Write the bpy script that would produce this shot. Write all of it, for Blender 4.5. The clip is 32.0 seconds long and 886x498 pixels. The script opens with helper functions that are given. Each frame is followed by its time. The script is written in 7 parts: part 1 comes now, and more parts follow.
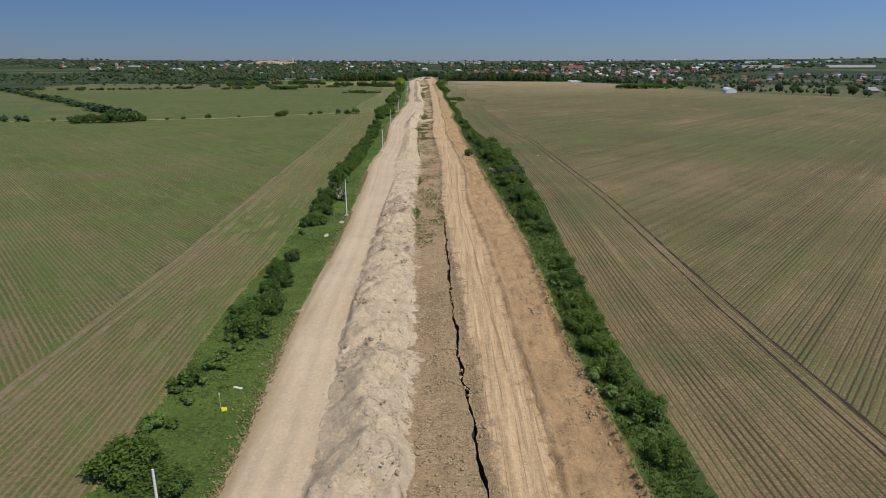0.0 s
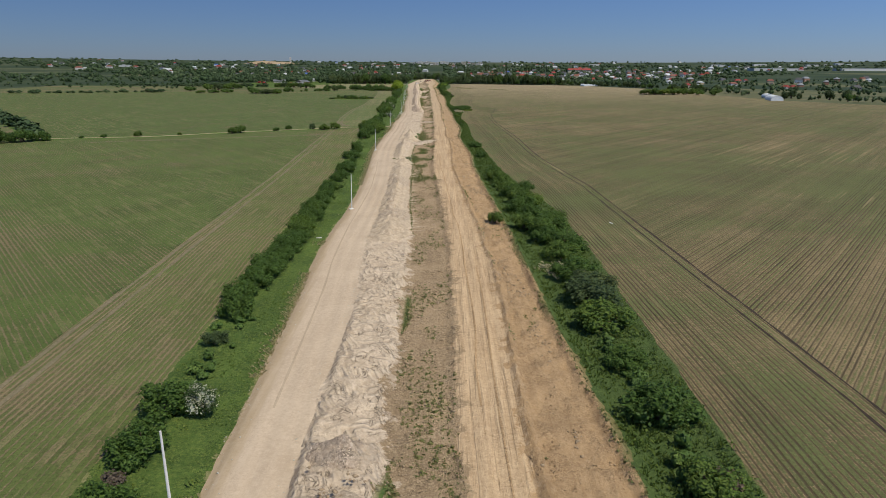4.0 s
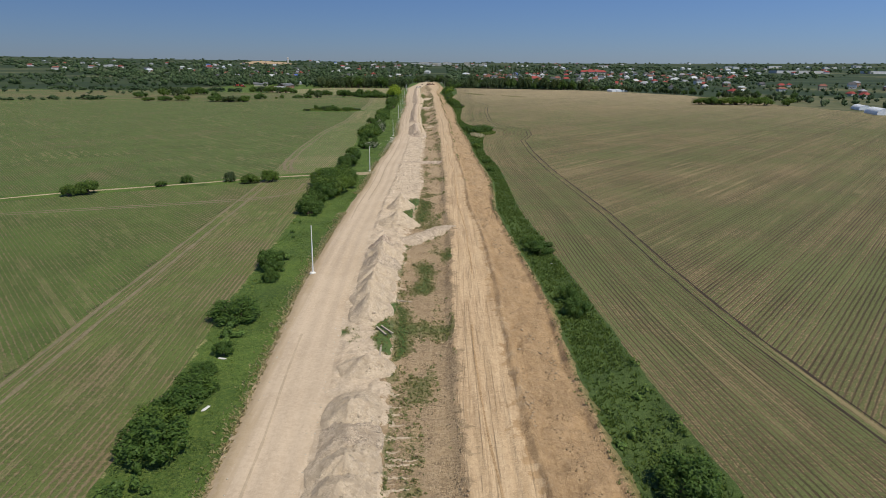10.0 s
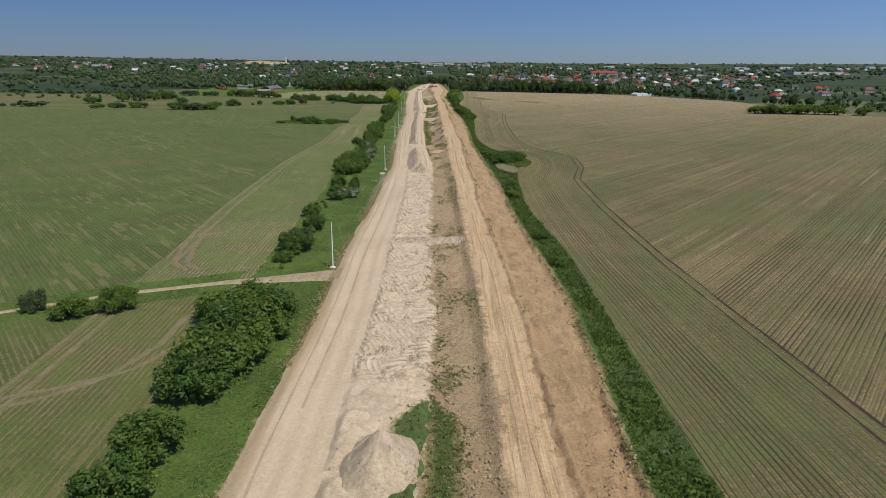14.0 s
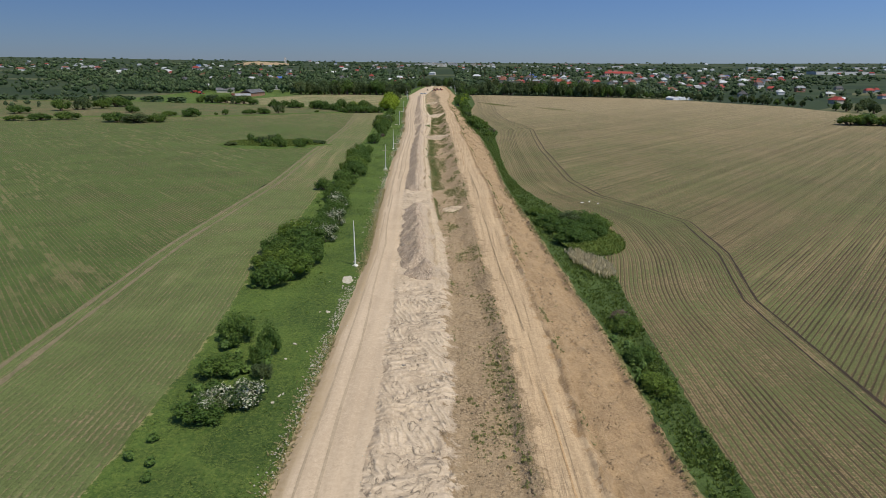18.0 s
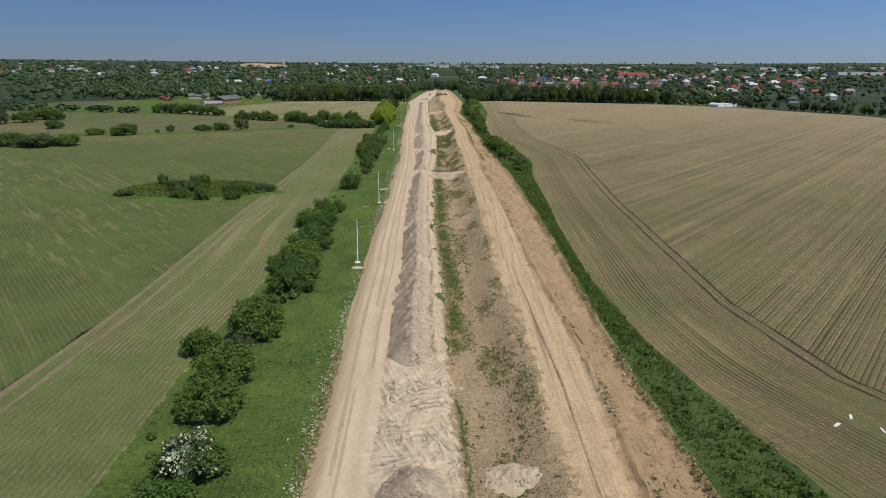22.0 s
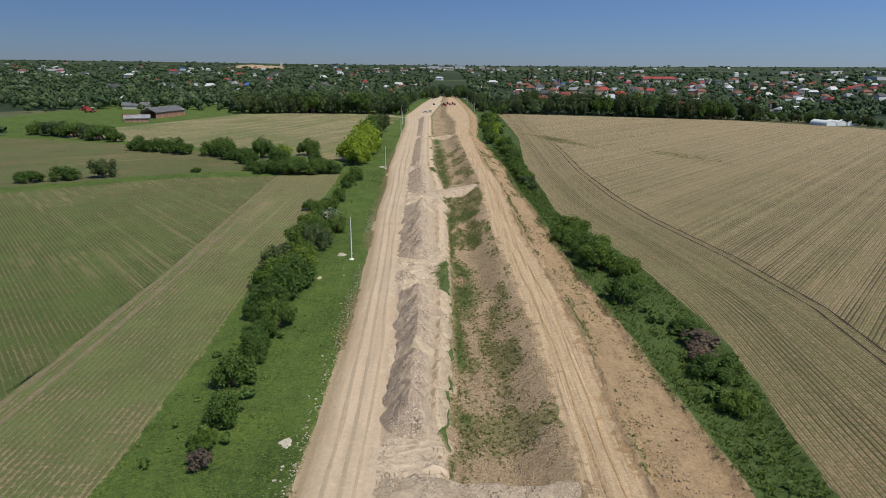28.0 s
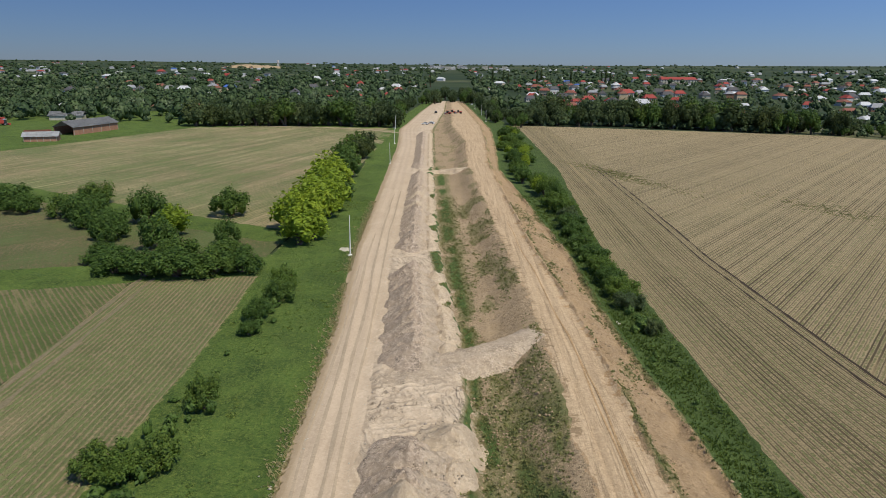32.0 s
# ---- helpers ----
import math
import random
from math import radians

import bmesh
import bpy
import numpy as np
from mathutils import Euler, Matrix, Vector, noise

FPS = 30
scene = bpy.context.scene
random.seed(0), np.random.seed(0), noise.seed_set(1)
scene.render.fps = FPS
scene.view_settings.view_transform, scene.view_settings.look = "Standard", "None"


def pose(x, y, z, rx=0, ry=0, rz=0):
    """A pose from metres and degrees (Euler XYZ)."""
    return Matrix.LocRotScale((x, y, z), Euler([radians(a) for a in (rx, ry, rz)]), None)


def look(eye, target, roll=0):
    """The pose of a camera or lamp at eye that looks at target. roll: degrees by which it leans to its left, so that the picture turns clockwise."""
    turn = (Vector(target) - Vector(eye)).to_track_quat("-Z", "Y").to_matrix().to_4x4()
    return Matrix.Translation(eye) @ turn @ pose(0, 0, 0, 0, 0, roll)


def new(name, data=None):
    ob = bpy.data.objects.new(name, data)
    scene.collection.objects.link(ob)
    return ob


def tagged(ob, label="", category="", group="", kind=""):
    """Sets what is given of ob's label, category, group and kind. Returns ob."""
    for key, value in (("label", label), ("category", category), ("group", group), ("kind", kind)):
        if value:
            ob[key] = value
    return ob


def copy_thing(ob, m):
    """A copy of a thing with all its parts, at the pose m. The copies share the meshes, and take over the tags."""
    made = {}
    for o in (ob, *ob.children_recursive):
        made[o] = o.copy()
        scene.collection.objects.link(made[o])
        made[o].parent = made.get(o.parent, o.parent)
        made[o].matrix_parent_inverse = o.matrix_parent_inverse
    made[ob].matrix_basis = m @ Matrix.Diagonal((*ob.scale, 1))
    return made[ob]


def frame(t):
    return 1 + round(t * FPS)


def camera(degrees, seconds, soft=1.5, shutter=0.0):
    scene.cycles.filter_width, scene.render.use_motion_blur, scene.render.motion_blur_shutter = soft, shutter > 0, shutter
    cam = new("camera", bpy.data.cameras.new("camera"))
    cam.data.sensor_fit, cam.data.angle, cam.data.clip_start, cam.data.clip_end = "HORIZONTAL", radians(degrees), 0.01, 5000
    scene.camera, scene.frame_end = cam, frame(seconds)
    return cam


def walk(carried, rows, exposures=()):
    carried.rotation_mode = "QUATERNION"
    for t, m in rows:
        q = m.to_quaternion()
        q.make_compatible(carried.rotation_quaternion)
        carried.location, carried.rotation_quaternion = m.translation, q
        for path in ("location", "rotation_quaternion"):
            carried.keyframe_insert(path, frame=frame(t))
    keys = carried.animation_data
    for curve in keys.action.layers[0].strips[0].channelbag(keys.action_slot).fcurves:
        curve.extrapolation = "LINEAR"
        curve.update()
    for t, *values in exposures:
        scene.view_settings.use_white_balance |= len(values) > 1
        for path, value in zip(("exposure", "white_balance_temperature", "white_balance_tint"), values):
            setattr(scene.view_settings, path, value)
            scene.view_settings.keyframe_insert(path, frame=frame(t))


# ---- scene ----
cam = camera(68.8, 32.0, soft=0.5)
METRES, EYE, TILT, LEAN, TURN = 820.0, 31.05, 0.0, 0.0, 0.0
ROWS = [
    (0.0, 0.0, 0.0, 0.0, -0.01, -15.99, 0.05),
    (0.5, 0.0, 0.0145, -0.0001, -0.02, -15.93, -0.03),
    (1.0, -0.0002, 0.0292, -0.0, -0.0, -15.93, -0.05),
    (1.5, -0.0008, 0.0438, 0.0001, 0.01, -15.94, -0.11),
    (2.0, -0.0014, 0.0584, 0.0002, 0.01, -15.94, -0.14),
    (2.5, -0.0013, 0.0731, 0.0004, 0.04, -15.92, -0.15),
    (3.0, -0.0016, 0.0877, 0.0004, 0.05, -15.91, -0.21),
    (3.5, -0.0022, 0.1023, 0.0005, 0.06, -15.91, -0.26),
    (5.5, -0.0009, 0.1624, 0.0007, 0.07, -15.77, -0.17),
    (6.0, -0.0013, 0.1771, 0.0008, 0.1, -15.75, -0.23),
    (6.5, -0.0018, 0.192, 0.001, 0.13, -15.72, -0.28),
    (7.0, -0.0025, 0.2069, 0.0013, 0.16, -15.73, -0.31),
    (7.5, -0.0033, 0.2219, 0.0015, 0.18, -15.74, -0.38),
    (8.0, -0.0041, 0.2368, 0.0016, 0.2, -15.73, -0.43),
    (8.5, -0.0049, 0.2517, 0.0016, 0.22, -15.75, -0.45),
    (9.0, -0.0057, 0.2666, 0.0016, 0.24, -15.8, -0.45),
    (9.5, -0.0066, 0.2815, 0.0017, 0.22, -15.84, -0.45),
    (10.0, -0.0077, 0.2967, 0.0018, 0.22, -15.84, -0.45),
    (10.5, -0.0086, 0.3119, 0.0019, 0.21, -15.83, -0.5),
    (11.0, -0.0094, 0.327, 0.0019, 0.23, -15.85, -0.48),
    (11.5, -0.0097, 0.3422, 0.0019, 0.25, -15.86, -0.44),
    (12.0, -0.0103, 0.3574, 0.002, 0.25, -15.86, -0.43),
    (12.5, -0.0111, 0.3728, 0.0022, 0.26, -15.82, -0.48),
    (13.0, -0.0119, 0.3882, 0.0023, 0.29, -15.77, -0.53),
    (13.5, -0.0128, 0.4034, 0.0025, 0.3, -15.8, -0.55),
    (14.0, -0.0136, 0.4186, 0.0026, 0.31, -15.84, -0.55),
    (14.5, -0.0145, 0.434, 0.0027, 0.33, -15.88, -0.56),
    (15.0, -0.0154, 0.4495, 0.0028, 0.36, -15.9, -0.57),
    (15.5, -0.0163, 0.465, 0.0029, 0.39, -15.9, -0.55),
    (17.5, -0.0179, 0.5343, 0.0019, 0.54, -15.82, -0.43),
    (18.0, -0.0187, 0.5491, 0.0021, 0.56, -15.79, -0.41),
    (18.5, -0.0195, 0.5649, 0.0023, 0.58, -15.76, -0.39),
    (19.0, -0.0204, 0.5806, 0.0023, 0.59, -15.76, -0.38),
    (19.5, -0.0214, 0.5965, 0.0024, 0.63, -15.73, -0.33),
    (20.0, -0.0223, 0.6123, 0.0025, 0.67, -15.7, -0.31),
    (20.5, -0.0232, 0.628, 0.0027, 0.68, -15.7, -0.28),
    (21.0, -0.0234, 0.6437, 0.0027, 0.69, -15.68, -0.28),
    (21.5, -0.0237, 0.6593, 0.0029, 0.69, -15.7, -0.28),
    (22.0, -0.0241, 0.6748, 0.003, 0.7, -15.71, -0.25),
    (22.5, -0.0247, 0.6905, 0.0031, 0.7, -15.74, -0.25),
    (23.0, -0.0254, 0.7062, 0.0032, 0.73, -15.74, -0.24),
    (23.5, -0.0263, 0.722, 0.0034, 0.75, -15.73, -0.26),
    (24.0, -0.0271, 0.7377, 0.0035, 0.76, -15.72, -0.27),
    (24.5, -0.0277, 0.7536, 0.0037, 0.8, -15.73, -0.27),
    (25.0, -0.0282, 0.7694, 0.0038, 0.82, -15.73, -0.27),
    (25.5, -0.0286, 0.7854, 0.0039, 0.86, -15.73, -0.3),
    (27.5, -0.0304, 0.8535, 0.0029, 1.0, -15.5, -0.41),
    (28.0, -0.0308, 0.8696, 0.0031, 1.0, -15.51, -0.49),
    (28.5, -0.0312, 0.8858, 0.0033, 1.04, -15.49, -0.45),
    (29.0, -0.0316, 0.9021, 0.0035, 1.06, -15.49, -0.46),
    (29.5, -0.0322, 0.9183, 0.0037, 1.06, -15.46, -0.44),
    (30.0, -0.0328, 0.9346, 0.0039, 1.09, -15.44, -0.44),
    (30.5, -0.0333, 0.9506, 0.004, 1.09, -15.48, -0.45),
    (31.0, -0.0339, 0.9667, 0.0039, 1.08, -15.51, -0.45),
    (31.5, -0.0347, 0.9828, 0.0041, 1.09, -15.54, -0.44),
    (32.0, -0.0355, 0.9991, 0.0042, 1.1, -15.55, -0.43),
]
walk(cam, [(t, pose(0, 0, EYE, TILT, LEAN, TURN) @ pose(METRES * x, METRES * y, METRES * z, 90 + pitch, roll, yaw)) for t, x, y, z, yaw, pitch, roll in ROWS], exposures=[(0.0, -0.13), (5.0, -0.09), (9.0, -0.05), (32.0, -0.06)])

# ---- light ----
world = bpy.data.worlds.new("sky")
scene.world = world
world.use_nodes = True
wn = world.node_tree
sky = wn.nodes.new("ShaderNodeTexSky")
sky.sky_type, sky.sun_disc = "NISHITA", False
SUN_AZ, SUN_EL = 134.0, 58.0          # clockwise from the walk's heading, degrees
sky.sun_elevation, sky.sun_rotation = radians(SUN_EL), radians(SUN_AZ)
sky.air_density, sky.dust_density, sky.ozone_density, sky.altitude = 1.0, 0.15, 6.0, 100
wn.nodes["Background"].inputs["Strength"].default_value = 0.1
# a tint painted into the sky darkens it towards the horizon and lends it violet
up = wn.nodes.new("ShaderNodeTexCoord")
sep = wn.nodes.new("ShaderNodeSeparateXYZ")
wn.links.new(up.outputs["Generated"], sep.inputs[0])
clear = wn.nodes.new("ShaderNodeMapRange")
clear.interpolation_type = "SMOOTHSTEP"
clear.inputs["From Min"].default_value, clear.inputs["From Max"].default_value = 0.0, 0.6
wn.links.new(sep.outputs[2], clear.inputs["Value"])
low_sky_tint = wn.nodes.new("ShaderNodeMix")
low_sky_tint.data_type = "RGBA"
low_sky_tint.inputs[6].default_value, low_sky_tint.inputs[7].default_value = (0.31, 0.39, 0.60, 1), (0.74, 0.76, 0.8, 1)
wn.links.new(clear.outputs[0], low_sky_tint.inputs[0])
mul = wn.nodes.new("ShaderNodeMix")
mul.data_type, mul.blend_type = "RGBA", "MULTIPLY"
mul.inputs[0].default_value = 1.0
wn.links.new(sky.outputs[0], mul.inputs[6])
# and a painted gain makes the sky brighter round to the sun's side
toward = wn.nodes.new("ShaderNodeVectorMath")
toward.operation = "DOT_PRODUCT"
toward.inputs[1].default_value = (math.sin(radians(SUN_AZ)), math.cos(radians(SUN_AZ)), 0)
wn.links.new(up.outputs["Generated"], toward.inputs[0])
sunward_gain = wn.nodes.new("ShaderNodeMath")
sunward_gain.operation = "MULTIPLY_ADD"
sunward_gain.inputs[1].default_value, sunward_gain.inputs[2].default_value = 0.72, 1.60
wn.links.new(toward.outputs["Value"], sunward_gain.inputs[0])
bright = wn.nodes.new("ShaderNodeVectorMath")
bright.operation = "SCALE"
wn.links.new(low_sky_tint.outputs[2], bright.inputs[0])
wn.links.new(sunward_gain.outputs[0], bright.inputs["Scale"])
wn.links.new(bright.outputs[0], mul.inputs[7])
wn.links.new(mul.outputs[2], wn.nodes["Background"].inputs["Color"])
sun_to = Vector((math.sin(radians(SUN_AZ)) * math.cos(radians(SUN_EL)), math.cos(radians(SUN_AZ)) * math.cos(radians(SUN_EL)), math.sin(radians(SUN_EL))))
sun = new("sun", bpy.data.lights.new("sun", "SUN"))
sun.data.energy, sun.data.angle, sun.data.color = 4.3, radians(0.6), (1.0, 0.94, 0.79)
sun.matrix_world = look(sun_to * 200, (0, 0, 0))

# ---- materials ----
def material(name, rough=0.9):
    m = bpy.data.materials.new(name)
    m.use_nodes = True
    b = m.node_tree.nodes["Principled BSDF"]
    b.inputs["Roughness"].default_value = rough
    b.inputs["Specular IOR Level"].default_value = 0.2
    return m, m.node_tree, b


def node(nt, kind, **sockets):
    n = nt.nodes.new(kind)
    for k, v in sockets.items():
        k = int(k[1:]) if k[0] == "_" else k.replace("_", " ")
        if isinstance(v, bpy.types.NodeSocket):
            nt.links.new(v, n.inputs[k])
        else:
            n.inputs[k].default_value = v
    return n


def calc(nt, op, a, b=0.0, c=0.0):
    n = nt.nodes.new("ShaderNodeMath")
    n.operation = op
    for i, v in enumerate((a, b, c)):
        if isinstance(v, bpy.types.NodeSocket):
            nt.links.new(v, n.inputs[i])
        else:
            n.inputs[i].default_value = v
    return n.outputs[0]


def blend(nt, f, a, b):
    n = nt.nodes.new("ShaderNodeMix")
    n.data_type = "RGBA"
    for i, v in ((0, f), (6, a), (7, b)):
        if isinstance(v, bpy.types.NodeSocket):
            nt.links.new(v, n.inputs[i])
        else:
            n.inputs[i].default_value = (*v, 1) if i else v
    return n.outputs[2]


def ramp(nt, v, lo, hi):
    n = node(nt, "ShaderNodeMapRange", Value=v, From_Min=lo, From_Max=hi)
    return n.outputs[0]


def coords(nt, kind="Object", scale=(1, 1, 1), turn=0.0):
    c = nt.nodes.new("ShaderNodeTexCoord").outputs[kind]
    return node(nt, "ShaderNodeMapping", Vector=c, Scale=scale, Rotation=(0, 0, radians(turn))).outputs[0]


def grain(nt, v, scale, detail=4.0, rough=0.6, warp=0.0):
    return node(nt, "ShaderNodeTexNoise", Vector=v, Scale=scale, Detail=detail, Roughness=rough, Distortion=warp).outputs[0]


def bump(nt, bsdf, h, strength, distance):
    n = node(nt, "ShaderNodeBump", Height=h, Strength=strength, Distance=distance)
    nt.links.new(n.outputs[0], bsdf.inputs["Normal"])


def colour(nt, bsdf, c):
    nt.links.new(c, bsdf.inputs["Base Color"])


def earth(name, light, mid, dark, streak=1.0, patch=0.12, stones=0.0, cover=False, relief=0.12, shoulder=None, treads=None, west=None, east=None, reach=1.0, fade=None, speckle=0.3, lee=None):
    """Bare ground: two colours in patches, wheel streaks along the way, pebbles, and plants where the cover attribute says so."""
    m, nt, b = material(name, 0.95)
    o = coords(nt)
    long = coords(nt, scale=(1.0, 0.06, 1.0))
    big = grain(nt, o, patch, 5, 0.65, 0.6)
    fine = grain(nt, o, 2.1, 6, 0.78)
    lines = calc(nt, "MULTIPLY_ADD", grain(nt, long, 4.5, 3, 0.65, 0.3), 0.5, calc(nt, "MULTIPLY", grain(nt, long, 1.1, 3, 0.6, 0.4), 0.5))
    c = blend(nt, ramp(nt, big, 0.36, 0.64), dark, mid)
    c = blend(nt, calc(nt, "MULTIPLY", ramp(nt, lines, 0.42, 0.66), streak), c, light)
    c = blend(nt, ramp(nt, fine, 0.5, 0.74), c, light)
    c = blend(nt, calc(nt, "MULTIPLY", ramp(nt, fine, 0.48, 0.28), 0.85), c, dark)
    h = calc(nt, "ADD", calc(nt, "MULTIPLY", lines, 0.8 * streak), fine)
    if fade:
        way = calc(nt, "ADD", node(nt, "ShaderNodeSeparateXYZ", Vector=o).outputs[1], calc(nt, "MULTIPLY", calc(nt, "SUBTRACT", grain(nt, o, 0.05, 5, 0.7), 0.5), 300.0))
        dull = blend(nt, ramp(nt, fine, 0.3, 0.7), tuple(0.68 * x for x in fade), tuple(1.25 * x for x in fade))
        c = blend(nt, calc(nt, "MULTIPLY", ramp(nt, way, 330, 620), 0.4), c, dull)
    if speckle:
        # lumps and pebbles, each of its own tone
        v = node(nt, "ShaderNodeTexVoronoi", Vector=o, Scale=6.5, Randomness=1.0)
        tone = node(nt, "ShaderNodeSeparateColor", Color=v.outputs["Color"]).outputs[0]
        field = ramp(nt, grain(nt, o, 0.45, 4, 0.7), 0.36, 0.6)
        c = blend(nt, calc(nt, "MULTIPLY", calc(nt, "MULTIPLY", ramp(nt, tone, 0.66, 0.9), field), speckle * 1.6), c, tuple(min(0.75, 1.22 * x) for x in light))
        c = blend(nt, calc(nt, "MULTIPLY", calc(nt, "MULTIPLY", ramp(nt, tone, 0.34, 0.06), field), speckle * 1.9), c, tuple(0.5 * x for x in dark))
        h = calc(nt, "ADD", h, calc(nt, "MULTIPLY", calc(nt, "MULTIPLY", ramp(nt, v.outputs["Distance"], 0.6, 0.0), field), 1.5 * speckle))
    if lee:
        # the side away from the road is buried in pale sand
        x = node(nt, "ShaderNodeSeparateXYZ", Vector=o).outputs[0]
        x = calc(nt, "ADD", x, calc(nt, "MULTIPLY", calc(nt, "SUBTRACT", grain(nt, o, 0.6, 5, 0.7), 0.5), 3.2))
        c = blend(nt, calc(nt, "MULTIPLY", ramp(nt, x, 0.9, 1.5), 0.85), c, blend(nt, ramp(nt, fine, 0.3, 0.7), lee[2], lee[0]))
    if shoulder:
        u = node(nt, "ShaderNodeSeparateXYZ", Vector=coords(nt, "UV")).outputs[0]
        u = calc(nt, "ADD", u, calc(nt, "MULTIPLY", calc(nt, "SUBTRACT", grain(nt, long, 0.9, 4), 0.5), 3.0))
        c = blend(nt, calc(nt, "MULTIPLY", ramp(nt, u, 2.0, 1.1), ramp(nt, fine, 0.2, 0.6)), c, shoulder)
    if stones:
        v = node(nt, "ShaderNodeTexVoronoi", Vector=o, Scale=2.6)
        spots = ramp(nt, v.outputs["Distance"], 0.34, 0.1)
        pick = ramp(nt, grain(nt, o, 0.5, 3), 0.5, 0.62)
        c = blend(nt, calc(nt, "MULTIPLY", calc(nt, "MULTIPLY", spots, pick), stones), c, tuple(0.42 * x for x in dark))
        h = calc(nt, "ADD", h, calc(nt, "MULTIPLY", calc(nt, "MULTIPLY", spots, pick), 1.2))
    if treads:
        y = node(nt, "ShaderNodeSeparateXYZ", Vector=o).outputs[1]
        zone = 0.0
        for y_in, y_out in treads:
            zone = calc(nt, "ADD", calc(nt, "MULTIPLY", ramp(nt, y, y_in, y_in + 8), ramp(nt, y, y_out, y_out - 8)), zone)
        w1 = node(nt, "ShaderNodeTexWave", Vector=coords(nt, scale=(0.8, 1.0, 1.0), turn=70), Scale=0.30, Distortion=9.0, Detail=2.0, Detail_Scale=0.35)
        w2 = node(nt, "ShaderNodeTexWave", Vector=coords(nt, turn=-20), Scale=0.42, Distortion=14.0, Detail=3.0, Detail_Scale=0.25)
        bars = blend(nt, ramp(nt, grain(nt, o, 0.13, 2), 0.46, 0.54), w1.outputs["Color"], w2.outputs["Color"])
        bars = calc(nt, "MULTIPLY", calc(nt, "MULTIPLY", ramp(nt, bars, 0.3, 0.95), zone), ramp(nt, grain(nt, o, 0.35, 4, 0.7), 0.42, 0.55))
        # creases between treads get their shade painted dark, besides the pressed-in bump
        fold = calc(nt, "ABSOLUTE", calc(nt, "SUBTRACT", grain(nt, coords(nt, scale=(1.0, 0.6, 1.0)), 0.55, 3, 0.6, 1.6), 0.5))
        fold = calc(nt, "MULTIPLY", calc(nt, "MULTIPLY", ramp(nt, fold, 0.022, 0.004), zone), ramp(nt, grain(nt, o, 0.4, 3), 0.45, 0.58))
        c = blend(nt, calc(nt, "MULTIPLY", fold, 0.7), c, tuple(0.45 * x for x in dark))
        h = calc(nt, "SUBTRACT", h, calc(nt, "MULTIPLY", fold, 1.2))
        c = blend(nt, calc(nt, "MULTIPLY", bars, 0.55), c, light)
        h = calc(nt, "ADD", h, calc(nt, "MULTIPLY", bars, 0.9))
    if streak > 0.6:
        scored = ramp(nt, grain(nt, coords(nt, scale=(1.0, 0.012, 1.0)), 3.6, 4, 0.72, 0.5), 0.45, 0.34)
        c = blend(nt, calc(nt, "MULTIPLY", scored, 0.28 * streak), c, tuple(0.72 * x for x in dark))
        h = calc(nt, "SUBTRACT", h, calc(nt, "MULTIPLY", scored, 0.5))
    if west or east:
        # the neighbouring strip's earth strays over the edge in ragged tongues
        e = nt.nodes.new("ShaderNodeUVMap")
        e.uv_map = "Edge"
        dist = node(nt, "ShaderNodeSeparateXYZ", Vector=e.outputs[0]).outputs
        stray = calc(nt, "SUBTRACT", grain(nt, o, 0.55, 7, 0.72), 0.5)
        for near_side, d, sign in ((west, dist[0], -2.0), (east, dist[1], 2.0)):
            if near_side:
                v = calc(nt, "ADD", calc(nt, "MULTIPLY_ADD", d, -0.5 / reach, 0.5), calc(nt, "MULTIPLY", stray, sign))
                other = blend(nt, ramp(nt, big, 0.36, 0.64), near_side[2], near_side[1])
                other = blend(nt, ramp(nt, fine, 0.5, 0.74), other, near_side[0])
                other = blend(nt, calc(nt, "MULTIPLY", ramp(nt, fine, 0.48, 0.28), 0.85), other, near_side[2])
                c = blend(nt, ramp(nt, v, 0.46, 0.54), c, other)
    if cover:
        a = nt.nodes.new("ShaderNodeAttribute")
        a.attribute_name = "cover"
        edge = calc(nt, "ADD", a.outputs["Fac"], calc(nt, "MULTIPLY", calc(nt, "SUBTRACT", grain(nt, o, 2.6, 5, 0.82), 0.5), 1.9))
        weedy = blend(nt, ramp(nt, grain(nt, o, 1.6, 5, 0.75), 0.36, 0.64), (0.085, 0.095, 0.026), (0.19, 0.185, 0.07))
        lush = blend(nt, ramp(nt, grain(nt, o, 0.9, 5, 0.75), 0.36, 0.64), (0.034, 0.070, 0.014), (0.085, 0.135, 0.03))
        green = blend(nt, ramp(nt, a.outputs["Fac"], 0.8, 0.96), weedy, lush)
        c = blend(nt, calc(nt, "MULTIPLY", ramp(nt, edge, 0.5, 0.62), calc(nt, "MULTIPLY_ADD", ramp(nt, a.outputs["Fac"], 0.75, 0.95), 0.3, 0.65)), c, green)
    colour(nt, b, c)
    bump(nt, b, h, 0.9, 1.15 * relief)
    return m


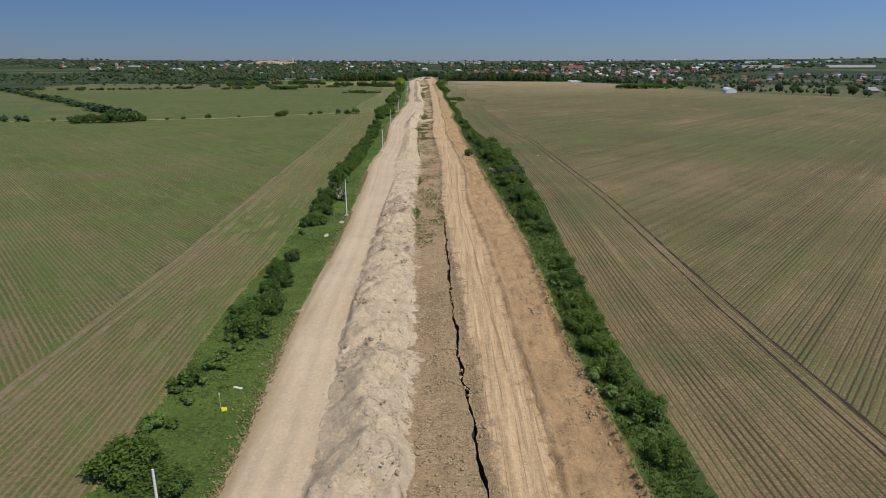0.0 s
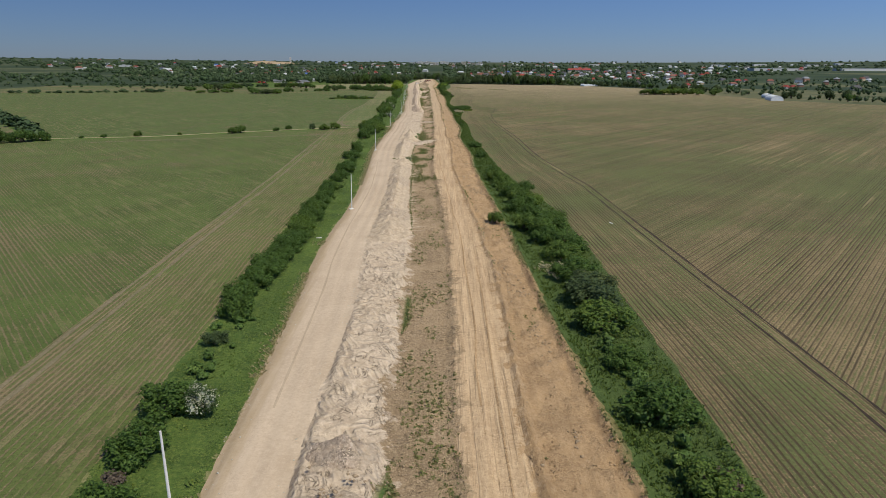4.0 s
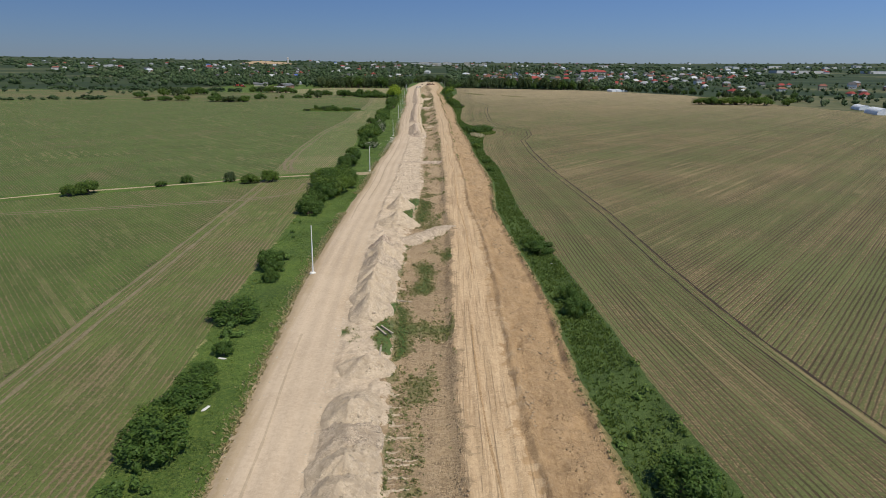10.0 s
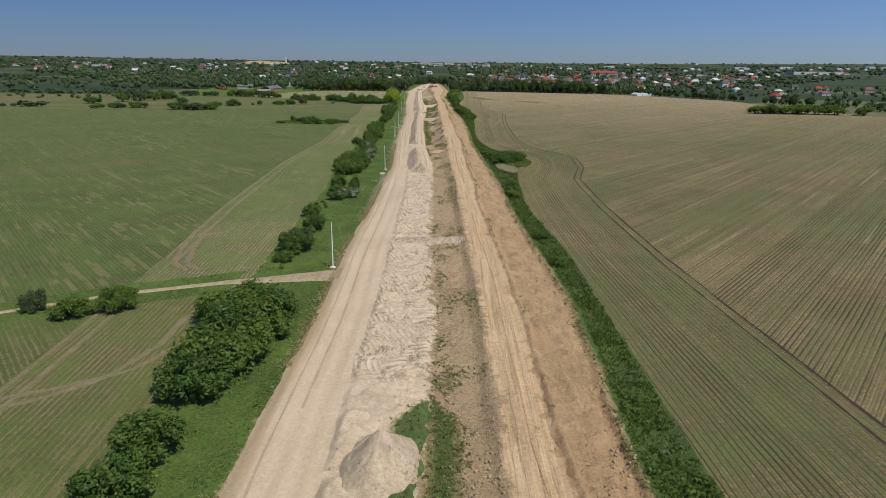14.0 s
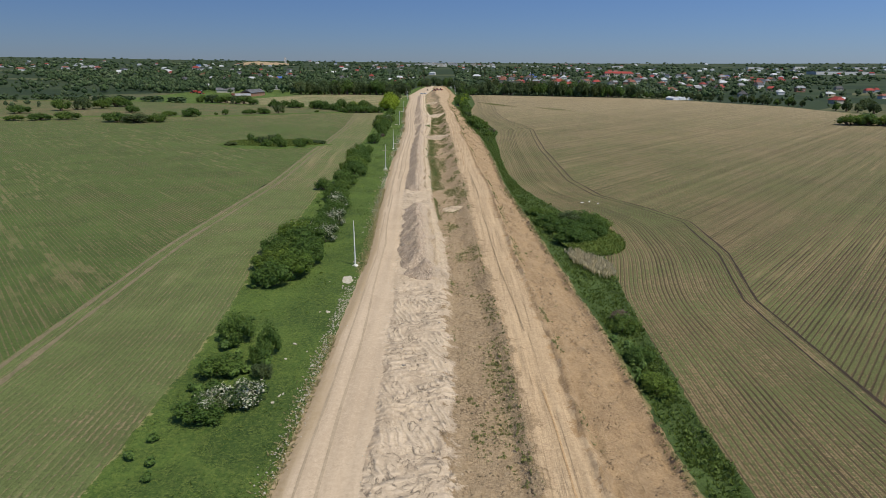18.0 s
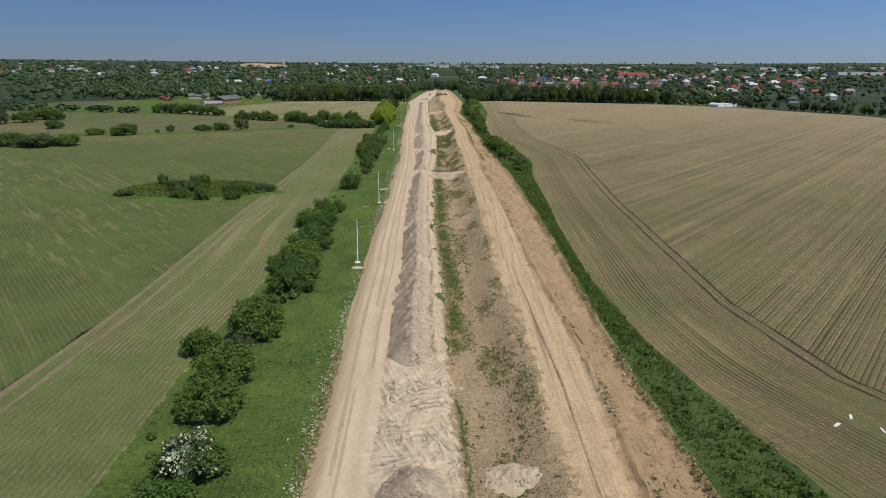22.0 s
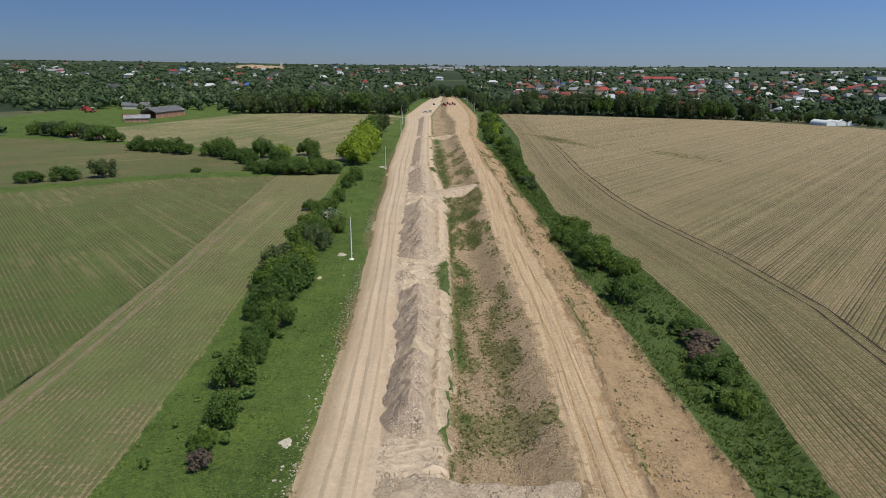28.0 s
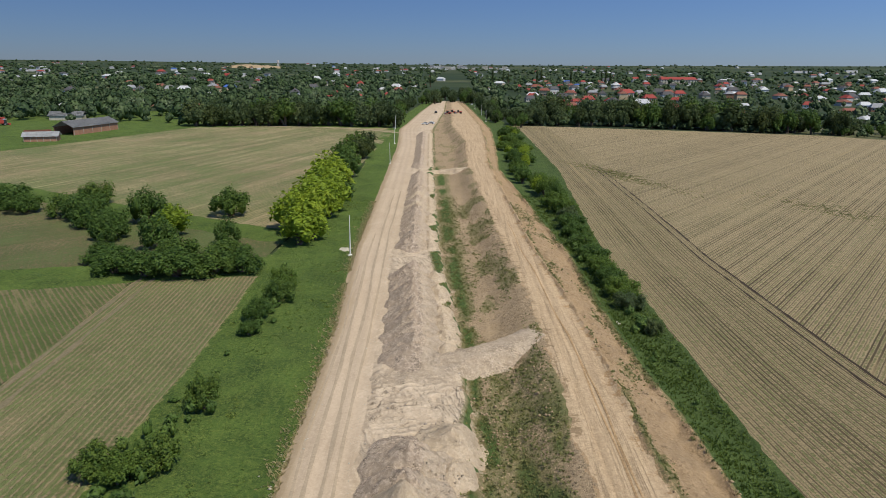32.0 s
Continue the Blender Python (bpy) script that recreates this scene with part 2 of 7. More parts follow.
def crop(name, soil, soil2, green, turn=None, gap=0.7, amount=0.5, patch=0.012, contrast=1.0, seed=0.0, later=None, drag=0.5, pale=0.6, beds=1.6, thin=None, span=(520, 980), furrow_tone=0.26, gaps=0.0):
    """A drilled field: single rows of plants that come and go along the row, furrows of painted shade or pale soil
    between them, broad thick and thin patches.
    turn: the rows' way in degrees clockwise from y; None: rows follow the sheet's own edge."""
    m, nt, b = material(name, 0.95)
    o = coords(nt)
    r = coords(nt, "UV") if turn is None else coords(nt, turn=turn)
    sx, sy = node(nt, "ShaderNodeSeparateXYZ", Vector=r).outputs[:2]
    s = calc(nt, "ADD", sx, calc(nt, "MULTIPLY", grain(nt, o, 0.3, 2), 0.16))
    cell = calc(nt, "DIVIDE", s, gap)
    number = calc(nt, "FLOOR", cell)
    off = calc(nt, "MULTIPLY", calc(nt, "ABSOLUTE", calc(nt, "SUBTRACT", calc(nt, "FRACT", cell), 0.5)), 2.0)
    white = nt.nodes.new("ShaderNodeTexWhiteNoise")
    white.noise_dimensions = "1D"
    nt.links.new(calc(nt, "ADD", number, seed * 31.0), white.inputs["W"])
    own = white.outputs["Value"]

    def pull(across, down, detail=4, rough=0.65):
        v = node(nt, "ShaderNodeCombineXYZ", X=calc(nt, "MULTIPLY", s, across), Y=calc(nt, "MULTIPLY", sy, down), Z=seed * 3.7).outputs[0]
        return grain(nt, v, 1.0, detail, rough)
    v = node(nt, "ShaderNodeCombineXYZ", X=calc(nt, "MULTIPLY", number, 7.31), Y=calc(nt, "MULTIPLY", sy, 1.5), Z=seed * 1.7).outputs[0]
    clump = grain(nt, v, 1.0, 3, 0.8)
    shifted = node(nt, "ShaderNodeVectorMath", _0=o, _1=(seed * 97.0, seed * 31.0, 0)).outputs[0]
    amp = calc(nt, "MULTIPLY_ADD", ramp(nt, grain(nt, shifted, 0.05, 4, 0.7), 0.3, 0.62), 0.6, 0.4)
    lanes = pull(0.55, 0.012, 4, 0.72)
    broad = pull(0.12, 0.006, 4, 0.7)
    big = grain(nt, shifted, patch, 5, 0.62, 0.8)
    mid = grain(nt, shifted, patch * 7, 4, 0.6, 0.3)
    speck = grain(nt, o, 3.4, 5, 0.85)
    dots = grain(nt, shifted, 2.2, 4, 0.85)
    dens = calc(nt, "ADD", calc(nt, "MULTIPLY_ADD", calc(nt, "SUBTRACT", big, 0.5), 2.0, amount), calc(nt, "MULTIPLY", calc(nt, "SUBTRACT", mid, 0.5), 1.2))
    dens = calc(nt, "ADD", dens, calc(nt, "MULTIPLY", calc(nt, "SUBTRACT", broad, 0.5), 1.3 * drag))
    dens = calc(nt, "ADD", dens, calc(nt, "MULTIPLY", calc(nt, "SUBTRACT", lanes, 0.5), 0.55 * beds))
    if thin:
        begin = calc(nt, "ADD", node(nt, "ShaderNodeSeparateXYZ", Vector=o).outputs[1], calc(nt, "MULTIPLY", calc(nt, "SUBTRACT", big, 0.5), 300))
        dens = calc(nt, "SUBTRACT", dens, calc(nt, "MULTIPLY", ramp(nt, begin, thin[1], thin[0]), 0.42))
    n = nt.nodes.new("ShaderNodeClamp")
    nt.links.new(dens, n.inputs[0])
    dens = n.outputs[0]
    ground = blend(nt, ramp(nt, grain(nt, shifted, 0.03, 5, 0.7), 0.35, 0.65), tuple(1.15 * x for x in soil), soil2)
    if later:
        place = calc(nt, "ADD", node(nt, "ShaderNodeSeparateXYZ", Vector=o).outputs[1], calc(nt, "MULTIPLY", calc(nt, "SUBTRACT", big, 0.5), 260))
        ground = blend(nt, ramp(nt, place, *span), ground, later)
        dens = calc(nt, "MULTIPLY", dens, ramp(nt, place, span[1] + 170, span[0]))
    ground = blend(nt, calc(nt, "MULTIPLY", ramp(nt, speck, 0.52, 0.66), 0.75), ground, tuple(1.9 * x for x in soil))
    ground = blend(nt, calc(nt, "MULTIPLY", ramp(nt, speck, 0.48, 0.32), 0.75), ground, tuple(0.4 * x for x in soil2))
    # the furrow between two rows, its painted shade stronger in some than in others
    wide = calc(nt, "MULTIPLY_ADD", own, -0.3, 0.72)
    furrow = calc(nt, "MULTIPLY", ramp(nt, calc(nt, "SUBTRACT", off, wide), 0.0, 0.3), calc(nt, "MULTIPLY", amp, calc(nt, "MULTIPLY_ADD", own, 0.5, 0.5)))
    ground = blend(nt, calc(nt, "MULTIPLY", furrow, 0.9 * contrast / 1.25), ground, tuple(furrow_tone * x for x in soil))
    plant = calc(nt, "ADD", calc(nt, "MULTIPLY", calc(nt, "SUBTRACT", clump, 0.5), 3.2), calc(nt, "MULTIPLY", calc(nt, "SUBTRACT", dots, 0.5), 4.0))
    plant = calc(nt, "SUBTRACT", plant, calc(nt, "MULTIPLY", calc(nt, "SUBTRACT", off, 0.5), 1.15 * contrast))
    mask = ramp(nt, calc(nt, "ADD", plant, calc(nt, "MULTIPLY_ADD", dens, 1.5, -0.75)), -0.1, 0.2)
    mask = calc(nt, "MULTIPLY", mask, calc(nt, "MULTIPLY_ADD", dens, 0.3, 0.62))
    leaf = blend(nt, ramp(nt, mid, 0.4, 0.6), green, tuple(1.35 * x for x in green))
    leaf = blend(nt, calc(nt, "MULTIPLY", ramp(nt, dots, 0.5, 0.34), 0.75), leaf, tuple(0.35 * x for x in green))
    leaf = blend(nt, calc(nt, "MULTIPLY", ramp(nt, speck, 0.5, 0.66), 0.6), leaf, tuple(1.9 * x for x in green))
    c = blend(nt, mask, ground, leaf)
    seen = calc(nt, "MULTIPLY", ramp(nt, dots, 0.42, 0.6), ramp(nt, grain(nt, shifted, 0.3, 4, 0.75), 0.44, 0.6)) if furrow_tone > 0.5 else ramp(nt, dots, 0.26, 0.44)
    # the same furrow tone over the plants: below 1 shade, above 1 pale soil
    c = blend(nt, calc(nt, "MULTIPLY", calc(nt, "MULTIPLY", furrow, seen), 0.85 * contrast / 1.25), c, tuple((furrow_tone + 0.04) * x for x in soil))
    if gaps:
        v = node(nt, "ShaderNodeCombineXYZ", X=calc(nt, "MULTIPLY", number, 3.17), Y=calc(nt, "MULTIPLY", sy, 0.05), Z=seed).outputs[0]
        gone = calc(nt, "MULTIPLY", ramp(nt, grain(nt, v, 1.0, 3, 0.7), 0.54, 0.6), calc(nt, "MULTIPLY", ramp(nt, speck, 0.4, 0.52), ramp(nt, big, 0.42, 0.56)))
        c = blend(nt, calc(nt, "MULTIPLY", gone, gaps), c, tuple(1.45 * x for x in soil))
    bare = calc(nt, "MULTIPLY", ramp(nt, pull(0.8, 0.012, 3, 0.6), 0.56, 0.66), ramp(nt, grain(nt, shifted, 0.014, 4, 0.65), 0.5, 0.6))
    c = blend(nt, calc(nt, "MULTIPLY", bare, pale), c, tuple(1.45 * x for x in soil))
    colour(nt, b, c)
    h = calc(nt, "ADD", calc(nt, "MULTIPLY", furrow, -0.8), calc(nt, "ADD", calc(nt, "MULTIPLY", mask, 0.7), calc(nt, "MULTIPLY", speck, 1.6)))
    bump(nt, b, h, 0.8, 0.10)
    return m


def leaves(name, dark, light, rough=0.6, flower=None, clumps=True):
    m, nt, b = material(name, rough)
    g = nt.nodes.new("ShaderNodeNewGeometry").outputs["Random Per Island"]
    i = nt.nodes.new("ShaderNodeObjectInfo").outputs["Random"]
    f = calc(nt, "ADD", calc(nt, "MULTIPLY", g, 0.7), calc(nt, "MULTIPLY", i, 0.3))
    c = blend(nt, f, dark, light)
    c = blend(nt, calc(nt, "MULTIPLY", calc(nt, "MULTIPLY", ramp(nt, i, 0.55, 1.0), g), 0.6), c, (1.5 * light[0], 1.15 * light[1], 0.8 * light[2]))
    if flower:
        n = grain(nt, coords(nt), 0.55, 3, 0.6)
        c = blend(nt, calc(nt, "MULTIPLY", calc(nt, "GREATER_THAN", g, 0.58), ramp(nt, n, 0.40, 0.5)), c, flower)
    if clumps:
        # noise paints shaded gaps and lit tips into the leaf colour
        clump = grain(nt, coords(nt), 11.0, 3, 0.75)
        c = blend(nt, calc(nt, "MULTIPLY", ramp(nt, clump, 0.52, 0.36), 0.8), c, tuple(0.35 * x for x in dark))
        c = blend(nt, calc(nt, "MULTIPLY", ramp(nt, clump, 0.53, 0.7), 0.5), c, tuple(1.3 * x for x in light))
    colour(nt, b, c)
    t = node(nt, "ShaderNodeBsdfTranslucent", Color=(*[1.1 * x for x in light], 1))
    mix = node(nt, "ShaderNodeMixShader", Fac=0.34, _1=b.outputs[0], _2=t.outputs[0])
    nt.links.new(mix.outputs[0], nt.nodes["Material Output"].inputs["Surface"])
    return m


def plain(name, c, c2=None, rough=0.8, scale=1.5, metal=0.0, relief=0.01):
    m, nt, b = material(name, rough)
    o = coords(nt)
    n = grain(nt, o, scale, 5, 0.65)
    i = nt.nodes.new("ShaderNodeObjectInfo").outputs["Random"]
    k = blend(nt, ramp(nt, n, 0.35, 0.68), c, c2 or tuple(0.72 * x for x in c))
    colour(nt, b, blend(nt, calc(nt, "MULTIPLY", i, 0.25), k, tuple(0.6 * x for x in c)))
    b.inputs["Metallic"].default_value = metal
    bump(nt, b, n, 0.3, relief)
    return m


T_ROAD = ((0.552, 0.430, 0.302), (0.494, 0.380, 0.262), (0.420, 0.317, 0.214))
T_SAND = ((0.640, 0.508, 0.362), (0.556, 0.434, 0.304), (0.418, 0.318, 0.216))
T_SOIL = ((0.474, 0.346, 0.205), (0.360, 0.253, 0.145), (0.237, 0.163, 0.091))
T_TRACK = ((0.575, 0.412, 0.246), (0.478, 0.330, 0.186), (0.365, 0.242, 0.132))
T_CLAY = ((0.505, 0.342, 0.184), (0.420, 0.272, 0.140), (0.300, 0.190, 0.096))
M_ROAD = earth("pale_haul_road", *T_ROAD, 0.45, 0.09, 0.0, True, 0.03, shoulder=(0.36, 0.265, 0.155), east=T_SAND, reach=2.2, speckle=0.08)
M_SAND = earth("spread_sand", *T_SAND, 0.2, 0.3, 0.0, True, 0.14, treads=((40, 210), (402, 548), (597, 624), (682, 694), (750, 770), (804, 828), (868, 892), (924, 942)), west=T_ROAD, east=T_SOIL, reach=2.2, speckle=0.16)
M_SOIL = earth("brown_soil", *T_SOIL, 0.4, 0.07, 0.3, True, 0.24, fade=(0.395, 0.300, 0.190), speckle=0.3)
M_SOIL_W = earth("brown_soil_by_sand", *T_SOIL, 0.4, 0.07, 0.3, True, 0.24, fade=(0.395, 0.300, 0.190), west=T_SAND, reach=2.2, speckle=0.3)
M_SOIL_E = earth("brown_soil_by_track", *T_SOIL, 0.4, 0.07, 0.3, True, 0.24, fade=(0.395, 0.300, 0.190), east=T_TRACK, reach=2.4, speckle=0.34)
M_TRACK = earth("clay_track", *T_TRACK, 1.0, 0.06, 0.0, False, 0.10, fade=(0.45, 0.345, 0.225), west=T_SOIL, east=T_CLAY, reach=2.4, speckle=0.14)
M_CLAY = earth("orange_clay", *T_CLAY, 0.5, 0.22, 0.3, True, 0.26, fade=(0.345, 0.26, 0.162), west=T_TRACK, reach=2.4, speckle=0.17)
M_RUTTED = earth("dark_clay", *T_CLAY, 0.5, 0.08, 0.0, False, 0.1)
# far darker than the soil: the trench's shade is put into its colour
M_TRENCH = earth("shaded_trench_earth", (0.09, 0.06, 0.04), (0.06, 0.04, 0.026), (0.035, 0.024, 0.016), 0.2, 0.4, 0.0, False, 0.1)
T_STRAW = ((0.40, 0.34, 0.18), (0.27, 0.25, 0.10), (0.14, 0.15, 0.045))
M_VERGE = earth("verge_grass", (0.165, 0.200, 0.044), (0.090, 0.145, 0.027), (0.040, 0.076, 0.015), 0.25, 0.11, 0.0, False, 0.25, west=T_STRAW, east=T_STRAW, reach=1.1, speckle=0.3)
M_GRASS = earth("rough_grass", (0.165, 0.200, 0.044), (0.090, 0.145, 0.027), (0.040, 0.076, 0.015), 0.25, 0.11, 0.0, False, 0.25, speckle=0.3)
M_GREY = earth("grey_gravel", (0.620, 0.490, 0.365), (0.505, 0.392, 0.284), (0.345, 0.260, 0.182), 0.0, 0.5, 0.25, False, 0.26, speckle=0.46, lee=T_SAND)
M_PALE = earth("pale_sand", (0.635, 0.505, 0.355), (0.548, 0.429, 0.297), (0.420, 0.322, 0.216), 0.0, 0.4, 0.05, False, 0.20, speckle=0.14)
M_DRAB = earth("drab_sandy_gravel", (0.610, 0.488, 0.352), (0.520, 0.408, 0.288), (0.385, 0.295, 0.202), 0.0, 0.5, 0.05, False, 0.24, speckle=0.3)
M_VERGE_E = earth("ditch_grass", (0.105, 0.142, 0.040), (0.068, 0.105, 0.026), (0.042, 0.070, 0.017), 0.25, 0.15, 0.0, False, 0.2, speckle=0.3)
M_RUT = earth("damp_rut", (0.075, 0.053, 0.034), (0.05, 0.035, 0.024), (0.03, 0.021, 0.014), 0.3, 0.5, 0.0, False, 0.05, speckle=0)
M_TRAM = earth("dry_wheel_track", (0.252, 0.197, 0.119), (0.194, 0.152, 0.091), (0.132, 0.118, 0.061), 0.4, 0.5, 0.0, False, 0.05, speckle=0.2)
M_LANE = earth("farm_lane", (0.43, 0.34, 0.22), (0.34, 0.265, 0.165), (0.21, 0.18, 0.09), 0.8, 0.2, 0.0, False, 0.05, speckle=0.15)
SOIL_A, SOIL_B = (0.180, 0.139, 0.072), (0.138, 0.106, 0.054)
M_LEFT_HEAD = crop("left_headland_rows", SOIL_A, SOIL_B, (0.080, 0.105, 0.026), None, pale=0.4, thin=(30, 330), contrast=1.25, beds=1.3, amount=0.88, patch=0.02, seed=1, furrow_tone=1.35, gaps=0.6)
M_LEFT_HEAD2 = crop("northwest_headland_rows", (0.232, 0.181, 0.098), (0.182, 0.141, 0.075), (0.090, 0.116, 0.035), None, pale=0.4, contrast=1.0, beds=0.6, drag=0.3, later=(0.205, 0.156, 0.084), span=(760, 1000), amount=0.95, patch=0.02, seed=9, furrow_tone=1.25)
M_LEFT_MAIN = crop("left_field_rows", SOIL_A, SOIL_B, (0.063, 0.093, 0.020), -40.0, pale=0.4, thin=(30, 330), contrast=1.3, beds=1.8, amount=1.04, patch=0.010, seed=2, furrow_tone=1.15, gaps=0.32)
M_LEFT_FAR = crop("left_far_field_rows", SOIL_A, SOIL_B, (0.058, 0.090, 0.020), -40.0, pale=0.4, contrast=1.3, beds=1.8, later=(0.205, 0.158, 0.086), span=(780, 1060), amount=1.12, seed=5, furrow_tone=1.1, gaps=0.6)
M_WEST = crop("west_field_rows", SOIL_A, SOIL_B, (0.06, 0.093, 0.025), -20.0, amount=0.85, seed=6, furrow_tone=0.9)
M_BROWN = crop("brown_field_rows", SOIL_A, SOIL_B, (0.072, 0.095, 0.03), 52.0, amount=0.75, seed=7, furrow_tone=0.9)
M_TAN = crop("tan_field_rows", (0.31, 0.25, 0.135), (0.26, 0.20, 0.11), (0.10, 0.12, 0.042), 15.4, gap=1.0, amount=0.55, patch=0.01, seed=8, drag=1.3, beds=2.6, furrow_tone=0.6)
SOIL_C, SOIL_D = (0.220, 0.163, 0.083), (0.172, 0.127, 0.063)
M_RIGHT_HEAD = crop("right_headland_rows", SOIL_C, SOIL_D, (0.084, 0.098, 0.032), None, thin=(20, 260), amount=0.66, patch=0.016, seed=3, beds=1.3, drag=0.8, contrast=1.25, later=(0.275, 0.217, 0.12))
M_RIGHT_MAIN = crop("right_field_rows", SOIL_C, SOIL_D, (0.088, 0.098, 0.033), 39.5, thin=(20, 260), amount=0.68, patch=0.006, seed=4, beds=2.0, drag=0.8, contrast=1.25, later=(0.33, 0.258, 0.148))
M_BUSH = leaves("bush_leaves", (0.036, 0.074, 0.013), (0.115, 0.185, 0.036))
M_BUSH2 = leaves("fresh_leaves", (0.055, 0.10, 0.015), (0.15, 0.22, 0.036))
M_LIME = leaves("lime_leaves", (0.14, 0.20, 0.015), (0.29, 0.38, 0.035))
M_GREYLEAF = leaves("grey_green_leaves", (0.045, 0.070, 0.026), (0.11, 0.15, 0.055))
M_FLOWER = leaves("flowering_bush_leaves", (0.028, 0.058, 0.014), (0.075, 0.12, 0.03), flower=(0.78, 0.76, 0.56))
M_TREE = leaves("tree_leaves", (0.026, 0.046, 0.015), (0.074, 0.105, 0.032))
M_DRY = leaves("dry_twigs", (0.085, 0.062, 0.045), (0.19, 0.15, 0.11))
M_REED = leaves("dry_reed", (0.38, 0.32, 0.19), (0.64, 0.55, 0.35), clumps=False)
M_STRAW = leaves("dry_verge_grass", (0.17, 0.17, 0.06), (0.42, 0.36, 0.19), clumps=False)
M_BLADE = leaves("grass_blades", (0.07, 0.12, 0.022), (0.15, 0.205, 0.045), clumps=False)
M_BLADE2 = leaves("ditch_grass_blades", (0.050, 0.090, 0.017), (0.15, 0.20, 0.042), clumps=False)
M_WEED = leaves("weed_leaves", (0.095, 0.112, 0.034), (0.22, 0.225, 0.085), clumps=False)
M_BARK = plain("bark", (0.12, 0.09, 0.065), (0.07, 0.05, 0.038), 0.9, 6)
M_CONCRETE = plain("pale_concrete", (0.72, 0.70, 0.66), (0.58, 0.56, 0.52), 0.8, 3)
M_FOOT = plain("fresh_concrete", (0.76, 0.73, 0.67), (0.6, 0.57, 0.5), 0.85, 3)
M_WOOD = plain("weathered_timber", (0.45, 0.38, 0.29), (0.33, 0.27, 0.2), 0.85, 4)
M_DEBRIS = plain("white_rubble", (0.551, 0.497, 0.396), (0.361, 0.322, 0.241), 0.9, 3)
M_CLOD = plain("earth_clod", (0.42, 0.31, 0.19), (0.30, 0.215, 0.13), 0.95, 3)
M_STONE = plain("grey_stone", (0.44, 0.37, 0.295), (0.29, 0.24, 0.19), 0.9, 3)

# ---- the plan: the way's edges, metres from its start ----
def vnoise(x, y, seed=0):
    x, y = np.broadcast_arrays(np.asarray(x, float), np.asarray(y, float))
    ix, iy = np.floor(x).astype(np.int64), np.floor(y).astype(np.int64)
    fx, fy = x - ix, y - iy
    fx, fy = fx * fx * (3 - 2 * fx), fy * fy * (3 - 2 * fy)

    def h(a, b):
        k = (a * 374761393 + b * 668265263 + seed * 982451653) & 0xFFFFFFFF
        k = ((k ^ (k >> 13)) * 1274126177) & 0xFFFFFFFF
        return ((k ^ (k >> 16)) & 0xFFFF) / 65535.0
    return (h(ix, iy) * (1 - fx) + h(ix + 1, iy) * fx) * (1 - fy) + (h(ix, iy + 1) * (1 - fx) + h(ix + 1, iy + 1) * fx) * fy


def fbm(x, y, seed=0, octaves=4):
    s, a, k = 0.0, 0.5, 1.0
    for i in range(octaves):
        s = s + a * (vnoise(np.asarray(x) * k, np.asarray(y) * k, seed + i) - 0.5)
        a, k = a * 0.5, k * 2.03
    return s


STATIONS = [-60, 45, 75, 110, 145, 180, 207, 241, 270, 303, 332, 366, 394, 430, 457, 496, 525, 562, 591, 628, 656, 693, 722, 761, 790, 830, 868, 900, 940, 1050, 1118, 1205, 1357, 1500]
EDGES = {
    "grass": [-25, -26.5, -28.5, -28.5, -30, -31, -33, -33.5, -33.5, -34.7, -37, -38.5, -40, -42, -43, -44, -45, -49, -48.5, -50.5, -50, -53, -53, -54.5, -56, -59, -60, -61, -64, -62, -68, -70, -66, -60],
    "road": [-16, -17, -18.8, -19, -20.3, -22, -23.8, -23.3, -24, -26, -28, -29, -29, -28.8, -29.9, -29.2, -29.5, -29.6, -31.4, -33.2, -34.6, -36, -36.5, -38.3, -39, -41.2, -44.2, -45.3, -48.5, -53, -55.6, -62, -57, -50],
    "heap": [-9.5, -10.5, -12.2, -13, -13.6, -13.6, -15.6, -16, -16.6, -18.2, -20, -20.8, -21.4, -21.2, -21.6, -22.1, -22.6, -24.2, -25.8, -27.7, -28.1, -29.9, -31, -31.6, -32.8, -35.5, -37.6, -39, -41, -44.5, -47.3, -51.5, -46, -43],
    "soil": [-2, -2.5, -3.6, -5, -6.6, -7, -7.2, -9.6, -10.8, -11.8, -13.6, -13.4, -12.8, -12.4, -13.8, -14.7, -14.8, -15.7, -17.9, -20.3, -21.2, -23.4, -24, -25.7, -25.2, -26, -26.8, -28.2, -32, -37, -39.5, -42.6, -38.7, -39],
    "track": [5, 4.2, 3, 1.6, 0, 0, 0, -1.8, -3, -4.7, -4.9, -4.8, -5.9, -6, -6.7, -7.8, -7.8, -9.4, -10.2, -10.6, -12, -12.6, -13.1, -14.6, -15, -16.6, -17.8, -17.5, -19.2, -24.4, -24, -31, -31.8, -34],
    "clay": [10, 9, 8.4, 7.5, 5.5, 6.3, 5.6, 4, 2.6, 1, 1.3, 1, -0.8, -0.8, -1.6, -3.2, -2.9, -4, -4.2, -4.6, -6, -7, -7.7, -9.8, -8.8, -11, -11.6, -12, -14.6, -17.5, -15.3, -15, -20, -27],
    "verge": [16, 15.6, 14.6, 15.5, 14, 12.6, 12.2, 11, 9.6, 8.5, 9, 7, 5.8, 8, 6.5, 5, 5.2, 3.5, 2.7, 1, 1, 1.2, 0.5, 0, -1.6, -4, -4.6, -6.4, -6.5, -12.8, -10, -7.5, -14, -22],
    "field": [20, 20.4, 20, 21.6, 23.4, 24, 24.6, 24.2, 19.5, 16, 14.9, 13, 11.4, 11.8, 12, 9, 10.1, 13, 13, 5.5, 3.5, 4.2, 5.7, 6.6, 10.5, 8, 0, 1, 0.3, 8, 8.9, 9.4, -5, -14],
}
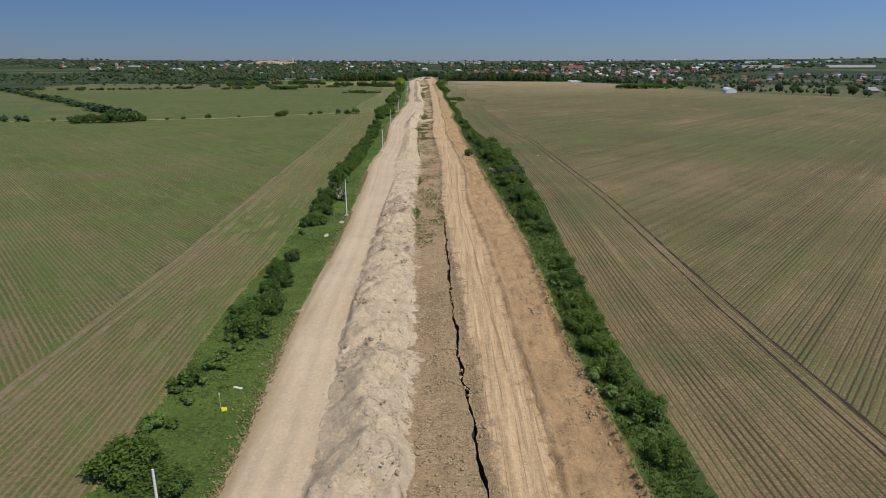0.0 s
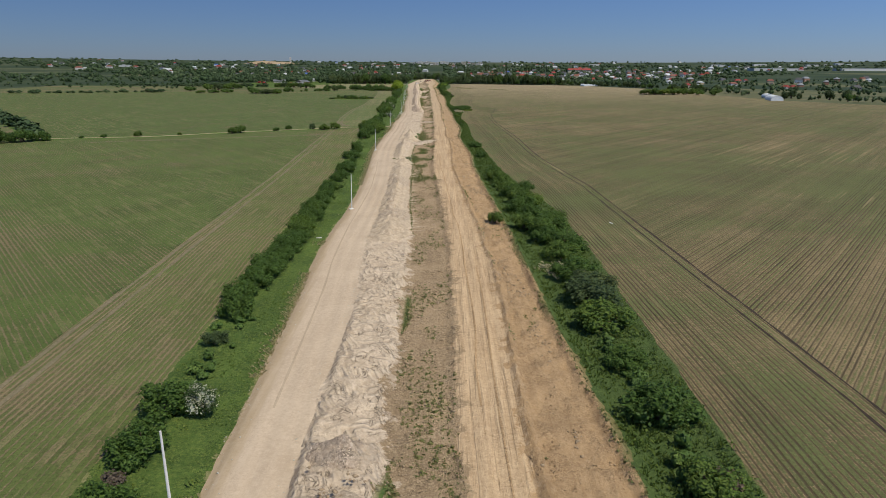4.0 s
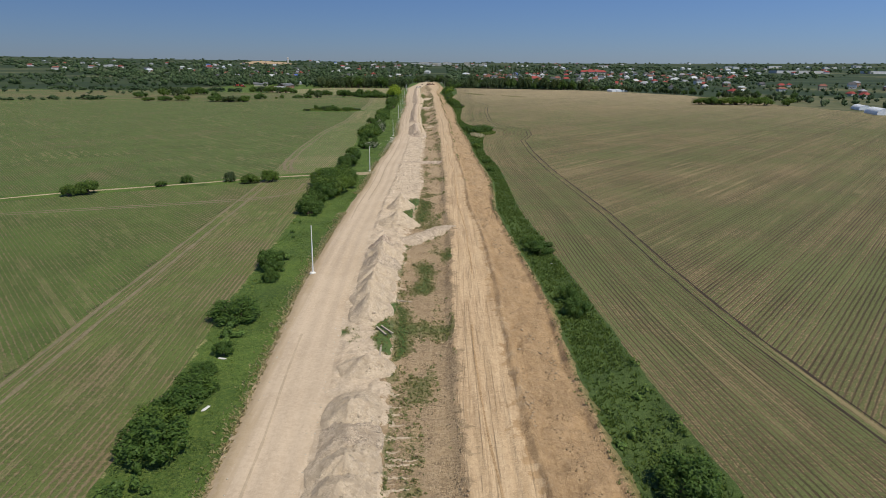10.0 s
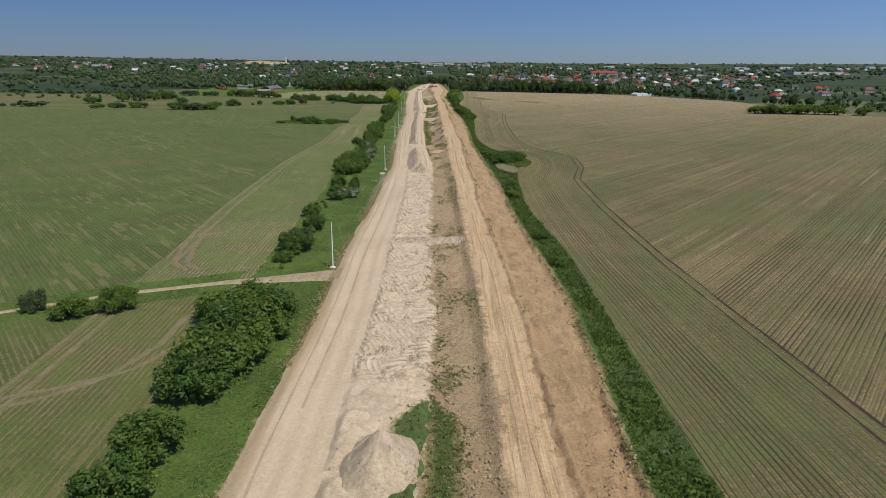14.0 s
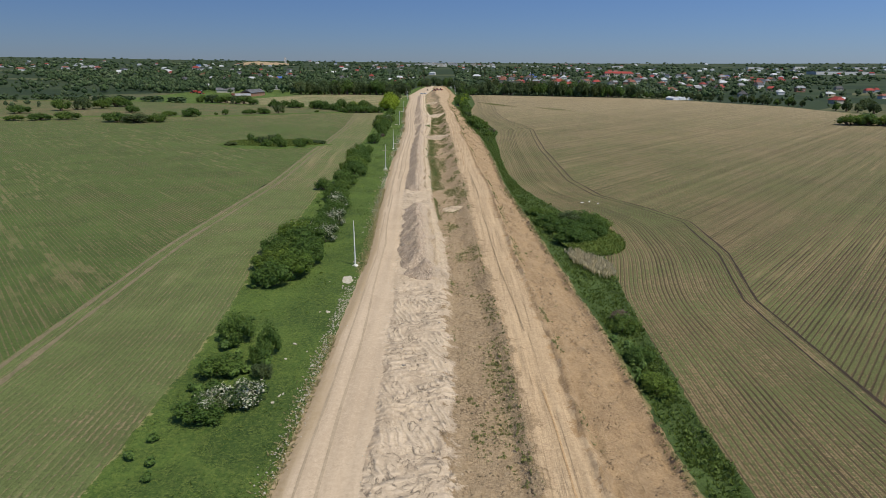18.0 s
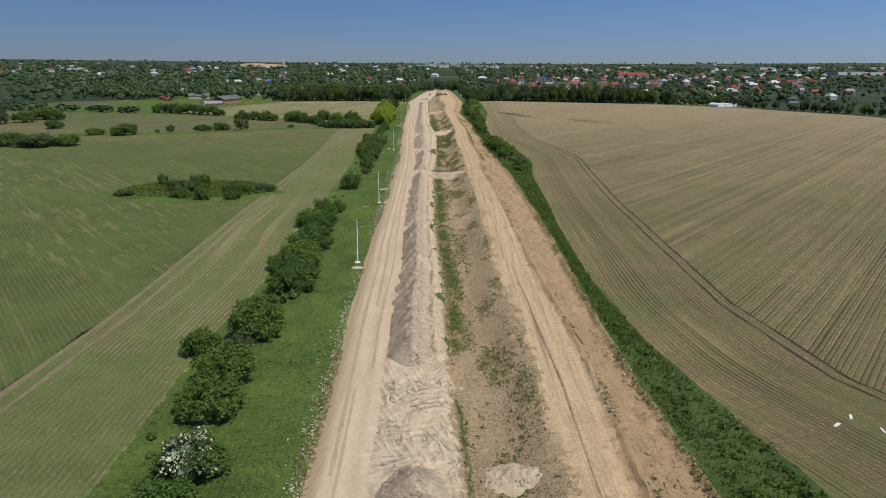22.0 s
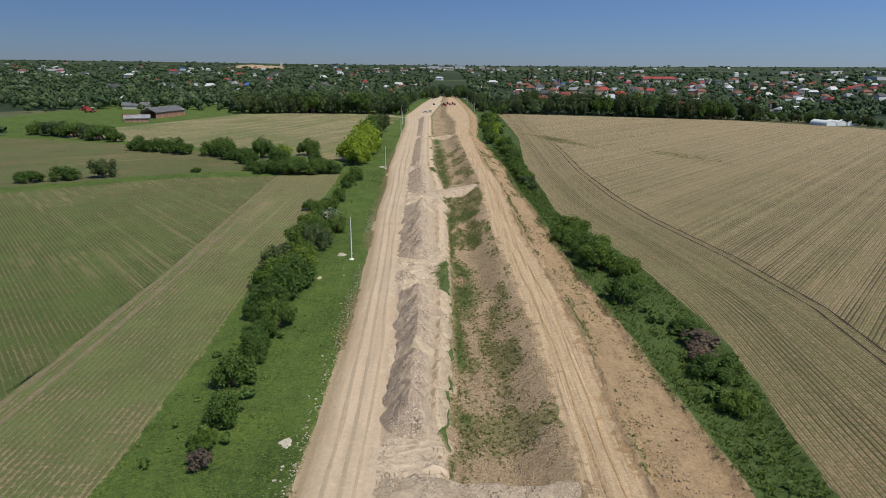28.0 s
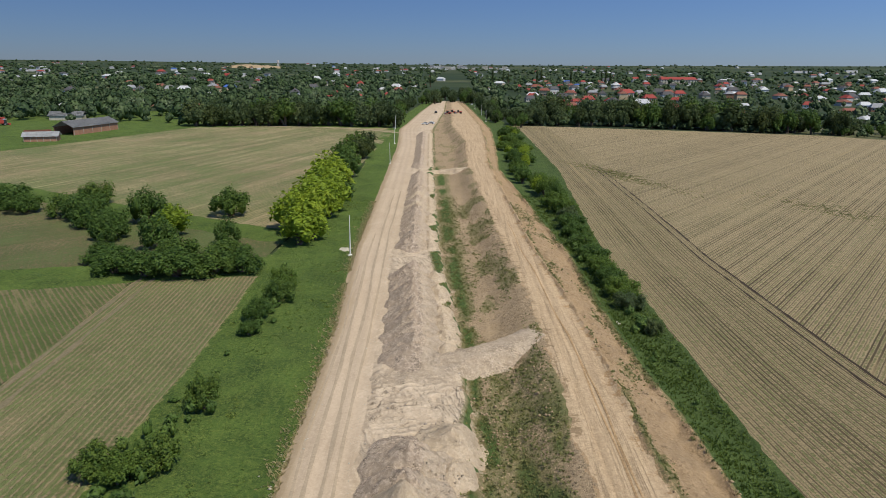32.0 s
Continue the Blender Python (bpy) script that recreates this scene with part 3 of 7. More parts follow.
Y0, Y1 = -60, 1500
YT = np.arange(Y0, Y1 + 1.0)
TABLE = {}
for key, xs in EDGES.items():
    v = np.interp(YT, STATIONS, xs)
    pad = np.pad(v, 14, mode="edge")
    TABLE[key] = np.convolve(pad, np.hanning(31)[1:-1] / np.hanning(31)[1:-1].sum(), "valid")


def edge(key, y, rag=0.0):
    y = np.asarray(y, float)
    x = np.interp(y, YT, TABLE[key])
    s = sum(map(ord, key))
    return x + rag * (1.6 * fbm(y / 7.0, 0 * y, s, 3) + 1.2 * fbm(y / 1.3, 0 * y, s + 9, 2))


LEFT_TRACK = ([-60, 45, 105, 177, 282, 323, 404, 442, 461, 497, 570, 637, 702, 773, 818, 876, 930], [-43, -43.7, -44.5, -48, -52, -54, -58, -60, -61.5, -65, -68.5, -67, -70, -72, -74, -79, -83])
RIGHT_TRACK = ([-60, 80, 153, 271, 318, 347, 390, 455, 500, 540, 565, 590, 606, 620, 644, 696, 721, 763, 804, 831, 865, 889, 938, 984, 1068, 1232], [38, 38, 40, 37.8, 33, 31.8, 31.6, 28.7, 28.4, 29.8, 36, 38, 32, 25, 21.8, 23.3, 24, 26.7, 30, 27.8, 22, 20, 19.5, 21.5, 24, 28])


def line(track, y):
    ys = np.arange(track[0][0], track[0][-1] + 1.0)
    v = np.interp(ys, *track)
    pad = np.pad(v, 7, mode="edge")
    return np.interp(y, ys, np.convolve(pad, np.ones(15) / 15, "valid"))


LANE = ([-900, -400, -260, -175, -134, -125, -103, -83, -73, -60.7, -45.6, -29], [330, 350, 366, 378, 388, 393, 409, 419.5, 425, 433, 439.5, 444])
HEDGE = ([-900, -480, -282, -151, -135, -112, -65], [690, 800, 862, 889, 902, 919, 930])
BANK = ([-900, -480, -300, -164, -126, -69], [1080, 1060, 1050, 1006, 983, 953])
FAR_LEFT = ([-222, -219, -206, -183, -100, -60], [1060, 1087, 1128, 1208, 1217, 1212])
TOWN = ([-60, 500, 603, 723, 850, 1045, 1141, 1190, 1204, 1232], [900, 620, 403, 325, 300, 285, 229, 176, 134, 40])


def rise(x, y):
    """The land lies level round the way and rises gently towards the far horizon."""
    r = np.hypot(x, y)
    return 0.0092 * np.maximum(0, r - 1250.0) + 0.0115 * np.maximum(0, np.minimum(r, 6500.0) - 4150.0)


HIGH = {"soil": ([-60, 200, 300, 450, 560, 620, 760, 900, 1000, 1180, 1300], [0.35, 0.25, 0.1, 0.2, 0.0, -0.3, -0.5, -0.5, -0.2, 0.2, 0.2]),
        "track": ([-60, 150, 250, 400, 560, 640, 700, 900, 1000, 1150, 1260, 1320, 1450], [0.6, 0.6, 0.7, 0.9, 1.0, 1.4, 1.8, 2.0, 2.2, 2.6, 2.8, 1.4, 0.5])}
SPREAD = ([-60, 205, 212, 300, 318, 322, 350, 362, 404, 545, 552, 595, 600, 622, 626, 804, 808, 824, 828, 868, 872, 890, 893, 1500], [1, 1, 0.3, 0.3, 0.2, 0.3, 0.3, 1, 1, 1, 0.3, 0.3, 0.9, 0.9, 0.3, 0.3, 0.9, 0.9, 0.3, 0.3, 0.9, 0.9, 0.3, 0.3])


def smooth(v):
    v = np.clip(v, 0, 1)
    return v * v * (3 - 2 * v)


def height(x, y):
    """The bare ground's height anywhere near the way."""
    x, y = np.asarray(x, float), np.asarray(y, float)
    e = {k: np.interp(y, YT, TABLE[k]) for k in TABLE}
    zs, zt = np.interp(y, *HIGH["soil"]), np.interp(y, *HIGH["track"])
    zr = 0.45
    bank = np.interp(y, [-60, 500, 650, 1300], [1.0, 1.8, 5.5, 6.5])
    z = 0.03 * fbm(x / 4, y / 4, 3) + 0 * x
    z = z + smooth((x - e["road"]) / 1.5) * zr
    z = z + smooth((x - e["soil"] + 0.6) / 1.4) * (zs - zr)
    z = z + smooth((x - e["track"] + bank) / bank) * (zt - zs)
    z = z - smooth((x - e["clay"]) / 1.2) * 0.3 * zt - smooth((x - e["clay"] - 1) / np.maximum(e["verge"] - e["clay"] - 1, 1)) * 0.7 * zt
    z = z - 0.35 * smooth((x - e["verge"]) / 2.0) * smooth((e["field"] - x) / 2.0)
    on = lambda a, b, w=0.8: smooth((x - e[a]) / w) * smooth((e[b] - x) / w)
    road = on("road", "heap")
    z = z + road * (0.05 * np.sin((x - e["road"]) * 2 * math.pi / 2.1) * (0.5 + vnoise(x / 3, y / 30, 7)) + 0.05 * fbm(x / 1.2, y / 9, 11))
    sp = np.interp(y, *SPREAD)
    heap = on("heap", "soil", 1.0)
    swirl = fbm(x / 6, y / 6, 41, 2) * 9
    tread = np.abs(np.sin(y * 2.3 + swirl + x * 0.7)) * np.clip(fbm(x / 5, y / 5, 43, 3) * 2.2 + 0.5, 0, 1)
    mound = np.clip(fbm(x / 5.5, y / 8, 21, 4) + 0.12, 0, 1)
    early = np.interp(y, [40, 120, 160, 400, 410], [1, 1, 0.35, 0.35, 0.15])
    z = z + heap * (sp * (0.34 * tread + 3.4 * early * mound) + 0.6 * fbm(x / 1.1, y / 1.1, 23, 3) + 0.9 * sp * np.clip(0.14 - np.abs(fbm(x / 2.4, y / 2.8, 27, 3)), 0, 1))
    rough = np.interp(y, [-60, 60, 95, 190, 210, 300, 345, 1500], [0.15, 0.15, 0.6, 0.6, 0.4, 0.5, 0.9, 1.2])
    z = z + on("soil", "track") * rough * (0.55 * fbm(x / 0.9, y / 0.9, 31, 3) + 0.5 * fbm(x / 3, y / 5, 33, 2))
    z = z + on("track", "clay") * (0.4 * fbm(x / 0.55, y / 14, 35, 3) + 0.10 * fbm(x / 2, y / 3, 36, 3))
    ridge = np.exp(-((x - e["clay"] - 0.4 + 0.5 * fbm(y / 6, 0 * y, 51)) / 0.35) ** 2) * (0.25 + 0.5 * vnoise(y / 2, 0 * y, 53))
    lip = np.exp(-((x - e["verge"] + 0.6) / 0.45) ** 2) * (0.3 + 0.5 * vnoise(y / 3, 0 * y, 54))
    z = z + ridge + lip + on("clay", "verge", 1.2) * (0.95 * fbm(x / 1.2, y / 2.0, 55, 4))
    z = z + on("grass", "road", 2) * 0.5 * fbm(x / 5, y / 9, 57, 3) + on("verge", "field", 1) * 0.5 * fbm(x / 3, y / 6, 59, 3)
    return z


# ---- builders ----
def sheet(name, verts, faces, mat, uv=None, parent=None, flat=False, attr=None, sides=None):
    me = bpy.data.meshes.new(name)
    verts, faces = np.asarray(verts, dtype=np.float32), np.asarray(faces, dtype=np.int32)
    k = faces.shape[1]
    me.vertices.add(len(verts)); me.vertices.foreach_set("co", verts.ravel())
    me.loops.add(faces.size); me.loops.foreach_set("vertex_index", faces.ravel())
    me.polygons.add(len(faces)); me.polygons.foreach_set("loop_start", np.arange(0, faces.size, k, dtype=np.int32))
    if uv is not None:
        layer = me.uv_layers.new(name="UVMap")
        layer.data.foreach_set("uv", np.asarray(uv, dtype=np.float32)[faces.ravel()].ravel())
    if sides is not None:
        layer = me.uv_layers.new(name="Edge")
        layer.data.foreach_set("uv", np.asarray(sides, dtype=np.float32)[faces.ravel()].ravel())
    if attr is not None:
        a = me.attributes.new("cover", "FLOAT", "POINT")
        a.data.foreach_set("value", np.asarray(attr, dtype=np.float32))
    me.update(calc_edges=True)
    me.validate()
    if not flat:
        me.polygons.foreach_set("use_smooth", np.ones(len(me.polygons), dtype=bool))
    me.materials.append(mat)
    ob = new(name, me)
    if parent is not None:
        ob.parent = parent
    return ob


def grid_faces(r, c):
    i = np.arange(r * c).reshape(r, c)
    return np.stack([i[:-1, :-1], i[:-1, 1:], i[1:, 1:], i[1:, :-1]], -1).reshape(-1, 4)


def strip(name, xa, xb, ys, cols, mat, z=None, attr=None, base=None):
    """A long sheet between two edges, its rows across the way."""
    t = np.linspace(0, 1, cols)[None, :]
    X = xa[:, None] * (1 - t) + xb[:, None] * t
    Y = np.repeat(ys[:, None], cols, 1)
    Z = height(X, Y) + rise(X, Y) if z is None else z(X, Y)
    uv = np.stack([X - (xa if base is None else base)[:, None], Y], -1).reshape(-1, 2)
    a = None if attr is None else attr(X, Y).ravel()
    return sheet(name, np.stack([X, Y, Z], -1).reshape(-1, 3), grid_faces(len(ys), cols), mat, uv, attr=a, sides=np.stack([X - xa[:, None], xb[:, None] - X], -1).reshape(-1, 2))


def part(name, bm, mat, parent, label=""):
    me = bpy.data.meshes.new(name)
    bm.to_mesh(me)
    bm.free()
    me.materials.append(mat)
    ob = new(name, me)
    ob.parent = parent
    return tagged(ob, label)


def box(bm, x0, y0, z0, x1, y1, z1):
    v = [bm.verts.new(p) for p in ((x0, y0, z0), (x1, y0, z0), (x1, y1, z0), (x0, y1, z0), (x0, y0, z1), (x1, y0, z1), (x1, y1, z1), (x0, y1, z1))]
    for f in ((0, 3, 2, 1), (4, 5, 6, 7), (0, 1, 5, 4), (1, 2, 6, 5), (2, 3, 7, 6), (3, 0, 4, 7)):
        bm.faces.new([v[i] for i in f])
    return v


def boxed(*a, bevel=0.0):
    bm = bmesh.new()
    box(bm, *a)
    if bevel:
        bmesh.ops.bevel(bm, geom=bm.edges[:], offset=bevel, segments=2, affect="EDGES")
    return bm


def rod(bm, p, q, r0, r1, n=8):
    p, q = Vector(p), Vector(q)
    m = (q - p).to_track_quat("Z", "Y").to_matrix()
    rings = []
    for c, r in ((p, r0), (q, r1)):
        rings.append([bm.verts.new(c + m @ Vector((r * math.cos(2 * math.pi * i / n), r * math.sin(2 * math.pi * i / n), 0))) for i in range(n)])
    for i in range(n):
        bm.faces.new((rings[0][i], rings[0][(i + 1) % n], rings[1][(i + 1) % n], rings[1][i]))
    bm.faces.new(rings[1])
    bm.faces.new(rings[0][::-1])


def thing(name, label, category, x=0.0, y=0.0, z=0.0, turn=0.0, group=""):
    ob = new(name)
    ob.matrix_basis = pose(x, y, z, 0, 0, turn)
    ob.empty_display_size = 0.2
    return tagged(ob, label, category, group)


def at(x, y):
    return float(height(x, y) + rise(x, y))

# ---- the ground ----
def patchwork():
    m, nt, b = material("far_farmland", 0.95)
    o = coords(nt)
    v = node(nt, "ShaderNodeTexVoronoi", Vector=coords(nt, scale=(0.0045, 0.0016, 1)), Scale=1.0)
    v.feature = "F1"
    n = grain(nt, o, 0.02, 5, 0.7)
    f = node(nt, "ShaderNodeSeparateColor", Color=v.outputs["Color"]).outputs[0]
    c = blend(nt, ramp(nt, f, 0.35, 0.6), (0.024, 0.038, 0.017), (0.048, 0.062, 0.027))
    c = blend(nt, ramp(nt, f, 0.88, 0.92), c, (0.13, 0.125, 0.06))
    colour(nt, b, blend(nt, calc(nt, "MULTIPLY", ramp(nt, n, 0.4, 0.62), 0.7), c, (0.035, 0.055, 0.018)))
    bump(nt, b, grain(nt, o, 0.8, 4), 0.4, 0.3)
    return m


M_FAR = patchwork()
gx = np.concatenate([np.linspace(-6500, -700, 30), np.linspace(-600, -120, 14), np.linspace(-110, 60, 60), np.linspace(80, 600, 14), np.linspace(700, 6500, 30)])
gy = np.concatenate([np.linspace(-6000, -200, 14), np.linspace(-100, 1600, 170), np.linspace(1700, 6500, 40)])
GX, GY = np.meshgrid(gx, gy)
GZ = rise(GX, GY) - 0.3 - 1.3 * smooth((GX - edge("grass", GY) - 2) / 4) * smooth((edge("field", GY) - 1 - GX) / 4) * smooth((1520 - GY) / 30)
ground = sheet("ground", np.stack([GX, GY, GZ], -1).reshape(-1, 3), grid_faces(len(gy), len(gx)), M_FAR)
tagged(ground, "flat farmland in a patchwork of green and tan", "ground", kind="structure")


def low(X, Y):
    return rise(X, Y) + 0.05 * fbm(X / 9, Y / 9, 71, 2)


ys = np.concatenate([np.arange(-60, 20, 4.0), np.arange(20, 1000, 0.45), np.arange(1000, 1500.1, 3.0)])
ew = {k: edge(k, ys, r) for k, r in (("grass", 0.35), ("road", 0.28), ("heap", 0.5), ("soil", 1.1), ("track", 1.0), ("clay", 1.1), ("verge", 1.0), ("field", 0.4))}
trench_x = np.interp(ys, [-60, 43, 70, 105, 134], [5.0, 3.1, 1.5, 0.7, 0.2]) + 0.5 * fbm(ys / 6, 0 * ys, 81, 3) + 0.75 * fbm(ys / 2.2, 0 * ys, 83, 3)
trench_w = np.clip((136 - ys) / 60, 0, 0.40) * (0.2 + 1.2 * vnoise(ys / 1.3, 0 * ys, 85))


def cover_road(X, Y):
    d = X - edge("road", Y)
    return np.clip(0.62 - d / 1.1, 0, 1) * np.clip(vnoise(X / 2, Y / 3, 91) * 1.3, 0, 1)


GREEN_STRIP = ([-60, 128, 134, 138, 142, 168, 172, 180, 182, 218, 224, 298, 303, 310, 313, 326, 330, 356, 362, 376, 380, 398, 404, 590, 593, 612, 615, 625, 628, 755, 757, 765, 768, 800, 804, 822, 826, 850, 862, 876, 882, 935, 945, 1040, 1060, 1500],
               [0, 0, 1, 1, 0, 0, 0.9, 0.9, 0, 0, 0.35, 0.35, 0, 0, 2.2, 2.2, 0.2, 0.2, 0, 0, 3.2, 3.2, 0, 0, 0.5, 0.5, 0, 0, 1.5, 1.5, 0, 0.4, 1.6, 0.7, 2.2, 2.2, 0.6, 0.4, 1.6, 1.6, 0.8, 2.2, 2.4, 2.4, 0.6, 0.4])
WEEDS = ([-60, 90, 120, 160, 200, 252, 274, 288, 298, 306, 352, 360, 420, 560, 600, 640, 690, 770, 815, 830, 850, 870, 885, 900, 1500], [0.0, 0.1, 0.55, 0.55, 0.45, 0.45, 0.95, 0.95, 0.6, 1.15, 1.2, 0.8, 0.7, 0.5, 0.8, 0.8, 0.8, 0.95, 1.05, 1.15, 1.2, 1.2, 1.0, 0.9, 0.6])


def cover_soil(X, Y):
    d = X - edge("soil", Y)
    w = np.interp(Y, *GREEN_STRIP)
    late = smooth((Y - 590) / 30)
    w = w * (1 + 0.9 * late)
    a = np.where(w > 0.05, np.clip(1.15 - np.abs(d - 0.2 - 0.5 * w) / np.maximum(0.9 * w, 0.2), 0, 1), 0)
    a = a * (1 - late * np.clip(-0.15 - 3.0 * fbm(X / 3, Y / 6, 99, 3), 0, 0.8))
    k = 0.78 * np.interp(Y, *WEEDS) * np.clip(0.55 + 3.4 * fbm(X / 3, Y / 8, 95, 3), 0, 1)
    return np.clip(np.maximum(a, k), 0, 1)


def cover_heap(X, Y):
    d = edge("soil", Y) - X
    w = np.interp(Y, *GREEN_STRIP)
    gap = np.clip(1.2 - np.abs(Y - 317) / 5, 0, 1) + np.clip(1 - np.abs(Y - 817) / 6, 0, 1) * np.clip(1.4 - d / 3, 0, 1)
    return np.clip(np.where(w > 0.4, np.clip(w - d / 1.2, 0, 1), 0) + gap * np.clip(0.45 + 3.0 * fbm(X / 2.5, Y / 3, 93, 3), 0, 1), 0, 1)


def cover_clay(X, Y):
    e1, e2 = edge("clay", Y), edge("verge", Y)
    near = np.clip(1.0 - (e2 - X) / 1.6, 0, 1) * 0.8
    k = np.interp(Y, [-60, 160, 175, 260, 275, 380, 400, 560, 580, 760, 790, 860, 1500], [0.25, 0.3, 0.7, 0.6, 0.15, 0.15, 0.5, 0.6, 0.55, 0.6, 1.0, 1.0, 0.8])
    band = np.exp(-((X - e1 - 0.8) / 1.1) ** 2)
    mid = np.clip(fbm(X / 3, Y / 8, 97, 3) * 2.2 + 0.25, 0, 1)
    return np.clip(near + k * np.maximum(band * 0.9 * np.clip(0.5 + 4.0 * fbm(X / 3, Y / 7, 89, 3), 0, 1), mid * 0.75), 0, 1)


tagged(strip("verge_grass_west", ew["grass"], ew["road"], ys, 28, M_VERGE), "rough green grass verge along the dusty road", "verge", kind="structure")
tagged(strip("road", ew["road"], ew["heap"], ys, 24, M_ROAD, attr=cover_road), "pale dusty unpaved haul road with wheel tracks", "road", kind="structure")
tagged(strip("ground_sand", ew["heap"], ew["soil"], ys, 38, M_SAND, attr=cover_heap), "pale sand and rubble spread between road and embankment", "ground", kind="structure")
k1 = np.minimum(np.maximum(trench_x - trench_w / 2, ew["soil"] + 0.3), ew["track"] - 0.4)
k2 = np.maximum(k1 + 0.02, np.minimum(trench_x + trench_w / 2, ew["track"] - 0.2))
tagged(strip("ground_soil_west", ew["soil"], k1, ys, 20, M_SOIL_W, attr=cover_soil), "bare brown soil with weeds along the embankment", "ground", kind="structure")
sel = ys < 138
tagged(strip("trench", k1[sel], k2[sel], ys[sel], 5, M_TRENCH, z=lambda X, Y: height(X, Y) - 0.9 * np.array([0, 1, 1, 1, 0])[None, :] * np.clip((137 - Y) / 30, 0.1, 1)), "narrow crack-like trench in brown soil, its shade in the dark colour", "trench", kind="structure")
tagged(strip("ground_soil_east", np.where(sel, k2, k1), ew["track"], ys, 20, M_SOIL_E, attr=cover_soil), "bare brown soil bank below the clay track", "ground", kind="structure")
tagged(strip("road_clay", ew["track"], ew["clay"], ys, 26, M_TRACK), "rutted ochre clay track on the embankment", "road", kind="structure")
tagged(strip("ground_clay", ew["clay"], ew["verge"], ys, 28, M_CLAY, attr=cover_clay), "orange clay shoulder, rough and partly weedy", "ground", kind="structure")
tagged(strip("verge_grass_east", ew["verge"], ew["field"], ys, 24, M_VERGE_E), "overgrown green ditch verge beside the field", "verge", kind="structure")

# fields
DIAG = ([-545, -332, -247, -170], [820, 568, 465, 370])
sel_l = ys[(ys < 930)]
lane_y = lambda x: np.interp(x, *LANE)
a = sel_l[sel_l < 437.5]
tagged(strip("field_headland_west", line(LEFT_TRACK, a), edge("grass", a, 0.35), a, 10, M_LEFT_HEAD, z=low, base=edge("grass", a)), "headland of young crop rows beside the hedge", "field", kind="structure")
a = sel_l[sel_l > 436.9]
tagged(strip("field_headland_northwest", line(LEFT_TRACK, a), edge("grass", a, 0.35), a, 10, M_LEFT_HEAD2, z=low, base=edge("grass", a)), "headland of thin green crop rows", "field", kind="structure")


def block(name, xs, bottom, top, mat, label, rows=24):
    """A field sheet between two lines that run across the way."""
    t = np.linspace(0, 1, rows)[:, None]
    X = np.repeat(xs[None, :], rows, 0)
    Y = bottom[None, :] * (1 - t) + top[None, :] * t
    ob = sheet(name, np.stack([X, Y, low(X, Y)], -1).reshape(-1, 3), grid_faces(rows, len(xs)), mat, np.stack([X, Y], -1).reshape(-1, 2))
    return tagged(ob, label, "field", kind="structure")


# main western field, its eastern edge on the tractor track
def west_field(name, y_lo, y_hi, xw, mat, label):
    xs = np.concatenate([np.linspace(xw, -150, 40), np.linspace(-145, -40, 106)])
    lo, hi = y_lo(xs), y_hi(xs)
    X, Y = [], []
    for t in np.linspace(0, 1, 120):
        y = lo * (1 - t) + hi * t
        X.append(np.minimum(xs, line(LEFT_TRACK, y)))
        Y.append(y)
    X, Y = np.array(X), np.array(Y)
    return tagged(sheet(name, np.stack([X, Y, low(X, Y)], -1).reshape(-1, 3), grid_faces(120, len(xs)), mat, np.stack([X, Y], -1).reshape(-1, 2)), label, "field", kind="structure")


west_field("field_west", lambda x: -60 + 0 * x, lambda x: lane_y(x) - 5, -900, M_LEFT_MAIN, "wide field of young green crop in drilled rows")
west_field("field_northwest", lambda x: np.where(x < -172, np.interp(x, *DIAG) + 4, lane_y(x) + 4), lambda x: np.interp(x, *HEDGE) - 5, -545, M_LEFT_FAR, "green field with brown patches and drilled rows")
xs = np.linspace(-900, -176, 60)
block("field_far_west", xs, lane_y(xs) + 4, np.maximum(lane_y(xs) + 5, np.interp(xs, [-900, -545, -170], [860, 816, 374])), M_WEST, "pale green field behind a hedge line")
xs = np.linspace(-560, -64.5, 80)
block("field_brown", xs, np.interp(xs, *HEDGE) + 6, np.interp(xs, *BANK) - 4, M_BROWN, "dull brown-green ploughed field")
xs = np.linspace(-221, -64, 60)
block("field_tan", xs, np.interp(xs, *BANK) + 4, np.maximum(np.interp(xs, *BANK) + 8, np.interp(xs, *FAR_LEFT)), M_TAN, "tan stubble field with green drilled stripes")
a = ys[ys < 1238]
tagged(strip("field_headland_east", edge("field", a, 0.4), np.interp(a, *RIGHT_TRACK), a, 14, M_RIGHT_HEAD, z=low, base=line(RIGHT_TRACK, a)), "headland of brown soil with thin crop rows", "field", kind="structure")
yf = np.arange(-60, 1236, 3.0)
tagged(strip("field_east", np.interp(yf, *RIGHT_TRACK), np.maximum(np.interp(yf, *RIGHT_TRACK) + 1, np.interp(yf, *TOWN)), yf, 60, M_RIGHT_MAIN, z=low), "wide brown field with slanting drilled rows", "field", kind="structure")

def border(name, track, x0, x1, w, label):
    xs = np.arange(x0, x1, 2.0)
    t = np.linspace(-1, 1, 7)[:, None]
    X, Y = np.repeat(xs[None, :], 7, 0), np.interp(xs, *track)[None, :] + t * w
    Z = low(X, Y) + 0.04 + 0.25 * np.clip(fbm(X / 3, Y / 3, 79, 3), -0.1, 1) * (1 - t ** 2) * np.clip(2.5 * np.abs(t) - 0.6, 0, 1) - 0.1 * t ** 4
    tagged(sheet(name, np.stack([X, Y, Z], -1).reshape(-1, 3), grid_faces(7, len(xs)), M_GRASS), label, "grass", kind="structure")


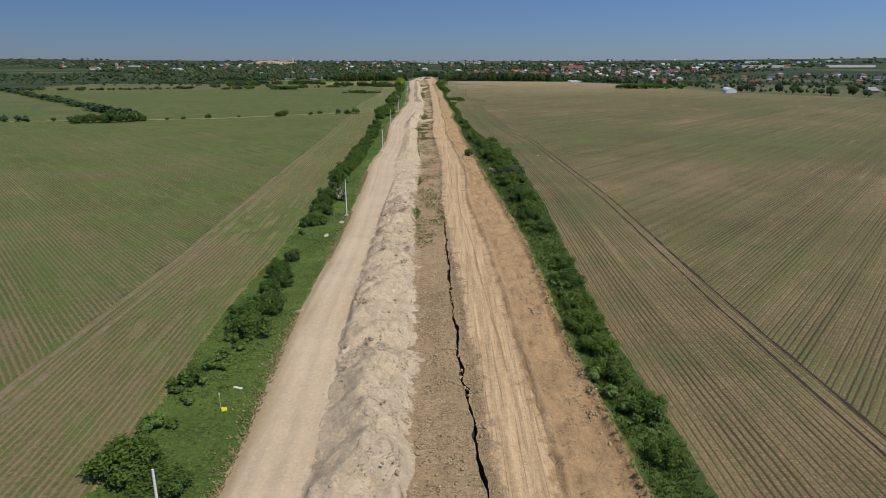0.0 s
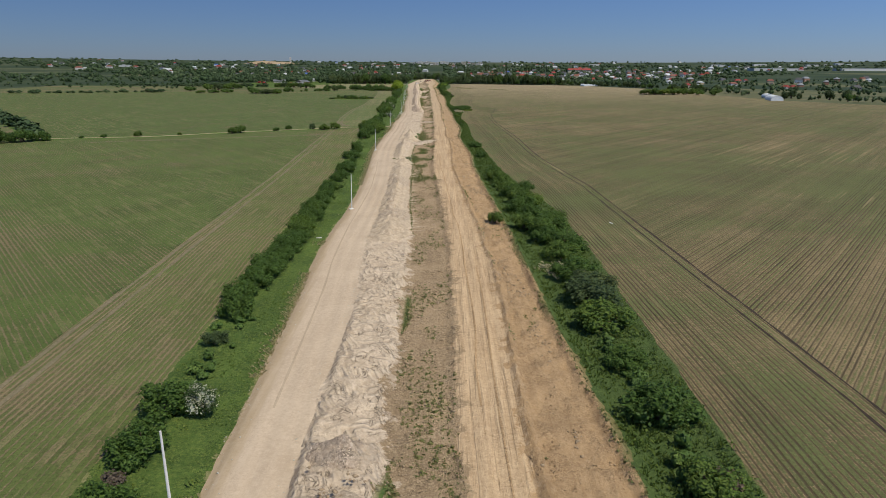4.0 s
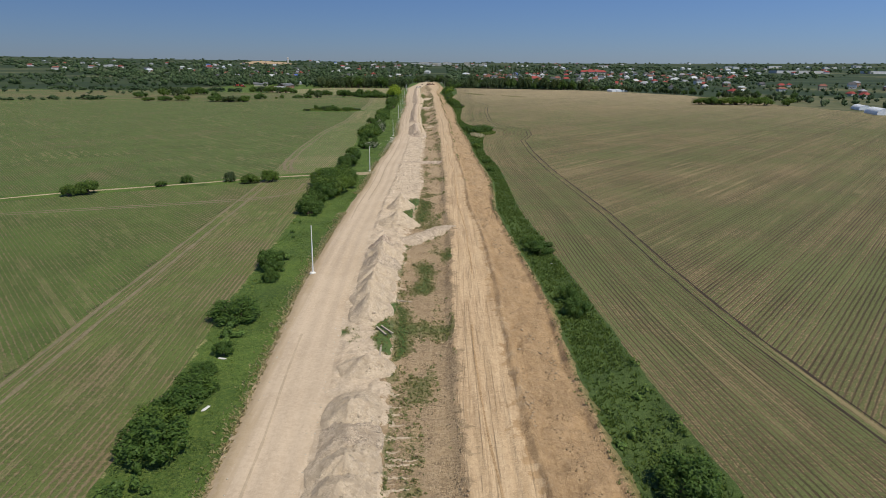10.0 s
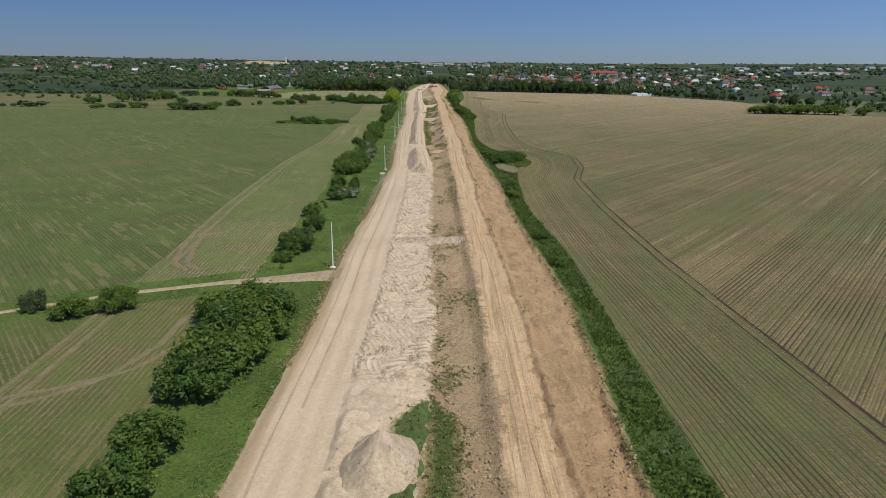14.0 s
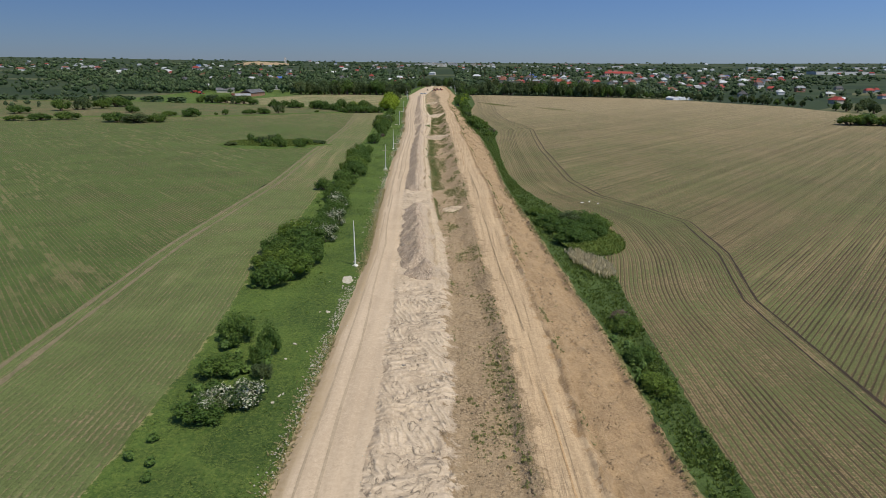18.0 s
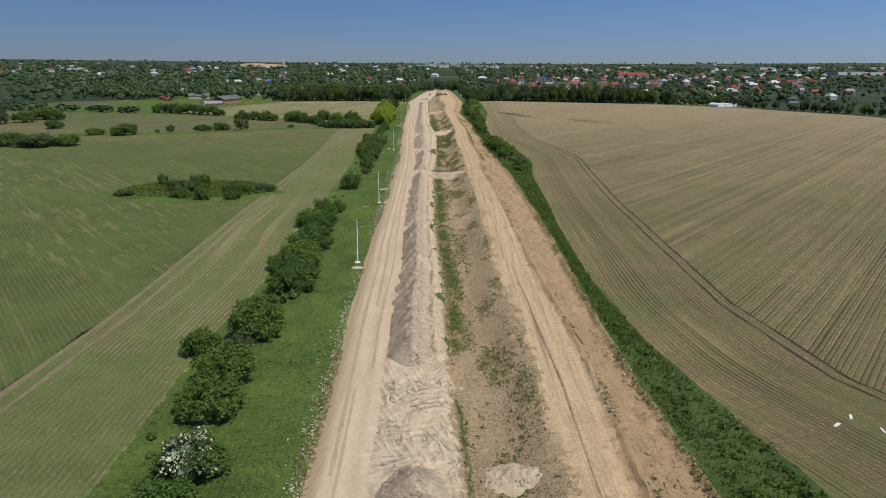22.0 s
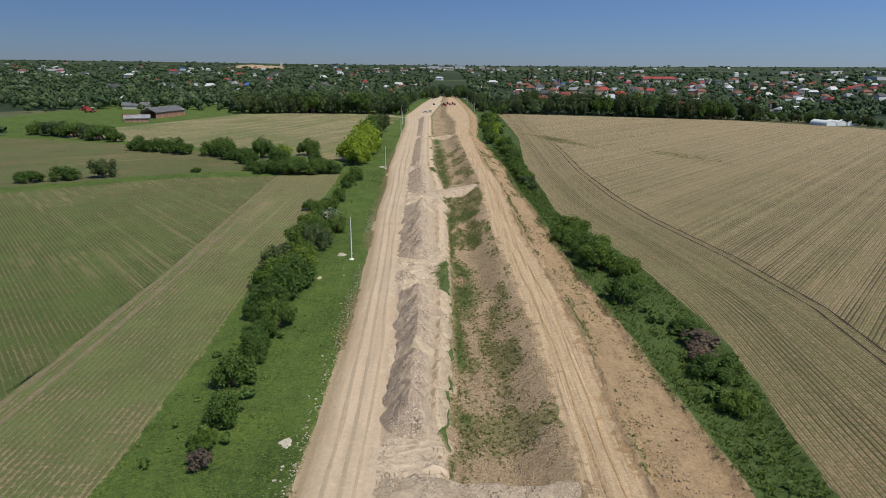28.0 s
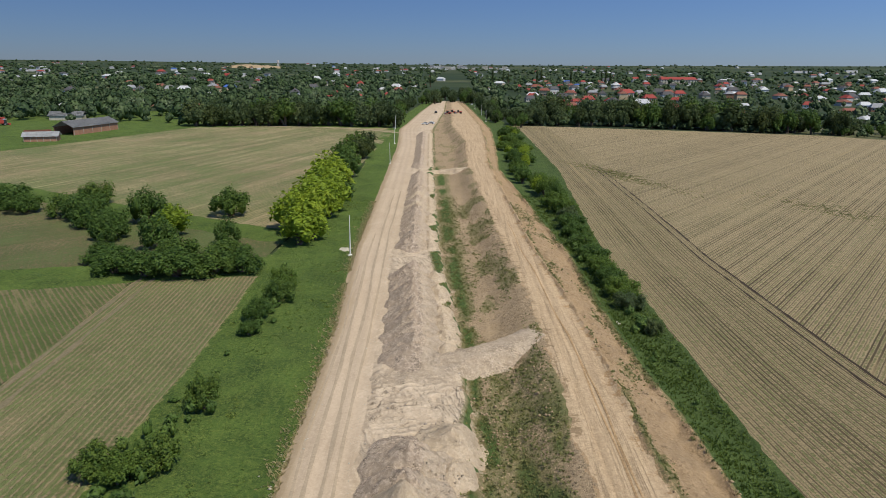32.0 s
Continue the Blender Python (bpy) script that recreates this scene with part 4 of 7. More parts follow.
border("grass_lane", LANE, -900, -42, 7.0, "strip of rough grass along a farm lane")
border("grass_hedge", HEDGE, -900, -60, 8.0, "strip of rough grass under a field hedge")
border("grass_bank", BANK, -560, -62, 7.0, "strip of rough grass between fields")
border("grass_diagonal", DIAG, -545, -170, 8.0, "strip of rough grass under a field hedge")
xs = np.linspace(-330, -60, 90)
block("grass_village", xs, np.where(xs < -221, np.interp(xs, *BANK) - 2, np.interp(xs, *FAR_LEFT) - 2), np.interp(xs, [-330, -60], [1330, 1330]), M_GRASS, "green meadow at the village edge")

# farm lane across the western fields
xs = np.arange(-420, -27.5, 1.0)
ly = lane_y(xs)
wide = np.interp(xs, [-420, -60, -40, -28], [0.6, 0.8, 1.5, 4.2])
t = np.linspace(-1, 1, 7)[:, None]
wide = wide * (0.85 + 0.5 * fbm(xs / 4, 0 * xs, 72, 3))
LX, LY = np.repeat(xs[None, :], 7, 0), ly[None, :] + t * wide[None, :]
LZ = np.maximum(low(LX, LY) + 0.18 - 0.16 * t ** 4 + 0.06 * fbm(LX / 1.5, LY / 0.6, 73), np.where(LX > -45, height(LX, LY) + 0.10 - 0.12 * t ** 4, -9))
tagged(sheet("road_lane", np.stack([LX, LY, LZ], -1).reshape(-1, 3), grid_faces(7, len(xs)), M_LANE), "pale farm lane between fields", "road", kind="structure")


def ruts(name, track, y0, y1, off, mat, w, label):
    yy = np.arange(y0, y1, 0.7)
    base = np.interp(yy, *track) if track is RIGHT_TRACK else line(track, yy)
    V, F = [], []
    for o in off:
        x = base + o + 0.3 * fbm(yy / 9, 0 * yy, 75 + int(o * 10), 2)
        ww = w * (0.55 + 0.9 * vnoise(yy / 2.2, 0 * yy, 77 + int(o * 3)))
        X = np.stack([x - ww, x, x + ww], 1)
        Y = np.repeat(yy[:, None], 3, 1)
        Z = low(X, Y) + np.array([0.015, 0.03, 0.015])[None, :]
        F.append(grid_faces(len(yy), 3) + sum(len(v) for v in V))
        V.append(np.stack([X, Y, Z], -1).reshape(-1, 3))
    tagged(sheet(name, np.concatenate(V), np.concatenate(F), mat), label, "wheel track", kind="structure")


ruts("wheel_track_east", RIGHT_TRACK, -60, 1060, (-1.6, 0.3), M_RUT, 0.17, "pair of dark damp tractor ruts through the field")
ruts("wheel_track_west", LEFT_TRACK, -60, 432, (0.6, 2.8), M_TRAM, 0.27, "pair of pale tractor tracks along the headland")
ruts("wheel_track_northwest", LEFT_TRACK, 452, 925, (0.6, 2.8), M_TRAM, 0.34, "pair of pale tractor tracks along the headland")

def ribbon(name, pts, w, mat, label, lift=0.03, cat="wheel track"):
    """A narrow track along a curved line of corner points."""
    p = np.array(pts, float)
    d = np.concatenate([[0], np.cumsum(np.hypot(*np.diff(p, axis=0).T))])
    u = np.arange(0, d[-1], 0.8)
    k = np.hanning(9)[1:-1] / np.hanning(9)[1:-1].sum()
    x, y = (np.convolve(np.pad(np.interp(u, d, p[:, i]), 3, mode="edge"), k, "valid") for i in (0, 1))
    tx, ty = np.gradient(x), np.gradient(y)
    n = np.hypot(tx, ty)
    ww = w * (0.7 + 0.6 * vnoise(u / 2.5, 0 * u, 87))
    t = np.array([-1, 0, 1])[None, :]
    X, Y = x[:, None] - (ty / n * ww)[:, None] * t, y[:, None] + (tx / n * ww)[:, None] * t
    Z = np.maximum(low(X, Y), np.where(X > -46, height(X, Y), -5)) + lift + np.array([-0.015, 0, -0.015])[None, :]
    tagged(sheet(name, np.stack([X, Y, Z], -1).reshape(-1, 3), grid_faces(len(u), 3), mat), label, cat, kind="structure")


for o in (0.0, 2.2):
    ribbon("wheel_track_turn", [(-62.6 + o, 474), (-60 + o, 459), (-57.5 + o, 449), (-53 + o, 444.5)], 0.5, M_TRAM, "curved pale tractor track joining the lane", 0.08)
    ribbon("wheel_track_loop", [(-44 - o, 426), (-43.6 - o, 416), (-46 - o, 409 - o), (-53, 404 - o), (-61, 400.5 - o), (-78, 394 - o), (-105, 384 - o), (-150, 366 - o)], 0.4, M_TRAM, "curved pale tractor track in the crop")
ribbon("road_side_lane", [(-60, 1182), (-70, 1192), (-84, 1204), (-104, 1212), (-140, 1216), (-185, 1222)], 2.2, M_LANE, "pale side lane along the village edge", 0.12, "road")

# flat darker ribbons paint the shadow lines and brown ruts of the track
for y_a, y_b, u, w, mat in ((525, 655, 0.42, 0.11, M_SOIL), (660, 840, 0.3, 0.10, M_RUTTED), (860, 960, 0.55, 0.10, M_RUTTED), (150, 330, 0.35, 0.10, M_RUTTED), (60, 200, 0.6, 0.10, M_RUTTED), (340, 520, 0.5, 0.10, M_RUTTED), (700, 900, 0.62, 0.10, M_RUTTED)):
    ribbon("track_rut", [(float(edge("track", q)) * (1 - u) + float(edge("clay", q)) * u + random.uniform(-0.25, 0.25), q) for q in range(y_a, y_b, 9)], w, mat, "narrow dark ribbon painting a rut and its shadow on the clay track", 0.05)

M_ROADRUT = earth("worn_road_rut", (0.45, 0.35, 0.24), (0.40, 0.31, 0.21), (0.33, 0.255, 0.17), 0.5, 0.4, 0.0, False, 0.04, speckle=0.1)
for y_a, y_b, u, w in ((600, 1010, 0.22, 0.16), (600, 1010, 0.40, 0.2), (640, 1010, 0.60, 0.2), (620, 1010, 0.80, 0.16), (150, 330, 0.42, 0.12), (380, 600, 0.3, 0.12), (400, 620, 0.52, 0.14)):
    ribbon("road_rut", [(float(edge("road", q)) * (1 - u) + float(edge("heap", q)) * u + random.uniform(-0.2, 0.2), q) for q in range(y_a, y_b, 12)], w, M_ROADRUT, "shallow worn wheel rut along the dusty road", 0.035)

# ---- spoil heaps along the road ----
def heap(x, y, w, l, h, mat, label, seed, group="heaps along the road"):
    """A tipped heap: a rounded cone with rills and a slumped toe."""
    n, m = 44, 15
    a = np.linspace(0, 2 * math.pi, n, endpoint=False)[None, :]
    r = (np.linspace(0, 1, m) ** 0.9)[:, None]
    lump = 1 + 0.5 * fbm(np.cos(a) * 1.3 + seed, np.sin(a) * 1.3, seed, 3)
    X, Y = r * np.cos(a) * w / 2 * lump, r * np.sin(a) * l / 2 * lump
    Z = h * 1.25 * (1.02 - np.sqrt(r ** 2 + 0.004)) * (1 - 0.25 * r) + 0 * a
    rill = np.abs(fbm(np.cos(a) * 4.5 + seed, np.sin(a) * 4.5 + 0.6 * r, seed + 5, 3))
    Z = Z + (h * 0.30 * fbm(X / 1.5 + seed, Y / 1.5, seed + 3, 3) - h * (0.7 if mat is M_PALE else 0.45) * rill * r + (0.2 if mat is M_PALE else 0.42) * fbm(X / 0.4 + seed, Y / 0.4, seed + 7, 3)) * (1 - r ** 3)
    g = height(X + x, Y + y) + rise(X + x, Y + y)
    sink = np.where(r > 0.97, -0.15, 0.02)
    toe = 0.45 * fbm((X + x) / 0.4, (Y + y) / 0.4, 17, 3) - 0.08
    V = np.stack([X, Y, np.maximum(Z, 0) + toe + g + sink - float(at(x, y))], -1)
    i = np.arange(m * n).reshape(m, n)
    j = np.roll(i, -1, 1)
    F = np.stack([i[:-1], i[1:], j[1:], j[:-1]], -1).reshape(-1, 4)
    ob = sheet("spoil_mound", V.reshape(-1, 3), F[:], mat)
    ob.location = (x, y, at(x, y))
    return tagged(ob, label, "heap", group)


random.seed(5)
ROW = [(42, 134, 6.2, 1.05, 0), (212, 234, 3.6, 1.15, 0), (236, 300, 3.9, 1.3, 0), (322, 354, 5.6, 1.8, 0), (553, 584, 4.2, 1.9, 1), (586, 598, 4.4, 1.5, 1), (622, 684, 4.1, 2.0, 1), (690, 752, 4.0, 1.9, 1), (768, 806, 4.3, 2.0, 1), (826, 870, 4.2, 2.3, 1), (889, 926, 4.3, 2.0, 1), (940, 1030, 5.0, 1.6, 1), (1050, 1170, 6.5, 1.6, 1)]
count = 0
for y_a, y_b, step, top, grey in ROW:
    y = y_a + step / 2
    while y < y_b:
        xa, xb = float(edge("heap", y)), float(edge("soil", y))
        w = xb - xa
        count += 1
        is_grey = (random.random() < 0.94) if grey else (random.random() < 0.2)
        hh = top * random.uniform(0.95, 1.45)
        wid = w * random.uniform(0.92, 1.02) * (0.88 if grey else 1.05)
        cx = xa + w * (0.44 if grey else 0.5) + random.uniform(-0.18, 0.18)
        if y < 305:
            hh = top * random.uniform(0.9, 1.15)
        heap(cx, y, wid, step * (random.uniform(1.7, 2.4) if grey else random.uniform(2.3, 3.0) if 210 < y < 305 else random.uniform(1.5, 1.9)), hh, (M_GREY if grey else M_DRAB) if is_grey else M_PALE, "tipped heap of grey gravelly rubble beside the road" if is_grey else "tipped heap of pale sandy spoil beside the road", count)
        if grey and random.random() < 0.75:
            heap(xa + w * 0.82, y + random.uniform(-1, 1), w * 0.42, step * 1.3, hh * 0.45, M_PALE, "low slump of pale sand at the foot of a rubble heap", count + 500)
        y += step * (random.uniform(0.62, 0.9) if grey else random.uniform(0.85, 1.15))
LONE = [(-14.5, 308, 6.5, 5.5, 1.4, 1), (-17.2, 357, 6.5, 6, 1.9, 0), (-16.4, 391, 7, 9.5, 2.7, 1), (-15.6, 390, 4, 4.5, 2.2, 2), (-16.0, 375.5, 9, 11, 2.1, 1), (-9.5, 142, 6, 5, 1.2, 0), (-7, 62, 8.5, 9, 1.3, 1), (-8, 85, 8, 10, 1.2, 1), (-9, 108, 8, 9, 1.1, 1), (-13.6, 240, 4.4, 3.4, 1.9, 2), (-14.0, 250, 4.2, 3.2, 1.9, 2), (-13.2, 233, 4.6, 3.6, 1.7, 2), (-15.2, 275, 4.0, 3.2, 1.8, 2), (-14.4, 601, 5.5, 4.5, 1.0, 1), (-33, 870, 8, 9, 1.6, 0), (-29, 873, 8, 8, 1.3, 1), (-18.8, 549, 7.5, 5, 2.2, 0)]
for x, y, w, l, h, p in LONE:
    count += 1
    heap(x, y, w, l, h, (M_GREY, M_PALE, M_DRAB)[p], "rounded heap of pale sand" if p else "heap of grey rubble", count)


def causeway(y_a, xa, y_b, xb, w, mat, label):
    """A bank of tipped earth across the low ground, from the road up to the track."""
    n, m = 60, 15
    t = np.linspace(0, 1, n)[:, None]
    s = np.linspace(-1, 1, m)[None, :]
    cx, cy = xa + (xb - xa) * t, y_a + (y_b - y_a) * t
    d = np.hypot(xb - xa, y_b - y_a)
    nx, ny = -(y_b - y_a) / d, (xb - xa) / d
    X, Y = cx + nx * s * w / 2, cy + ny * s * w / 2
    X, Y = X + 0.8 * fbm(X / 2, Y / 2, 61), Y + 0.8 * fbm(X / 2, Y / 2, 62)
    za, zb = float(at(xa, y_a)), float(at(xb, y_b))
    top = za + (zb - za) * t + 0.05 + 0.7 * fbm(X / 1.2, Y / 1.2, 63)
    k = smooth((1 - np.abs(s)) / 0.75) * smooth(t / 0.12) * smooth((1 - t) / 0.1)
    g = height(X, Y)
    Z = np.maximum(g * (1 - k) + np.maximum(top, g + 0.05) * k - 0.14 * (1 - k) + 0.3 * fbm(X / 0.5, Y / 0.5, 64, 3), g - 0.2)
    ob = sheet("earth_ramp", np.stack([X, Y, Z], -1).reshape(-1, 3), grid_faces(n, m), mat)
    tagged(ob, label, "ramp", "earth ramps between road and track")


E_ = lambda k, y: float(edge(k, y))
causeway(360, E_("soil", 360) - 1.2, 374, E_("track", 374) + 0.5, 6, M_DRAB, "grey gravel ramp across the soil strip")
causeway(464, E_("heap", 464) - 0.5, 466, E_("track", 466) + 0.5, 6, M_GREY, "grey gravel crossing between road and track")
causeway(692, E_("soil", 692) + 2.5, 699, E_("track", 699) + 1.5, 10, M_SOIL, "clay ramp up to the embankment")
causeway(759, E_("heap", 759) - 0.5, 757, E_("track", 757) + 0.5, 5, M_DRAB, "flat grey gravel crossing")
causeway(884, E_("heap", 884) - 0.5, 898, E_("track", 898) + 0.5, 8, M_DRAB, "grey gravel ramp up to the embankment")
causeway(1041, E_("soil", 1041) - 4, 1040, E_("track", 1040) + 0.5, 3.5, M_PALE, "narrow pale earth bridge across the ditch")

# pale sand washed in tongues onto the brown soil
random.seed(15)
V, F = [], []
y = 219.0
while y < 304:
    x0, l, w = float(edge("soil", y)) + 0.3, random.uniform(0.7, 2.9), random.uniform(0.16, 0.4)
    n = 9
    u = np.linspace(0, 1, n)
    cx, cy = x0 + l * u, y + 0.35 * l * u * random.uniform(-0.4, 0.7) + 0.12 * np.array([random.uniform(-1, 1) for _ in range(n)])
    ww = w * (1 - u) ** 0.6 * (0.7 + 0.6 * np.array([random.random() for _ in range(n)]))
    X, Y = np.stack([cx, cx, cx], 1), np.stack([cy - ww, cy, cy + ww], 1)
    Z = height(X, Y) + np.array([0.015, 0.06, 0.015])[None, :]
    F.append(grid_faces(n, 3) + sum(len(v) for v in V))
    V.append(np.stack([X, Y, Z], -1).reshape(-1, 3))
    y += random.uniform(0.9, 2.6)
tagged(sheet("sand_tongues", np.concatenate(V), np.concatenate(F), M_PALE), "pale sand washed in tongues over brown soil", "sand", kind="stuff")

# ---- poles ----
def make_pole(x, y):
    p = thing("utility_pole", "white concrete pole in a lump of fresh concrete on the verge", "pole", x, y, at(x, y) - 0.05, 0, "poles along the road")
    bm = bmesh.new()
    rod(bm, (0, 0, 0), (0, 0, 7.9), 0.13, 0.075, 10)
    part("shaft", bm, M_CONCRETE, p)
    bm = bmesh.new()
    bmesh.ops.create_icosphere(bm, subdivisions=2, radius=0.75)
    for v in bm.verts:
        v.co = Vector((0.72 * v.co.x * (1 + 0.5 * noise.noise(v.co * 2)), 0.72 * v.co.y * (1 + 0.4 * noise.noise(v.co * 3)), max(-0.1, v.co.z * 0.4)))
    part("footing", bm, M_FOOT, p, "lumpy white concrete footing")
    return p


pole = make_pole(-17.3, 33.4)
for x, y in ((-20.5, 134.5), (-22.1, 238), (-27.3, 342), (-30.1, 448), (-31, 555), (-36.1, 663), (-38, 716), (-43.6, 826), (-48.9, 938), (-53.4, 1062), (-58, 1130), (-64.5, 1208), (-8, 1272), (-8.8, 1330), (-12, 1400)):
    copy_thing(pole, pose(x, y, at(x, y) - 0.05, random.uniform(-0.8, 0.8), random.uniform(-0.8, 0.8), random.uniform(0, 360)))

# ---- plants ----
def crown_mesh(name, lobes, n, size, seed, mat, core=0.55, droop=0.0, fine=1):
    """A crown of many small bent leaf clumps laid round a few uneven lobes, with a solid leaf-coloured core added to
    close the gaps.
    """
    rng = np.random.default_rng(seed)
    lobes = np.array(lobes, float)
    vol = lobes[:, 3] * lobes[:, 4]
    pick = rng.choice(len(lobes), n, p=vol / vol.sum())
    d = rng.normal(size=(n, 3))
    d /= np.linalg.norm(d, axis=1)[:, None]
    d[:, 2] = np.where(d[:, 2] < -0.35, -d[:, 2], d[:, 2])
    L = lobes[pick]
    bumpy = 0.84 + 0.5 * fbm(d[:, 0] * 2.2 + pick * 7, d[:, 1] * 2.2 + d[:, 2] * 1.7, seed, 3) + rng.normal(0, 0.12, n)
    R = L[:, [3, 3, 4]] * (bumpy * (1 - 0.22 * rng.random(n) ** 2))[:, None]
    c = L[:, :3] + d * R
    c[:, 2] = np.maximum(c[:, 2] - droop * rng.random(n), 0.06)
    nrm = d + rng.normal(0, 0.55, (n, 3)) + np.array([0, 0, 0.35])
    nrm /= np.linalg.norm(nrm, axis=1)[:, None]
    t = np.cross(nrm, rng.normal(size=(n, 3)))
    t /= np.linalg.norm(t, axis=1)[:, None]
    b = np.cross(nrm, t)
    s = (size * rng.uniform(0.55, 1.35, n))[:, None]
    v = np.stack([c - t * s, c + b * s * 0.55 - nrm * s * 0.18, c + t * s, c - b * s * 0.55 - nrm * s * 0.18], 1).reshape(-1, 3)
    f = np.arange(4 * n).reshape(n, 4)
    tri = np.concatenate([f[:, [0, 1, 2]], f[:, [0, 2, 3]]])
    bm = bmesh.new()
    for x, y, z, r, h in lobes:
        g = bmesh.ops.create_icosphere(bm, subdivisions=fine, radius=1)["verts"]
        for q in g:
            k = core * (1 + 0.16 * noise.noise(q.co * 2.2 + Vector((x * 9, y * 9, seed))))
            q.co = Vector((x + q.co.x * r * k, y + q.co.y * r * k, max(0.03, z + q.co.z * h * k)))
    bm.verts.index_update()
    cv = np.array([q.co[:] for q in bm.verts])
    cf = np.array([[q.index for q in fc.verts] for fc in bm.faces])
    bm.free()
    return np.concatenate([v, cv]), np.concatenate([tri, cf + len(v)])


def bush(name, label, category, lobes, n, size, seed, mat, stems=4, trunk=0.0, group=""):
    top = thing(name, label, category, group=group)
    v, f = crown_mesh(name, lobes, n, size, seed, mat)
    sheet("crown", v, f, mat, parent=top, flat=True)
    rng = random.Random(seed)
    bm = bmesh.new()
    for i in range(stems):
        x, y, z, r, h = lobes[i % len(lobes)]
        foot = (rng.uniform(-0.15, 0.15), rng.uniform(-0.15, 0.15), -0.15)
        knee = (x * 0.35 + rng.uniform(-.1, .1), y * 0.35, max(z * 0.55, 0.3))
        rod(bm, foot, knee, 0.05 + 0.03 * z + trunk * 0.5, 0.04 + 0.02 * z + trunk * 0.35, 5)
        rod(bm, knee, (x, y, z + h * 0.4), 0.04 + 0.02 * z + trunk * 0.35, 0.02, 5)
    part("trunk", bm, M_BARK, top)
    top["tall"] = float(v[:, 2].max())
    return top


def lobes_for(seed, k, spread, r, h, base):
    rng = random.Random(seed)
    out = [(0, 0, base + h * 0.5, r, h * 0.55)]
    for i in range(k):
        a = 2 * math.pi * (i + rng.random() * 0.7) / k
        q = rng.uniform(0.55, 0.85)
        out.append((math.cos(a) * spread * rng.uniform(0.7, 1.1), math.sin(a) * spread * rng.uniform(0.7, 1.1), base + h * rng.uniform(0.2, 0.62), r * q, h * 0.5 * q))
    return out


# unit shrubs about 2 m across and 1.5 m high; each stands at a first place far up the hedge and is copied down it
SHRUBS = []
for i, (mat, lab) in enumerate(((M_BUSH, "dense dark green hedge bush"), (M_BUSH, "rounded green bush in the verge"), (M_BUSH2, "fresh green leafy bush"), (M_FLOWER, "green hedge bush with white blossom"), (M_GREYLEAF, "grey-green bush in the verge"), (M_BUSH, "low spreading green shrub"))):
    SHRUBS.append(bush("bush", lab, "bush", lobes_for(20 + i, 9 + i % 3, 0.68, 0.5, 1.5, 0.0), 2050, 0.06, 30 + i, mat, group="bushes along the way"))
TREES = []
for i, (mat, lab, k, spread, r, h, base) in enumerate(((M_TREE, "broad dark green tree", 8, 0.55, 0.55, 1.5, 0.04), (M_TREE, "tall dark green tree", 8, 0.42, 0.42, 1.9, 0.06), (M_GREYLEAF, "grey-green willow-like village tree", 8, 0.52, 0.55, 1.5, 0.04), (M_BUSH, "rounded fresh green tree", 8, 0.5, 0.55, 1.4, 0.05), (M_LIME, "bright yellow-green roadside tree", 6, 0.4, 0.5, 1.6, 0.15), (M_TREE, "slender dark poplar tree", 4, 0.12, 0.22, 2.2, 0.1))):
    TREES.append(bush("tree", lab, "tree", lobes_for(60 + i, k, spread, r, h, base), 900, 0.086, 70 + i, mat, 3, 0.03, group="trees"))
BARE = bush("dead_bush", "leafless brown thorny bush in the verge", "bush", lobes_for(90, 5, 0.5, 0.55, 1.2, 0.0), 500, 0.10, 91, M_DRY)
used = set()


def plant(proto, x, y, w, h, turn=None, ground_z=None):
    """Stands a copy of a unit plant (2 m across, 1.5 m high) at a place, at its true size; the first use moves the plant itself."""
    z = at(x, y) if ground_z is None else ground_z
    turn = random.uniform(0, 360) if turn is None else turn
    m = pose(x, y, z, 0, 0, turn) @ Matrix.Diagonal((w / 1.6, w / 1.6, 1.22 * h / proto["tall"], 1))
    if proto.name not in used:
        used.add(proto.name)
        proto.matrix_basis = m
        return proto
    ob = copy_thing(proto, m)
    ob.matrix_basis = m
    return ob


random.seed(11)
LEFT_NEAR = [(-20.8, 41.8, 4.3, 1.6), (-24.7, 44.6, 5.4, 2.5), (-24.9, 59.4, 2.3, 1.7), (-22.1, 71.8, 4.8, 2.6), (-24.2, 76, 4, 2), (-24.2, 92.7, 3.4, 2.4), (-26.5, 125.2, 3.1, 2.0), (-24.8, 127.6, 4.4, 2.2), (-25.5, 135.9, 4.6, 2.4), (-26.5, 143, 4.5, 2.6), (-26.5, 150.5, 4.9, 2.7), (-27.6, 166, 2.6, 1.4), (-27.6, 174.5, 4.4, 3.4), (-29.5, 181.3, 4.6, 2.6), (-28.6, 186, 4.6, 2.6), (-28.4, 190, 5, 2.6), (-28.2, 194, 5, 2.7), (-28.2, 199, 4.8, 2.5), (-28, 204, 5, 2.8), (-28, 209, 5, 2.6), (-28, 214, 5, 3), (-28.3, 219, 4.6, 3)]
